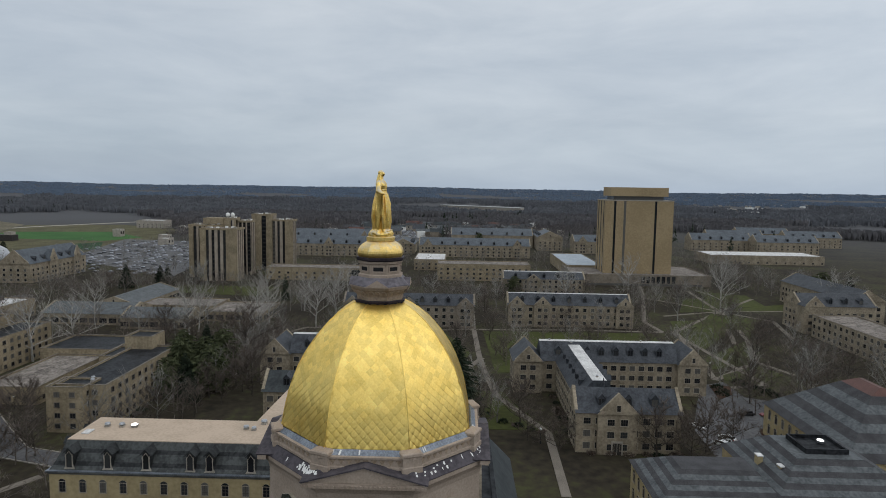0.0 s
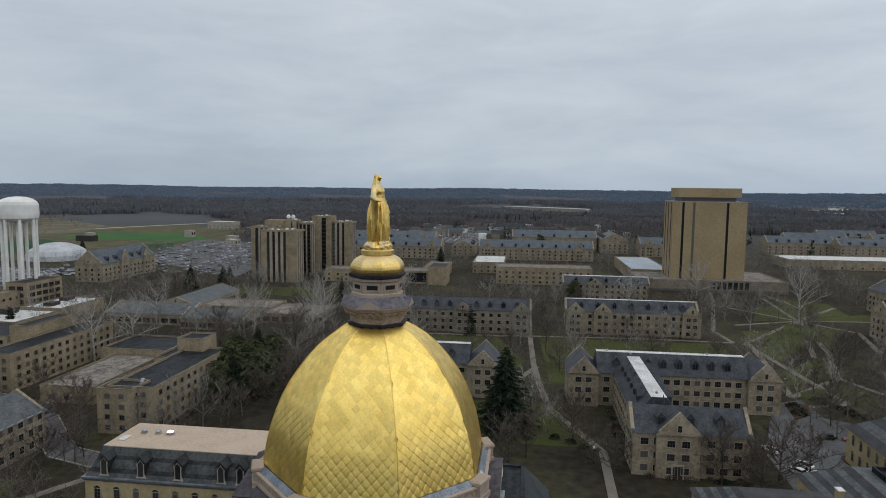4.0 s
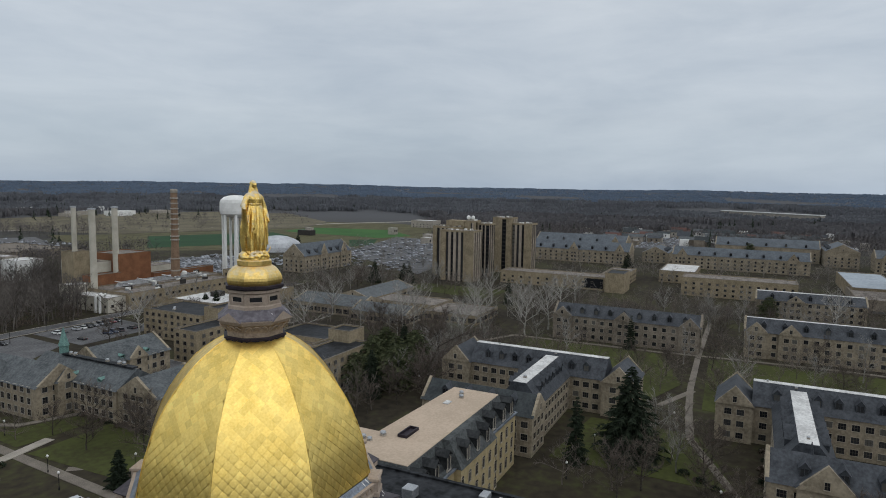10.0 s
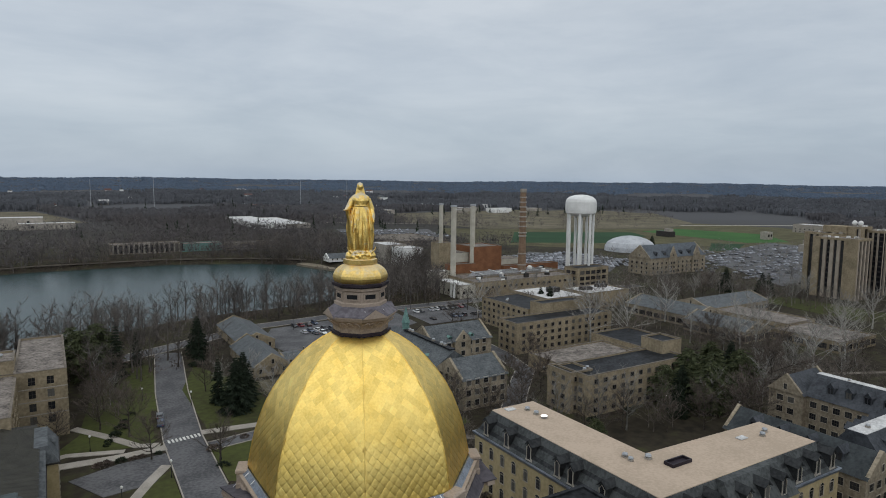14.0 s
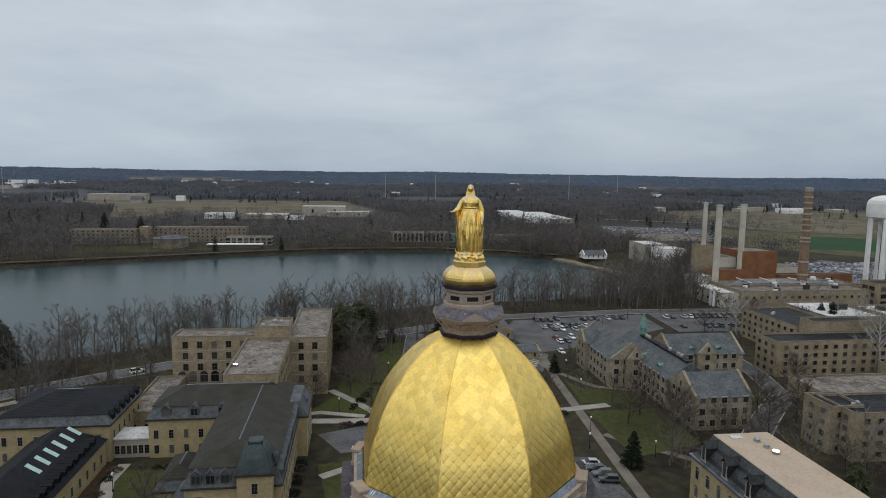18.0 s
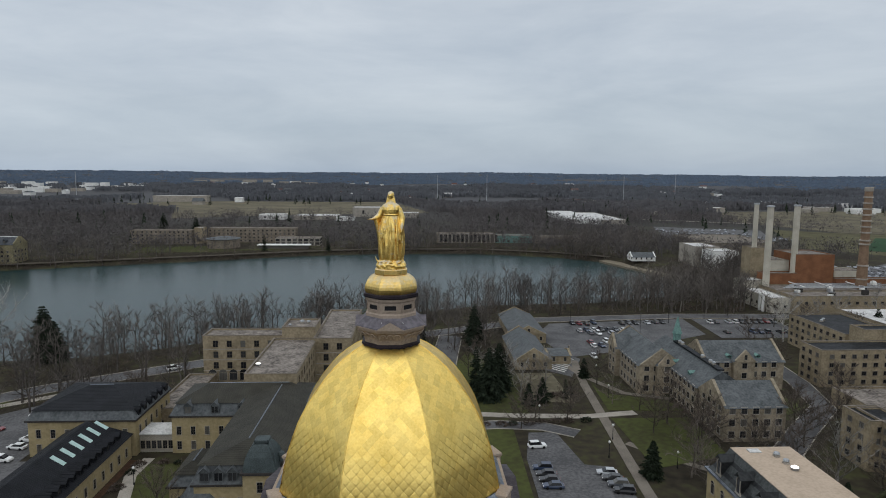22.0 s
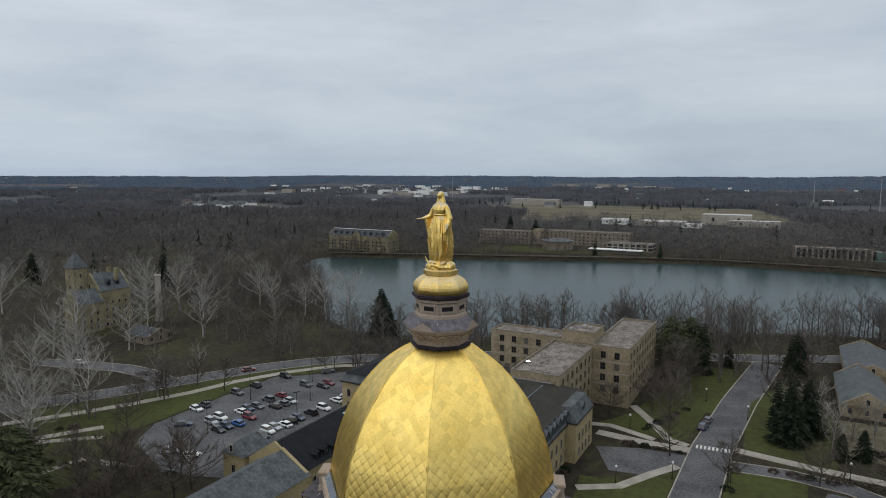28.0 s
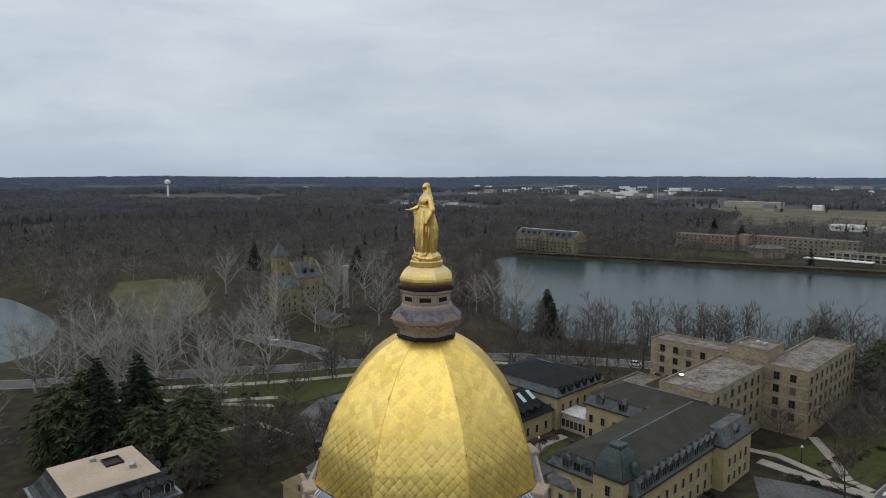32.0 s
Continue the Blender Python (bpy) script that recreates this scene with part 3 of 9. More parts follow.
def block(parent, x0, y0, x1, y1, eave, ridge, axis, wallm, roofm, win=None, gap=3.3, floors=3, deck=0.0, hip0=0.0, hip1=0.0, sides="wens", gables=True, dorm=None, dn=0, inset=1.8, zs=None, roofname="roof"):
    """A pitched-roof wing: walls with gable ends, roof, windows and dormers."""
    bm = bmesh.new()
    box(bm, x0, y0, -0.3, x1, y1, eave)
    cx, cy = (x0 + x1) / 2, (y0 + y1) / 2
    if gables:
        if axis == "y":
            for y, hh, s in ((y0, hip0, -1), (y1, hip1, 1)):
                if hh == 0:
                    yy = y + s * 0.45
                    vs = [bm.verts.new((x, k, z)) for k in (yy, yy - s * 0.8) for x, z in ((x0 - 0.35, eave), (x1 + 0.35, eave), (cx + deck / 2, ridge + 0.45), (cx - deck / 2 - 0.05, ridge + 0.45))]
                    bm.faces.new(vs[:4]); bm.faces.new(vs[4:])
                    for i in range(4):
                        bm.faces.new((vs[i], vs[(i + 1) % 4], vs[4 + (i + 1) % 4], vs[4 + i]))
        else:
            for x, hh, s in ((x0, hip0, -1), (x1, hip1, 1)):
                if hh == 0:
                    xx = x + s * 0.45
                    vs = [bm.verts.new((k, y, z)) for k in (xx, xx - s * 0.8) for y, z in ((y0 - 0.35, eave), (y1 + 0.35, eave), (cy + deck / 2, ridge + 0.45), (cy - deck / 2 - 0.05, ridge + 0.45))]
                    bm.faces.new(vs[:4]); bm.faces.new(vs[4:])
                    for i in range(4):
                        bm.faces.new((vs[i], vs[(i + 1) % 4], vs[4 + (i + 1) % 4], vs[4 + i]))
    part("wall", bm, wallm, parent)
    bm = bmesh.new()
    roof_gable(bm, x0, y0, x1, y1, eave + 0.02, ridge, axis, deck, 0.4, hip0, hip1)
    part(roofname, bm, roofm, parent)
    if deck > 0:
        bm = bmesh.new()
        d = deck / 2 + 0.15
        if axis == "y":
            box(bm, cx - d, y0 - 0.3 + hip0, ridge + 0.01, cx + d, y1 + 0.3 - hip1, ridge + 0.12)
        else:
            box(bm, x0 - 0.3 + hip0, cy - d, ridge + 0.01, x1 + 0.3 - hip1, cy + d, ridge + 0.12)
        part("roof_deck", bm, WHITE_ROOF, parent, "pale flat ridge deck")
    win = win or WIN_HALL
    zs = zs or storeys(floors)
    W = {"s": (x0, y0, x1, y0), "e": (x1, y0, x1, y1), "n": (x1, y1, x0, y1), "w": (x0, y1, x0, y0)}
    for k in sides:
        wall_windows(parent, win, *W[k], zs, gap, inset)
        end = (k in "ns") == (axis == "y")
        if end and gables:
            (xa, ya, xb, yb) = W[k]
            dx, dy = {"s": (0, -0.45), "n": (0, 0.45), "w": (-0.45, 0), "e": (0.45, 0)}[k]
            put("window", WIN_SMALL, parent, (xa + xb) / 2 + dx, (ya + yb) / 2 + dy, eave + 0.8, math.atan2(yb - ya, xb - xa))
    if dorm:
        pitch = (ridge - eave) / (((x1 - x0) if axis == "y" else (y1 - y0)) / 2 - deck / 2)
        for k in ("we" if axis == "y" else "sn"):
            if k not in sides:
                continue
            xa, ya, xb, yb = W[k]
            off = 1.3
            dx, dy = {"s": (0, off), "n": (0, -off), "w": (off, 0), "e": (-off, 0)}[k]
            dormers(parent, dorm, xa + dx, ya + dy, xb + dx, yb + dy, eave + off * pitch + 0.1, dn)


def sunken(bm, x0, y0, x1, y1, t, z0, h, zi):
    """A block whose top is sunk to zi inside a rim of thickness t."""
    O = [(x0, y0), (x1, y0), (x1, y1), (x0, y1)]
    I = [(x0 + t, y0 + t), (x1 - t, y0 + t), (x1 - t, y1 - t), (x0 + t, y1 - t)]
    a = [bm.verts.new((x, y, z0)) for x, y in O]
    c = [bm.verts.new((x, y, h)) for x, y in O]
    d = [bm.verts.new((x, y, h)) for x, y in I]
    e = [bm.verts.new((x, y, zi)) for x, y in I]
    for i in range(4):
        k = (i + 1) % 4
        bm.faces.new((a[i], a[k], c[k], c[i]))
        bm.faces.new((c[i], c[k], d[k], d[i]))
        bm.faces.new((d[i], d[k], e[k], e[i]))
    bm.faces.new(e)
    bm.faces.new(a[::-1])


def flat_block(parent, x0, y0, x1, y1, h, wallm, roofm, win=None, gap=3.4, floors=4, sides="wens", inset=1.8, first=1.1, step=3.1, parapet=0.5):
    """A flat-roofed wing: walls, a sunken roof inside a coped parapet, windows."""
    bm = bmesh.new()
    t = 0.4
    sunken(bm, x0, y0, x1, y1, t, -0.3, h, h - parapet)
    part("wall", bm, wallm, parent)
    bm = bmesh.new()
    box(bm, x0 + t, y0 + t, h - parapet, x1 - t, y1 - t, h - parapet + 0.06)
    part("roof", bm, roofm, parent)
    bm = bmesh.new()
    O = [(x0 - 0.08, y0 - 0.08), (x1 + 0.08, y0 - 0.08), (x1 + 0.08, y1 + 0.08), (x0 - 0.08, y1 + 0.08)]
    I = [(x0 + t + 0.05, y0 + t + 0.05), (x1 - t - 0.05, y0 + t + 0.05), (x1 - t - 0.05, y1 - t - 0.05), (x0 + t + 0.05, y1 - t - 0.05)]
    R = [[bm.verts.new((x, y, z)) for x, y in P] for P, z in ((O, h + 0.003), (O, h + 0.12), (I, h + 0.12), (I, h + 0.003))]
    for A, B in zip(R, R[1:] + R[:1]):
        for i in range(4):
            bm.faces.new((A[i], A[(i + 1) % 4], B[(i + 1) % 4], B[i]))
    part("coping", bm, COPING, parent)
    W = {"s": (x0, y0, x1, y0), "e": (x1, y0, x1, y1), "n": (x1, y1, x0, y1), "w": (x0, y1, x0, y0)}
    for k in sides:
        wall_windows(parent, win or WIN_SQ, *W[k], storeys(floors, first, step), gap, inset)

# ---- ground ----
LAKE_E = [(-330, 390), (-240, 425), (-170, 452), (-90, 486), (-30, 500), (60, 500), (120, 478), (150, 452), (178, 405), (190, 360), (150, 318), (95, 298), (40, 293), (0, 277), (-55, 242), (-92, 216), (-124, 200), (-152, 196), (-176, 208), (-200, 238), (-246, 290), (-312, 350)]
LAKE_W = [(-252, 6), (-258, 22), (-292, 36), (-335, 41), (-395, 36), (-520, 0), (-700, -60), (-700, -220), (-420, -200), (-300, -120), (-255, -60)]


def inside_dist(P, poly):
    """Distance to the polygon's edge, negative inside, for an array of points."""
    x, y = P[:, 0], P[:, 1]
    d = np.full(len(P), 1e9)
    ins = np.zeros(len(P), bool)
    n = len(poly)
    for i in range(n):
        ax, ay = poly[i]
        bx, by = poly[(i + 1) % n]
        ex, ey = bx - ax, by - ay
        t = np.clip(((x - ax) * ex + (y - ay) * ey) / (ex * ex + ey * ey), 0, 1)
        d = np.minimum(d, np.hypot(x - ax - t * ex, y - ay - t * ey))
        c = (ay > y) != (by > y)
        with np.errstate(divide="ignore", invalid="ignore"):
            xi = ax + (y - ay) * ex / (ey if ey else 1e-9)
        ins ^= c & (x < xi)
    return np.where(ins, -d, d)


def ground_height(P):
    d = np.minimum(inside_dist(P, LAKE_E), inside_dist(P, LAKE_W))
    s = np.clip((d + 14) / 40, 0, 1)
    s = s * s * (3 - 2 * s)
    z = -6.5 * (1 - s)
    r = np.hypot(P[:, 0], P[:, 1])
    far = np.clip((r - 1500) / 3350, 0, 1)
    z = z + 51 * far + far * 4 * np.sin(np.arctan2(P[:, 1], P[:, 0]) * 9 + 1.3) + far * 2.5 * np.sin(np.arctan2(P[:, 1], P[:, 0]) * 23)
    return z


def axis_steps():
    a = [-4850, -4400, -3900, -3400, -2900, -2400, -2000, -1700, -1400, -1150, -950, -800, -700]
    return a + list(range(-620, 700, 12)) + [-v + 40 for v in reversed(a)]


gx = np.array(axis_steps(), float)
gy = np.array(axis_steps(), float)
GX, GY = np.meshgrid(gx, gy)
GP = np.stack([GX.ravel(), GY.ravel()], 1)
GR = np.hypot(GP[:, 0], GP[:, 1])
scale_ = np.where(GR > 4860, 4860 / np.maximum(GR, 1), 1)
GP = GP * scale_[:, None]
GZ = ground_height(GP)
gn = len(gx)
faces = [(j * gn + i, j * gn + i + 1, (j + 1) * gn + i + 1, (j + 1) * gn + i) for j in range(gn - 1) for i in range(gn - 1)]
me = bpy.data.meshes.new("ground")
me.from_pydata(np.column_stack([GP, GZ]).tolist(), [], faces)
GROUND = mat("ground_cover", (0.053, 0.053, 0.023), (0.020, 0.016, 0.012), 0.95, scale=0.035, fine=0.35, bump=0.5, contrast=0.8)
_r = [n for n in GROUND.node_tree.nodes if n.type == "VALTORGB"][0].color_ramp
_e = _r.elements.new(0.5)
_e.color = (0.036, 0.030, 0.020, 1)
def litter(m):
    """Woodland litter in place of grass, with haze put into its grey by distance."""
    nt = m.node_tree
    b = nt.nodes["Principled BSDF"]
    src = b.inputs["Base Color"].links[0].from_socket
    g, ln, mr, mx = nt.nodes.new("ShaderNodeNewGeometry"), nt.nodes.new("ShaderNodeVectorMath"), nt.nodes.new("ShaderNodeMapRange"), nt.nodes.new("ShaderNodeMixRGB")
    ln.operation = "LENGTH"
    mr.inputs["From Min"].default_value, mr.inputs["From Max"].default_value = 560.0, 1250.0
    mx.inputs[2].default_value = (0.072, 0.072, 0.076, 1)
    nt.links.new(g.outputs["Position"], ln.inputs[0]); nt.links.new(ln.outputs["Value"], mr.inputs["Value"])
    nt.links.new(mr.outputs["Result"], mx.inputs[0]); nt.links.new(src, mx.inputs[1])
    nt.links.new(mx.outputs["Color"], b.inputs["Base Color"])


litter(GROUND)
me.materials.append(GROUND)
ground = tagged(new("ground", me), "flat winter ground of dull grass and leaf litter", "ground", kind="structure")
for nm, poly, lab in (("water_lake", LAKE_E, "calm grey-green lake behind a bare wooded shore"), ("water_west_lake", LAKE_W, "pale calm lake between wooded banks")):
    bm = bmesh.new()
    cx_, cy_ = sum(p[0] for p in poly) / len(poly), sum(p[1] for p in poly) / len(poly)
    big = [(cx_ + (x - cx_) * 1.12, cy_ + (y - cy_) * 1.12) for x, y in poly]
    bm.faces.new([bm.verts.new((x, y, -4.0)) for x, y in big])
    tagged(part(nm, bm, WATER), lab, "lake", kind="structure")


LEVEL = [0]


def level(z):
    """A height of its own for each paved piece, a few millimetres apart."""
    LEVEL[0] += 1
    return z + 0.0045 * (LEVEL[0] % 17)


def strip(name, pts, w, z, material, label, cat="path", kerb=0.0):
    """A paved band along a bent line, w metres wide, with its top at z."""
    z = level(z)
    bm = bmesh.new()
    P = [Vector((x, y, 0)) for x, y in pts]
    L, R = [], []
    for i, p in enumerate(P):
        d = (P[min(i + 1, len(P) - 1)] - P[max(i - 1, 0)]).normalized()
        nrm = Vector((-d.y, d.x, 0)) * w / 2
        L.append(p + nrm)
        R.append(p - nrm)
    for i in range(len(P) - 1):
        q = [L[i], L[i + 1], R[i + 1], R[i]]
        lo = [bm.verts.new((v.x, v.y, -0.3)) for v in q]
        hi = [bm.verts.new((v.x, v.y, z)) for v in q]
        bm.faces.new(hi)
        for a in range(4):
            bm.faces.new((lo[a], lo[(a + 1) % 4], hi[(a + 1) % 4], hi[a]))
    bmesh.ops.remove_doubles(bm, verts=bm.verts, dist=0.001)
    ob = tagged(part(name, bm, material), label, cat, kind="structure")
    if kerb:
        for side, S in ((1, L), (-1, R)):
            bm = bmesh.new()
            for i in range(len(P) - 1):
                d = (S[i + 1] - S[i]).normalized()
                nr = Vector((-d.y, d.x, 0)) * 0.3 * side
                q = [S[i], S[i + 1], S[i + 1] + nr, S[i] + nr]
                lo = [bm.verts.new((v.x, v.y, -0.3)) for v in q]
                hi = [bm.verts.new((v.x, v.y, z + kerb)) for v in q]
                bm.faces.new(hi)
                for a in range(4):
                    bm.faces.new((lo[a], lo[(a + 1) % 4], hi[(a + 1) % 4], hi[a]))
            part("kerb", bm, CONC, ob)
    return ob


def patch(name, poly, z, material, label, cat, z0=-0.3):
    bm = bmesh.new()
    prism(bm, poly, z0, level(z))
    return tagged(part(name, bm, material), label, cat, kind="structure")

# ---- the domed building ----
OCT = radians(22.5)
PROF = [(8.15, 45.2), (8.0, 46.0), (7.8, 47.0), (7.55, 48.0), (7.2, 49.0), (6.8, 50.0), (6.25, 51.0), (5.6, 51.95), (4.95, 52.75), (4.2, 53.55), (3.45, 54.15), (2.7, 54.65), (2.0, 55.0)]


def oct_ring(bm, prof, mi=0):
    return lathe(bm, prof, 8, OCT, mi)


dome = thing("golden_dome", 0, 0, 45, "octagonal gilded dome of diamond-shaped gold-leaf plates", "dome")
bm = bmesh.new()
oct_ring(bm, [(r - 0.05, z) for r, z in PROF])
shell = part("shell", bm, GOLD, dome)

arc = [0.0]
for (r0, z0), (r1, z1) in zip(PROF, PROF[1:]):
    arc.append(arc[-1] + math.hypot((r1 - r0) * math.cos(OCT), z1 - z0))


def on_arc(s):
    """Ring radius, height and the outward slope at an arc length above the dome's foot."""
    s = min(max(s, 0.0), arc[-1] - 1e-6)
    k = 0
    while s > arc[k + 1]:
        k += 1
    u = (s - arc[k]) / (arc[k + 1] - arc[k])
    (r0, z0), (r1, z1) = PROF[k], PROF[k + 1]
    dr, dz = (r1 - r0) * math.cos(OCT), z1 - z0
    L = math.hypot(dr, dz)
    return r0 + (r1 - r0) * u, z0 + (z1 - z0) * u, (dz / L, -dr / L)


def on_face(k, x, s, lift):
    r, z, (nr, nz) = on_arc(s)
    a = r * math.cos(OCT) + nr * lift
    ang = math.pi / 4 * k
    hw = r * math.sin(OCT)
    x = max(-hw, min(hw, x))
    return Vector((a * math.cos(ang) - x * math.sin(ang), a * math.sin(ang) + x * math.cos(ang), z + nz * lift))


rnd = random.Random(5)
DW, DH = 0.66, 0.70
rest = bmesh.new()
for k in range(8):
    rows = int(arc[-1] / (DH / 2))
    for j in range(rows + 1):
        s = j * DH / 2
        hw = on_arc(s)[0] * math.sin(OCT)
        n = int(hw / DW) + 2
        for i in range(-n, n + 1):
            x = (i + (0.5 if j % 2 else 0)) * DW
            if abs(x) - DW / 2 > hw - 0.03:
                continue
            low = min(1.0, max(0.0, (5.6 - s) / 1.6))
            low = low * low * (3 - 2 * low) * (0.62 + 0.38 * max(0.0, 1 - s / 5.0))
            tl = rnd.uniform(-0.005, 0.005)
            tip = rnd.uniform(0.003, 0.011)
            P = [on_face(k, x, s - DH / 2, tip + 0.029 * low), on_face(k, x + DW / 2, s, 0.005 + tl + 0.009 * low), on_face(k, x, s + DH / 2, 0.0), on_face(k, x - DW / 2, s, 0.005 - tl + 0.009 * low)]
            c = on_face(k, max(-hw + 0.08, min(hw - 0.08, x)), s, 0.5)
            if (P[1] - P[3]).length < 0.15:
                continue
            own = k == 5
            b2 = bmesh.new() if own else rest
            mid = (P[0] + P[1] + P[2] + P[3]) / 4
            out = (c - mid).normalized()
            vs = [b2.verts.new(p) for p in P]
            vb = [b2.verts.new(p - out * (0.008 + 0.03 * low)) for p in P]
            for q in (3, 0):
                b2.faces.new((vb[q], vb[(q + 1) % 4], vs[(q + 1) % 4], vs[q]))
            for inset, lift in ((0.965, 0.0012 + 0.0015 * low), (0.60, 0.003 + 0.005 * low)):
                vi = [b2.verts.new(mid + (p - mid) * inset + out * lift) for p in P]
                for q in range(4):
                    b2.faces.new((vs[q], vs[(q + 1) % 4], vi[(q + 1) % 4], vi[q])).smooth = inset < 0.7
                vs = vi
            vc = b2.verts.new(mid + out * (0.003 + 0.007 * low))
            for q in range(4):
                b2.faces.new((vs[q], vs[(q + 1) % 4], vc)).smooth = True
            if own:
                bmesh.ops.remove_doubles(b2, verts=b2.verts, dist=0.001)
                part("plate", b2, GOLD_P, shell)
tagged(part("gold_plating", rest, GOLD, shell), kind="stuff")
for i in range(8):
    a = OCT + math.pi / 4 * i
    bm = bmesh.new()
    for (r0, z0), (r1, z1) in zip(PROF, PROF[1:]):
        tube(bm, ((r0 + 0.02) * math.cos(a), (r0 + 0.02) * math.sin(a), z0), ((r1 + 0.02) * math.cos(a), (r1 + 0.02) * math.sin(a), z1), 0.035, 0.03, 6)
    bmesh.ops.remove_doubles(bm, verts=bm.verts, dist=0.02)
    part("rib", bm, GOLD, shell)

# lantern
lantern = thing("dome_lantern", 0, 0, 54.9, "eight-sided stone lantern with gilded cap and slate skirt", "lantern")
bm = bmesh.new()
oct_ring(bm, [(2.12, 54.75), (2.12, 55.02), (2.22, 55.06), (2.22, 55.16), (1.95, 55.2)])
part("lower_cornice", bm, DARKCOR, lantern)
bm = bmesh.new()
oct_ring(bm, [(1.98, 55.18), (2.0, 55.5), (2.16, 55.92), (2.40, 56.12), (2.46, 56.28), (2.0, 56.3)])
frieze = part("frieze", bm, FRIEZE, lantern)
for i in range(8):
    a = math.pi / 4 * i
    for q in (-1, 0, 1):
        bm = bmesh.new()
        n, t = Vector((math.cos(a), math.sin(a), 0)), Vector((-math.sin(a), math.cos(a), 0))
        c = n * 1.99 + t * (0.5 * q) + Vector((0, 0, 55.72))
        ring = [c + t * 0.22 * math.cos(u * math.pi / 6) + n * (0.06 + 0.32 * max(0, math.sin(u * math.pi / 6)) * 0.9) + Vector((0, 0, 0.30 * math.sin(u * math.pi / 6))) for u in range(7)]
        for p0, p1 in zip(ring, ring[1:]):
            tube(bm, p0, p1, 0.035, 0.035, 5)
        bmesh.ops.remove_doubles(bm, verts=bm.verts, dist=0.02)
        part("arch", bm, STONE, frieze)
bm = bmesh.new()
oct_ring(bm, [(2.36, 56.06), (2.44, 56.10), (2.54, 56.30), (2.60, 56.32), (2.60, 56.40), (2.3, 56.41)])
part("eaves_cornice", bm, STONE, lantern)
bm = bmesh.new()
oct_ring(bm, [(2.5, 56.40), (2.62, 56.41), (2.60, 56.46), (1.9, 57.05), (1.7, 57.05)])
skirt = part("skirt_roof", bm, SKIRT, lantern)
for i in range(0, 8, 2):
    a = math.pi / 4 * i
    n, t = Vector((math.cos(a), math.sin(a), 0)), Vector((-math.sin(a), math.cos(a), 0))
    up = Vector((0, 0, 1))
    bm = bmesh.new()
    A = [n * 2.5 + t * q + up * z for q, z in ((-1.02, 56.34), (0, 56.95), (1.02, 56.34))]
    B = [n * 1.75 + t * q + up * z for q, z in ((-1.02, 56.34), (0, 56.95), (1.02, 56.34))]
    va, vb = [bm.verts.new(p) for p in A], [bm.verts.new(p) for p in B]
    for q in range(3):
        bm.faces.new((va[q], va[(q + 1) % 3], vb[(q + 1) % 3], vb[q]))
    bm.faces.new(va).material_index = 1
    part("pediment", bm, [SKIRT, STONE], skirt)
bm = bmesh.new()
oct_ring(bm, [(1.9, 57.0), (1.9, 57.25), (1.76, 57.32), (1.76, 58.1), (1.9, 58.17), (1.92, 58.34), (1.6, 58.36)])
ldrum = part("lantern_drum", bm, STONE, lantern)
for i in range(8):
    a = math.pi / 4 * i
    bm = bmesh.new()
    xs, zs = [-0.52, -0.40, 0.40, 0.52], [57.48, 57.58, 57.90, 58.0]
    relief(bm, xs, zs, lambda i, k: 0.02 if (i, k) == (1, 1) else 0.07, lambda i, k: 1 if (i, k) == (1, 1) else 0, 0.05)
    bmesh.ops.transform(bm, matrix=Matrix.Rotation(a + math.pi / 2, 4, "Z") @ Matrix.Translation((0, -1.76 * math.cos(OCT), 0)), verts=bm.verts)
    part("louvre", bm, [STONE, BLACK], ldrum)
bm = bmesh.new()
oct_ring(bm, [(1.75, 58.34), (1.98, 58.38), (2.06, 58.46), (2.06, 58.64), (1.9, 58.68), (1.7, 58.68)])
part("upper_cornice", bm, DARKCOR, lantern)
bm = bmesh.new()
oct_ring(bm, [(1.86, 58.66), (1.94, 58.82), (1.97, 59.0), (1.95, 59.18), (1.87, 59.38), (1.72, 59.58), (1.5, 59.76), (1.24, 59.9), (1.1, 59.94)])
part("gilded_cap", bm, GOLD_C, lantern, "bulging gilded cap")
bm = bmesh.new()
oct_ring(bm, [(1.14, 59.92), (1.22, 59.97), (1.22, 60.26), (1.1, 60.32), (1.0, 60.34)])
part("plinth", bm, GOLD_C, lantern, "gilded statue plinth")

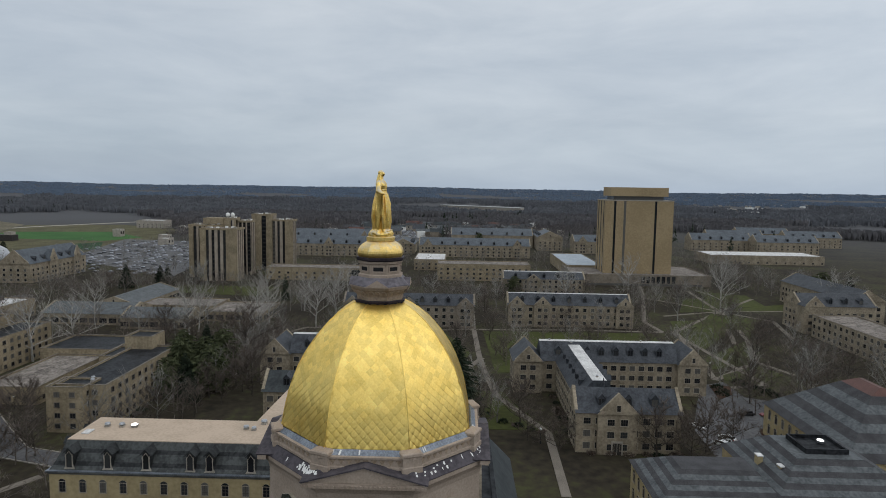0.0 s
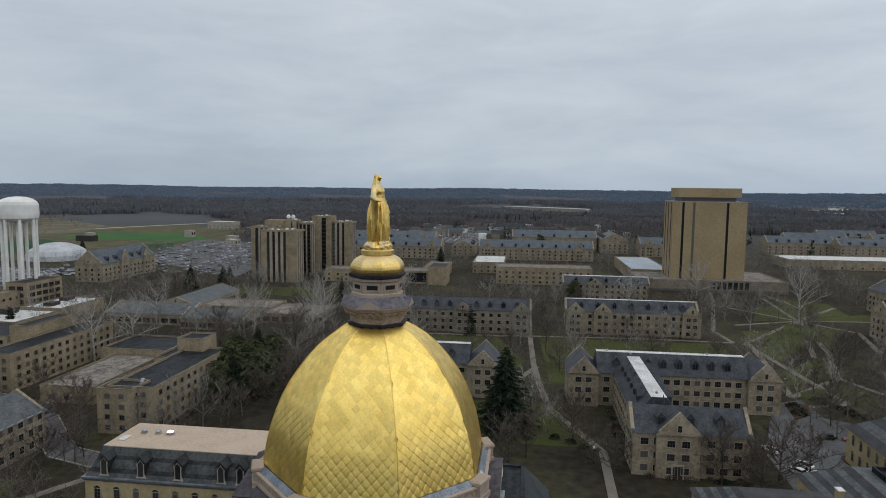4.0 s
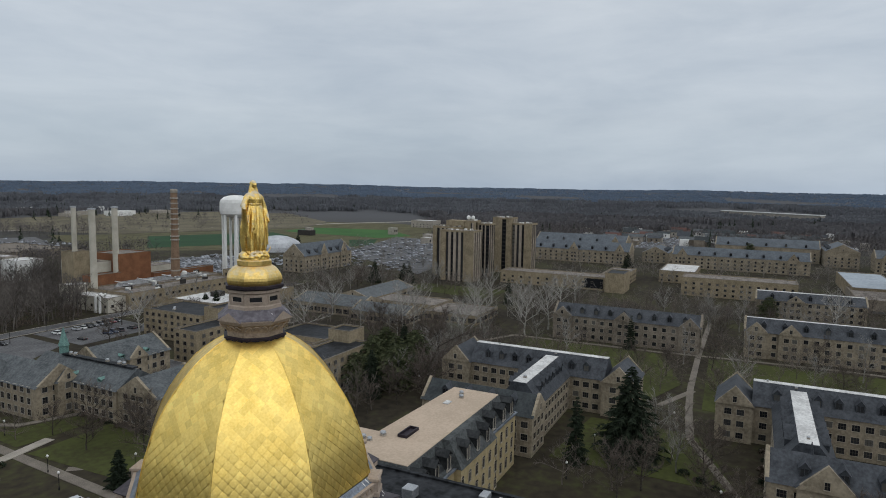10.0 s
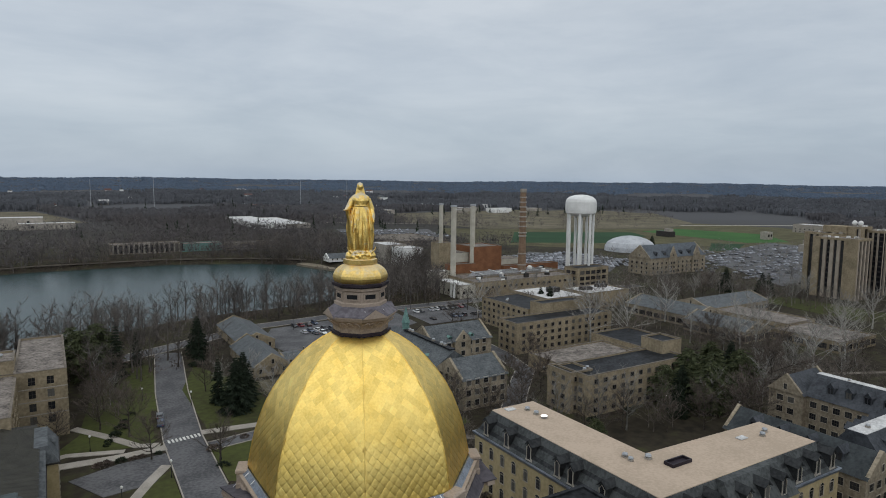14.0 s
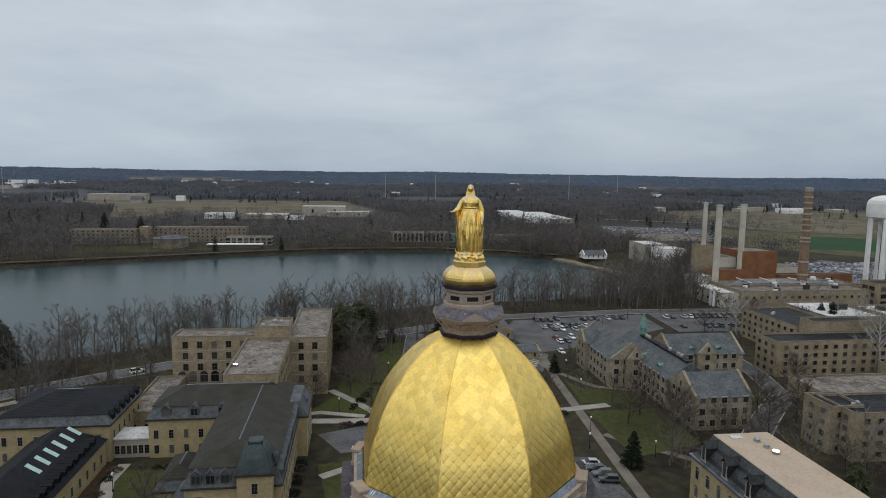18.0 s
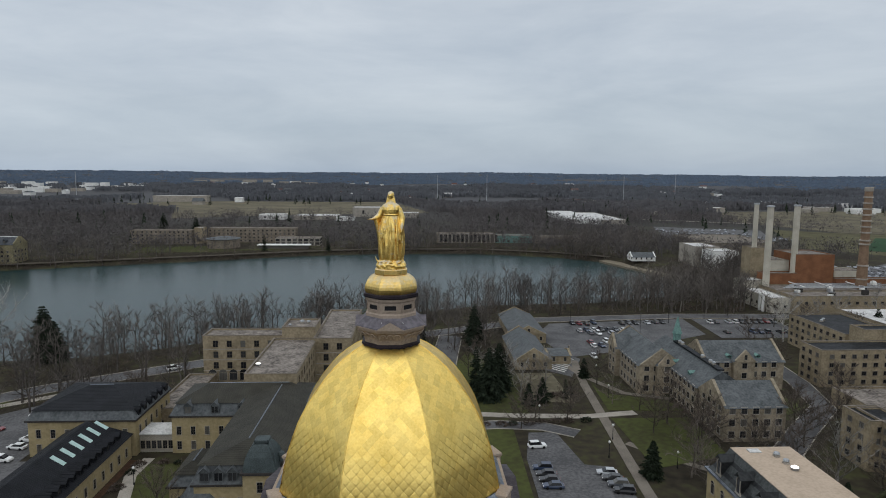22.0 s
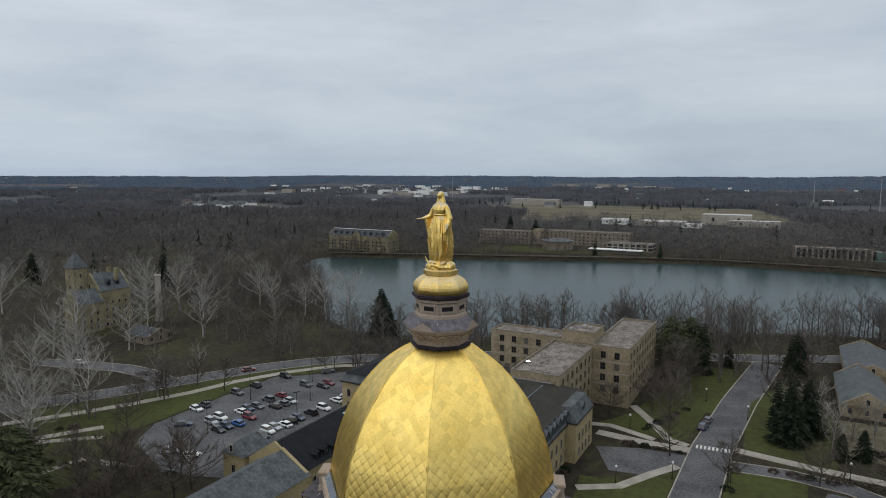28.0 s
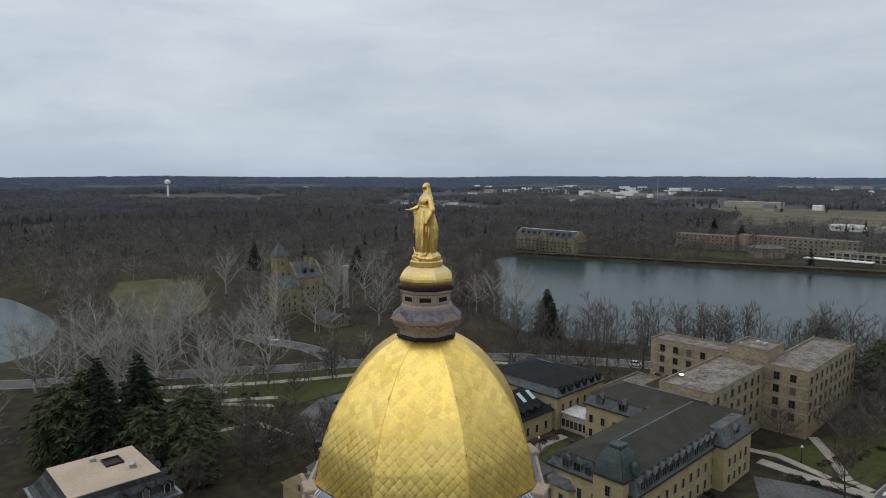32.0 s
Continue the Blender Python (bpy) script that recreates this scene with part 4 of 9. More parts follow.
# statue
def statue_mesh():
    bm = bmesh.new()
    N = 96

    def rows(table, shape):
        rings = []
        for row in table:
            rings.append([bm.verts.new(shape(row, 6.283185 * i / N)) for i in range(N)])
        for A, B in zip(rings, rings[1:]):
            for i in range(N):
                bm.faces.new((A[i], A[(i + 1) % N], B[(i + 1) % N], B[i]))
        bm.faces.new(rings[0][::-1])
        bm.faces.new(rings[-1])

    def ball(c, r, sx=1, sy=1, sz=1):
        g = bmesh.ops.create_icosphere(bm, subdivisions=3, radius=r)
        for v in g["verts"]:
            v.co = Vector((v.co.x * sx, v.co.y * sy, v.co.z * sz)) + Vector(c)

    def rope(pts, radii, n=10):
        for (p, q), (ra, rb) in zip(zip(pts, pts[1:]), zip(radii, radii[1:])):
            tube(bm, p, q, ra, rb, n)
            ball(q, rb)

    # gown and mantle in one sweep, drawn in at the belt, with upright pleats below it
    def gown(row, a):
        z, rx, ry, cy, f = row
        k = 1 + f * (0.075 * math.sin(9 * a + 0.9 * z) + 0.055 * math.sin(15 * a - 1.3 * z) + 0.04 * math.sin(23 * a + 0.4 * z))
        return (rx * math.cos(a) * k, ry * math.sin(a) * k + cy, z)
    rows([(60.15, 0.74, 0.62, 0.0, 0.9), (60.5, 0.79, 0.66, 0.0, 1.0), (61.0, 0.85, 0.69, 0.0, 1.1), (61.6, 0.90, 0.70, 0.0, 1.1), (62.2, 0.92, 0.67, 0.0, 1.0), (62.8, 0.85, 0.60, -0.02, 0.9), (63.3, 0.72, 0.52, -0.03, 0.7), (63.7, 0.58, 0.44, -0.03, 0.4), (63.86, 0.52, 0.41, -0.03, 0.15), (64.0, 0.54, 0.42, -0.03, 0.25), (64.25, 0.64, 0.43, -0.02, 0.4), (64.45, 0.68, 0.40, 0.0, 0.3), (64.6, 0.58, 0.34, 0.02, 0.2), (64.72, 0.38, 0.28, 0.03, 0.1), (64.82, 0.22, 0.21, 0.03, 0), (65.0, 0.15, 0.16, 0.0, 0)], gown)
    # belt, and the cloak gathered across the front to one side
    rope([(0.52 * math.cos(0.3 * i), -0.41 * math.sin(0.3 * i) - 0.03, 63.88) for i in range(11)], [0.045] * 11, 8)
    for x0, x1, z1 in ((-0.34, -0.46, 62.2), (-0.22, -0.36, 61.8), (-0.44, -0.60, 61.9), (0.10, 0.16, 60.5), (0.34, 0.46, 60.6), (-0.08, -0.10, 60.4), (0.50, 0.66, 61.0)):
        rope([(x0, -0.40, 63.6), ((x0 + x1) / 2, -0.60, (63.6 + z1) / 2), (x1, -0.66, z1)], (0.04, 0.07, 0.05), 8)
    # head, hair and veil
    ball((0, -0.09, 65.28), 0.20, 0.86, 0.98, 1.22)
    ball((0, -0.285, 65.25), 0.03, 0.8, 1.0, 1.7)
    ball((0, -0.235, 65.10), 0.055, 1.2, 0.8, 0.7)
    ball((0, 0.04, 65.36), 0.235, 0.98, 1.0, 1.08)
    tube(bm, (0, 0.07, 65.3), (0, 0.12, 64.6), 0.20, 0.32, 16)
    for s in (-1, 1):
        rope([(s * 0.16, -0.02, 65.38), (s * 0.20, 0.0, 65.1), (s * 0.25, -0.02, 64.8), (s * 0.32, -0.10, 64.55)], (0.06, 0.085, 0.10, 0.08))
    # right arm held out, left arm lowered, with hanging sleeves
    rope([(-0.55, 0.0, 64.38), (-0.80, -0.06, 63.80)], (0.20, 0.23), 12)
    rope([(-0.80, -0.06, 63.80), (-1.02, -0.40, 63.62), (-1.16, -0.66, 63.58)], (0.22, 0.16, 0.085), 12)
    ball((-1.24, -0.80, 63.58), 0.10, 1.2, 1.35, 0.5)
    for q in (-0.06, 0.0, 0.06):
        tube(bm, (-1.26 + q, -0.84, 63.58), (-1.34 + q * 1.6, -1.00, 63.58), 0.032, 0.02, 6)
    rope([(0.56, 0.0, 64.38), (0.80, 0.0, 63.62)], (0.20, 0.22), 12)
    rope([(0.80, 0.0, 63.62), (0.86, -0.28, 63.08), (0.86, -0.44, 62.80)], (0.20, 0.15, 0.08), 12)
    ball((0.86, -0.50, 62.66), 0.085, 0.8, 0.9, 1.5)
    for u in range(8):
        x, y, z = Vector((-0.80, -0.02, 63.7)).lerp(Vector((-1.00, -0.38, 63.5)), u / 7)
        tube(bm, (x, y, z), (-0.84 + 0.015 * u, 0.02 - 0.05 * u, 60.7 + 0.20 * u), 0.15, 0.09, 8)
        x, y, z = Vector((0.80, 0.04, 63.5)).lerp(Vector((0.84, -0.30, 63.0)), u / 7)
        tube(bm, (x, y, z), (0.84 - 0.012 * u, 0.06 - 0.06 * u, 60.6 + 0.20 * u), 0.14, 0.09, 8)
    # cloud base, crescent and the coil underfoot
    rows([(59.9, 1.02, 0.98, 0.0, 0.4), (60.1, 1.02, 0.96, 0.0, 0.8), (60.32, 0.92, 0.84, 0.0, 1.0), (60.5, 0.78, 0.68, 0.0, 0.8)], gown)
    for i in range(16):
        a = 6.283 * i / 16
        ball((0.80 * math.cos(a), 0.74 * math.sin(a), 60.14 + 0.08 * math.sin(3 * a)), 0.22, 1.2, 1.2, 0.8)
    for s in (-1, 1):
        ball((s * 0.16, -0.80, 60.42), 0.10, 0.8, 1.6, 0.7)
        for i in range(6):
            a, b2 = i * 0.24, (i + 1) * 0.24
            tube(bm, (s * (0.56 + 0.46 * math.sin(a)), -0.46, 60.86 - 0.55 * math.cos(a)), (s * (0.56 + 0.46 * math.sin(b2)), -0.46, 60.86 - 0.55 * math.cos(b2)), 0.10 - 0.012 * i, 0.09 - 0.012 * i, 6)
    for i in range(9):
        a = -2.3 + i * 0.2
        tube(bm, (0.86 * math.cos(a), 0.84 * math.sin(a), 60.34 + 0.07 * math.sin(i * 1.6)), (0.86 * math.cos(a + 0.2), 0.84 * math.sin(a + 0.2), 60.34 + 0.07 * math.sin((i + 1) * 1.6)), 0.075, 0.07, 6)
    for v in bm.verts:
        v.co.z = 60.33 + (v.co.z - 59.9) * 0.946
    bmesh.ops.rotate(bm, verts=bm.verts, cent=(0, 0, 0), matrix=Matrix.Rotation(radians(-13), 3, "Z"))
    return bm


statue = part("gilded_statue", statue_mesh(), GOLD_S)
tagged(statue, "gilded robed standing statue with open arms on a dome", "statue")
rm = statue.modifiers.new("skin", "REMESH")
rm.mode, rm.voxel_size, rm.use_smooth_shade = "VOXEL", 0.024, True
smo = statue.modifiers.new("soften", "SMOOTH")
smo.iterations, smo.factor = 2, 0.5

# drum under the dome
main = thing("main_building", 0, 0, 0, "domed stone hall with slate skirt roofs and pediments", "building")
bm = bmesh.new()
oct_ring(bm, [(8.1, 45.1), (8.35, 45.28), (8.75, 44.95), (8.75, 44.85), (8.1, 44.85)])
part("gutter", bm, LEAD, main, "lead-lined gutter ring with bird-lime streaks")
bm = bmesh.new()
oct_ring(bm, [(8.3, 44.0), (8.95, 44.0), (8.95, 44.18), (8.82, 44.22), (8.82, 44.75), (8.98, 44.8), (8.98, 44.93), (8.7, 44.96)])
part("parapet", bm, STONE, main)
for i in range(8):
    a = OCT + math.pi / 4 * i
    bm = bmesh.new()
    prof = [(0.78, 43.8), (0.78, 44.2), (0.70, 44.26), (0.70, 44.95), (0.80, 45.02), (0.80, 45.2), (0.72, 45.26), (0.6, 45.3)]
    rings = []
    for w, z in prof:
        d0, d1 = 8.1, 8.3 + w * 0.8
        loc = [(d0, -w), (d1, -w), (d1, w), (d0, w)]
        rings.append([bm.verts.new((x * math.cos(a) - y * math.sin(a), x * math.sin(a) + y * math.cos(a), z)) for x, y in loc])
    for A, B in zip(rings, rings[1:]):
        for q in range(4):
            bm.faces.new((A[q], A[(q + 1) % 4], B[(q + 1) % 4], B[q]))
    bm.faces.new(rings[0][::-1])
    bm.faces.new(rings[-1])
    part("pedestal", bm, STONE, main)
bm = bmesh.new()
oct_ring(bm, [(9.5, 43.05), (9.62, 43.2), (8.97, 43.92), (8.6, 43.92)])
part("skirt_roof", bm, SKIRT_D, main, "purple slate skirt roof with pale streaks")
bm = bmesh.new()
oct_ring(bm, [(9.1, 41.9), (9.2, 42.3), (9.4, 42.6), (9.55, 42.8), (9.55, 43.1), (9.0, 43.1)])
part("cornice", bm, STONE, main)
bm = bmesh.new()
oct_ring(bm, [(9.1, 25), (9.1, 42.0)])
part("drum_wall", bm, STONE, main)
for i in range(8):
    a = math.pi / 4 * i
    n, t, up = Vector((math.cos(a), math.sin(a), 0)), Vector((-math.sin(a), math.cos(a), 0)), Vector((0, 0, 1))
    if i % 2 == 0:
        bm = bmesh.new()
        W = 4.3
        tri = ((-W, 43.3), (0, 44.45), (W, 43.3))
        A, B = [[bm.verts.new(n * d + t * q + up * z) for q, z in tri] for d in (9.0, 7.6)]
        for q in range(3):
            bm.faces.new((A[q], A[(q + 1) % 3], B[(q + 1) % 3], B[q]))
        bm.faces.new(A)
        bm.faces.new(B)
        ped = part("pediment", bm, STONE, main)
        bm = bmesh.new()
        for s in (-1, 1):
            q4 = [(s * (W + 0.25), 43.28), (0, 44.5), (0, 44.61), (s * (W + 0.3), 43.38)]
            A, B = [[bm.verts.new(n * d + t * q + up * z) for q, z in q4] for d in (9.2, 7.4)]
            for q in range(4):
                bm.faces.new((A[q], A[(q + 1) % 4], B[(q + 1) % 4], B[q]))
            bm.faces.new(A)
            bm.faces.new(B)
        bmesh.ops.remove_doubles(bm, verts=bm.verts, dist=0.001)
        part("pediment_roof", bm, SKIRT_D, ped)
        bm = bmesh.new()
        q4 = [(-W - 0.2, 42.9), (W + 0.2, 42.9), (W + 0.2, 43.28), (-W - 0.2, 43.28)]
        A, B = [[bm.verts.new(n * d + t * q + up * z) for q, z in q4] for d in (9.08, 8.4)]
        for q in range(4):
            bm.faces.new((A[q], A[(q + 1) % 4], B[(q + 1) % 4], B[q]))
        bm.faces.new(A)
        bm.faces.new(B)
        part("entablature", bm, STONE, ped)
    big = WIN_BIG
    put("window", big, main, *(n * 9.1 * math.cos(OCT)).to_tuple()[:2], 35.2, a + math.pi / 2)
for i in range(8):
    a = math.pi / 4 * i
    for q in range(9):
        bm = bmesh.new()
        x = -2.4 + 0.6 * q
        tri = [(x - 0.22, 44.68), (x + 0.22, 44.68), (x, 44.32)]
        A, B = [[bm.verts.new((px_, -d, z)) for px_, z in tri] for d in (0.035, -0.05)]
        for e in range(3):
            bm.faces.new((A[e], A[(e + 1) % 3], B[(e + 1) % 3], B[e]))
        bm.faces.new(A)
        bm.faces.new(B)
        bmesh.ops.transform(bm, matrix=Matrix.Rotation(a + math.pi / 2, 4, "Z") @ Matrix.Translation((0, -8.82 * math.cos(OCT), 0)), verts=bm.verts)
        part("carved_panel", bm, FRIEZE, main)
# bird lime on the skirt, the gutter and the lantern
bl = random.Random(31)
bm = bmesh.new()
def lime(a, ra, za, rb, zb, wmax):
    """A thin pale run down a slope from (ra, za) to (rb, zb) at an angle a."""
    w0, w1 = bl.uniform(0.02, wmax), bl.uniform(0.01, wmax * 0.6)
    n, t = Vector((math.cos(a), math.sin(a), 0)), Vector((-math.sin(a), math.cos(a), 0))
    P = [n * ra + t * -w0 + Vector((0, 0, za)), n * ra + t * w0 + Vector((0, 0, za)), n * (ra + rb) / 2 + t * bl.uniform(0.5, 1.3) * wmax + Vector((0, 0, (za + zb) / 2)), n * rb + t * w1 + Vector((0, 0, zb)), n * rb + t * -w1 + Vector((0, 0, zb)), n * (ra + rb) / 2 - t * bl.uniform(0.5, 1.3) * wmax + Vector((0, 0, (za + zb) / 2))]
    bm.faces.new([bm.verts.new(p + n * 0.012 + Vector((0, 0, 0.012))) for p in P])
for c0, n_ in ((-1.9, 22), (-2.9, 16), (-1.15, 14), (2.6, 30), (0.35, 10), (-2.5, 12), (2.75, 24)):
    for q in range(n_):
        a = c0 + bl.gauss(0, 0.10)
        k = math.cos(OCT) / math.cos(((a - OCT) % (math.pi / 4)) - math.pi / 8)
        u = bl.uniform(0, 0.6); v = min(1.0, u + bl.uniform(0.1, 0.4))
        lime(a, (8.98 + 0.6 * u) * k, 43.91 - 0.665 * u, (8.98 + 0.6 * v) * k, 43.91 - 0.665 * v, 0.09)
for c0, n_ in ((-1.95, 9), (-1.3, 5), (-2.7, 5), (0.2, 4), (2.9, 4)):
    for q in range(n_):
        a = c0 + bl.gauss(0, 0.09)
        k = math.cos(OCT) / math.cos(((a - OCT) % (math.pi / 4)) - math.pi / 8)
        lime(a, 8.40 * k, 45.25, 8.72 * k, 44.98, 0.06)
for q in range(9):
    a = bl.uniform(0, 6.28)
    k = math.cos(OCT) / math.cos(((a - OCT) % (math.pi / 4)) - math.pi / 8)
    u = bl.uniform(0, 0.7)
    lime(a, (1.95 + 0.6 * u) * k, 57.01 - 0.56 * u, (1.95 + 0.6 * (u + 0.25)) * k, 57.01 - 0.56 * (u + 0.25), 0.02)
tagged(part("bird_lime", bm, WHITE, main, "white bird-lime streaks"), kind="stuff")
# dentils under the pediments
for i in (0, 4, 6):
    a = math.pi / 4 * i
    n, t = Vector((math.cos(a), math.sin(a), 0)), Vector((-math.sin(a), math.cos(a), 0))
    for q in range(26):
        bm = bmesh.new()
        c = t * (-4.2 + 8.4 * q / 25)
        P = [n * d + c + t * s_ for d, s_ in ((9.07, -0.09), (9.19, -0.09), (9.19, 0.09), (9.07, 0.09))]
        prism(bm, [(p.x, p.y) for p in P], 42.95, 43.15)
        part("dentil", bm, STONE, main)
# roofs round the drum
bm = bmesh.new()
prism(bm, [(-17, -14), (36.5, -14), (36.5, 14), (-17, 14)], -0.3, 25.5)
part("wall", bm, BRICK_Y, main)
bm = bmesh.new()
prism(bm, [(-17.4, -14.4), (36.9, -14.4), (36.9, 14.4), (-17.4, 14.4)], 25.51, 29.7, 0, [(-14.5, -11.2), (34, -11.2), (34, 11.2), (-14.5, 11.2)])
part("mansard_roof", bm, SLATE_G, main)
bm = bmesh.new()
sunken(bm, -14.5, -11.2, 34, 11.2, 0.5, 29.7, 30.0, 29.75)
part("flat_roof", bm, BLACK_ROOF, main)
sk = [(22, -8.9), (26.6, -8.9), (26.6, -3.2), (22, -3.2)]
bm = bmesh.new()
prism(bm, sk, 29.76, 30.0)
sky_ = part("skylight", bm, STONE, main, "curb of a glazed roof light")
for q in range(7):
    for s in (0, 1):
        bm = bmesh.new()
        y = -8.7 + q * 0.76
        x0, x1, z0, z1 = ((22.1, 24.3, 30.02, 31.0), (24.3, 26.5, 31.0, 30.02))[s]
        A = [bm.verts.new(p) for p in ((x0, y, z0), (x1, y, z1), (x1, y + 0.62, z1), (x0, y + 0.62, z0), (x0, y, z0 + 0.08), (x1, y, z1 + 0.08), (x1, y + 0.62, z1 + 0.08), (x0, y + 0.62, z0 + 0.08))]
        for f in ((3, 2, 1, 0), (4, 5, 6, 7), (0, 1, 5, 4), (1, 2, 6, 5), (2, 3, 7, 6), (3, 0, 4, 7)):
            bm.faces.new([A[v] for v in f])
        part("pane", bm, TEALGLASS, sky_)
for x, y, w, d, h, m_ in ((31.2, -5.2, 1.6, 1.0, 1.1, GREYMETAL), (31.2, -7.6, 1.5, 1.8, 0.7, WHITE), (28.5, 3, 1.5, 1.5, 1.2, GREYMETAL)):
    bm = bmesh.new()
    box(bm, x - w / 2, y - d / 2, 29.76, x + w / 2, y + d / 2, 29.76 + h)
    bmesh.ops.bevel(bm, geom=bm.edges[:], offset=0.08, segments=1, affect="EDGES")
    tagged(part("roof_fan_unit", bm, m_), "small metal fan unit on a dark flat roof", "roof unit")
# ---- near halls ----
def lamp_flood(x, y, z):
    """A roof floodlight: housing with a glowing lens."""
    f = thing("floodlight", x, y, z, "lit roof floodlight in a flat metal housing", "floodlight", "floodlights aimed at the dome")
    bm = bmesh.new()
    tube(bm, (x, y, z), (x, y, z + 0.5), 0.6, 0.75, 12)
    part("housing", bm, GREYMETAL, f)
    bm = bmesh.new()
    lathe(bm, [(0.62, z + 0.51), (0.55, z + 0.62), (0.2, z + 0.68)], 12, 0, 0, x, y)
    part("lens", bm, FLOOD, f, "glowing lens")


FLOOD = bpy.data.materials.new("lit_flood_lens")
FLOOD.use_nodes = True
FLOOD.node_tree.nodes["Principled BSDF"].inputs["Emission Color"].default_value = (1.0, 0.97, 0.9, 1)
FLOOD.node_tree.nodes["Principled BSDF"].inputs["Emission Strength"].default_value = 3.5


def roof_vent(x, y, z, s=1.0):
    v = thing("roof_vent", x, y, z, "mushroom-capped galvanised roof vent on a curb", "vent", "roof vents")
    bm = bmesh.new()
    box(bm, x - 0.5 * s, y - 0.5 * s, z, x + 0.5 * s, y + 0.5 * s, z + 0.35 * s)
    part("curb", bm, CONC, v)
    bm = bmesh.new()
    lathe(bm, [(0.28 * s, z + 0.35 * s), (0.28 * s, z + 0.6 * s), (0.62 * s, z + 0.62 * s), (0.5 * s, z + 0.9 * s), (0.15 * s, z + 1.02 * s)], 12, 0, 0, x, y)
    part("cap", bm, GREYMETAL, v)


def chimney(parent, x, y, z0, z1, w=1.2, m=BRICK):
    bm = bmesh.new()
    box(bm, x - w / 2, y - w / 2, z0, x + w / 2, y + w / 2, z1)
    for v in [v for v in bm.verts if v.co.z > z0 + 0.1]:
        v.co.x += 0.0
    part("chimney", bm, m, parent)


def door(parent, x, y, rz, w=2.2, h=3.0):
    bm = bmesh.new()
    xs, zs = [-w / 2 - 0.3, -w / 2, -0.04, 0.04, w / 2, w / 2 + 0.3], [0, h, h + 0.4]
    relief(bm, xs, zs, lambda i, k: 0.02 if k == 0 and i in (1, 3) else 0.22, lambda i, k: 1 if k == 0 and i in (1, 3) else 0)
    put("door", finish("door", bm, (CONC, FRAME_D)), parent, x, y, 0, rz)


hall_e = thing("residence_hall", 130, -45, 0, "buff brick dormered residence hall with pale ridge decks", "hall", "dormered brick halls")
block(hall_e, 147.5, -76, 159.5, -33.5, 10, 15.2, "y", BRICK, SLATE, deck=2.0, dorm=DORM, dn=8, gables=False, gap=2.9)
block(hall_e, 146, -33.5, 160.5, -24.5, 10, 14.6, "x", BRICK, SLATE, gap=3.0)
block(hall_e, 146, -85, 160.5, -76, 10, 14.6, "x", BRICK, SLATE, gap=3.0)
block(hall_e, 110.5, -48.8, 147.5, -38, 10, 15.2, "x", BRICK, SLATE, deck=3.4, dorm=DORM, dn=6, gables=False, sides="ns", gap=2.9)
block(hall_e, 100.5, -61.5, 111, -36, 10, 14.9, "y", BRICK, SLATE, dorm=DORM, dn=3, hip0=0, gap=2.9)
block(hall_e, 99.4, -50.6, 106, -41, 10.2, 15.1, "x", BRICK, SLATE, hip1=5, sides="w", gap=3.2, roofname="gable_roof")
door(hall_e, 99.3, -45.8, -math.pi / 2)
bm = bmesh.new(); tube(bm, (106, -43.5, 14.5), (106, -43.5, 17.3), 0.5, 0.08, 6); part("finial", bm, SLATE, hall_e)
roof_vent(150, -43, 15.35, 0.6); roof_vent(113, -43.4, 15.35, 0.6); roof_vent(153.5, -36.5, 15.35, 0.5); roof_vent(153.5, -66, 15.35, 0.5)

hall_n = thing("residence_hall", 130, 25, 0, "buff brick dormered residence hall with pale ridge decks", "hall", "dormered brick halls")
block(hall_n, 150, 6, 162, 47.5, 10, 15.2, "y", BRICK, SLATE, deck=2.0, dorm=DORM, dn=8, gables=False, gap=2.9)
block(hall_n, 148.5, 47.5, 163, 57, 10, 14.6, "x", BRICK, SLATE, gap=3.0)
block(hall_n, 148.5, -3.5, 163, 6, 10, 14.6, "x", BRICK, SLATE, gap=3.0)
block(hall_n, 121, 15.8, 150, 26.8, 10, 15.2, "x", BRICK, SLATE, deck=3.4, dorm=DORM, dn=7, gables=False, sides="ns", gap=2.9)
block(hall_n, 110.8, 14.5, 121, 44.5, 10, 14.4, "y", BRICK, SLATE_G, dorm=DORM, dn=4, gap=2.9)
roof_vent(153, 21, 15.35, 0.6); roof_vent(125, 21.3, 15.35, 0.8); roof_vent(155.5, 40, 15.35, 0.5)


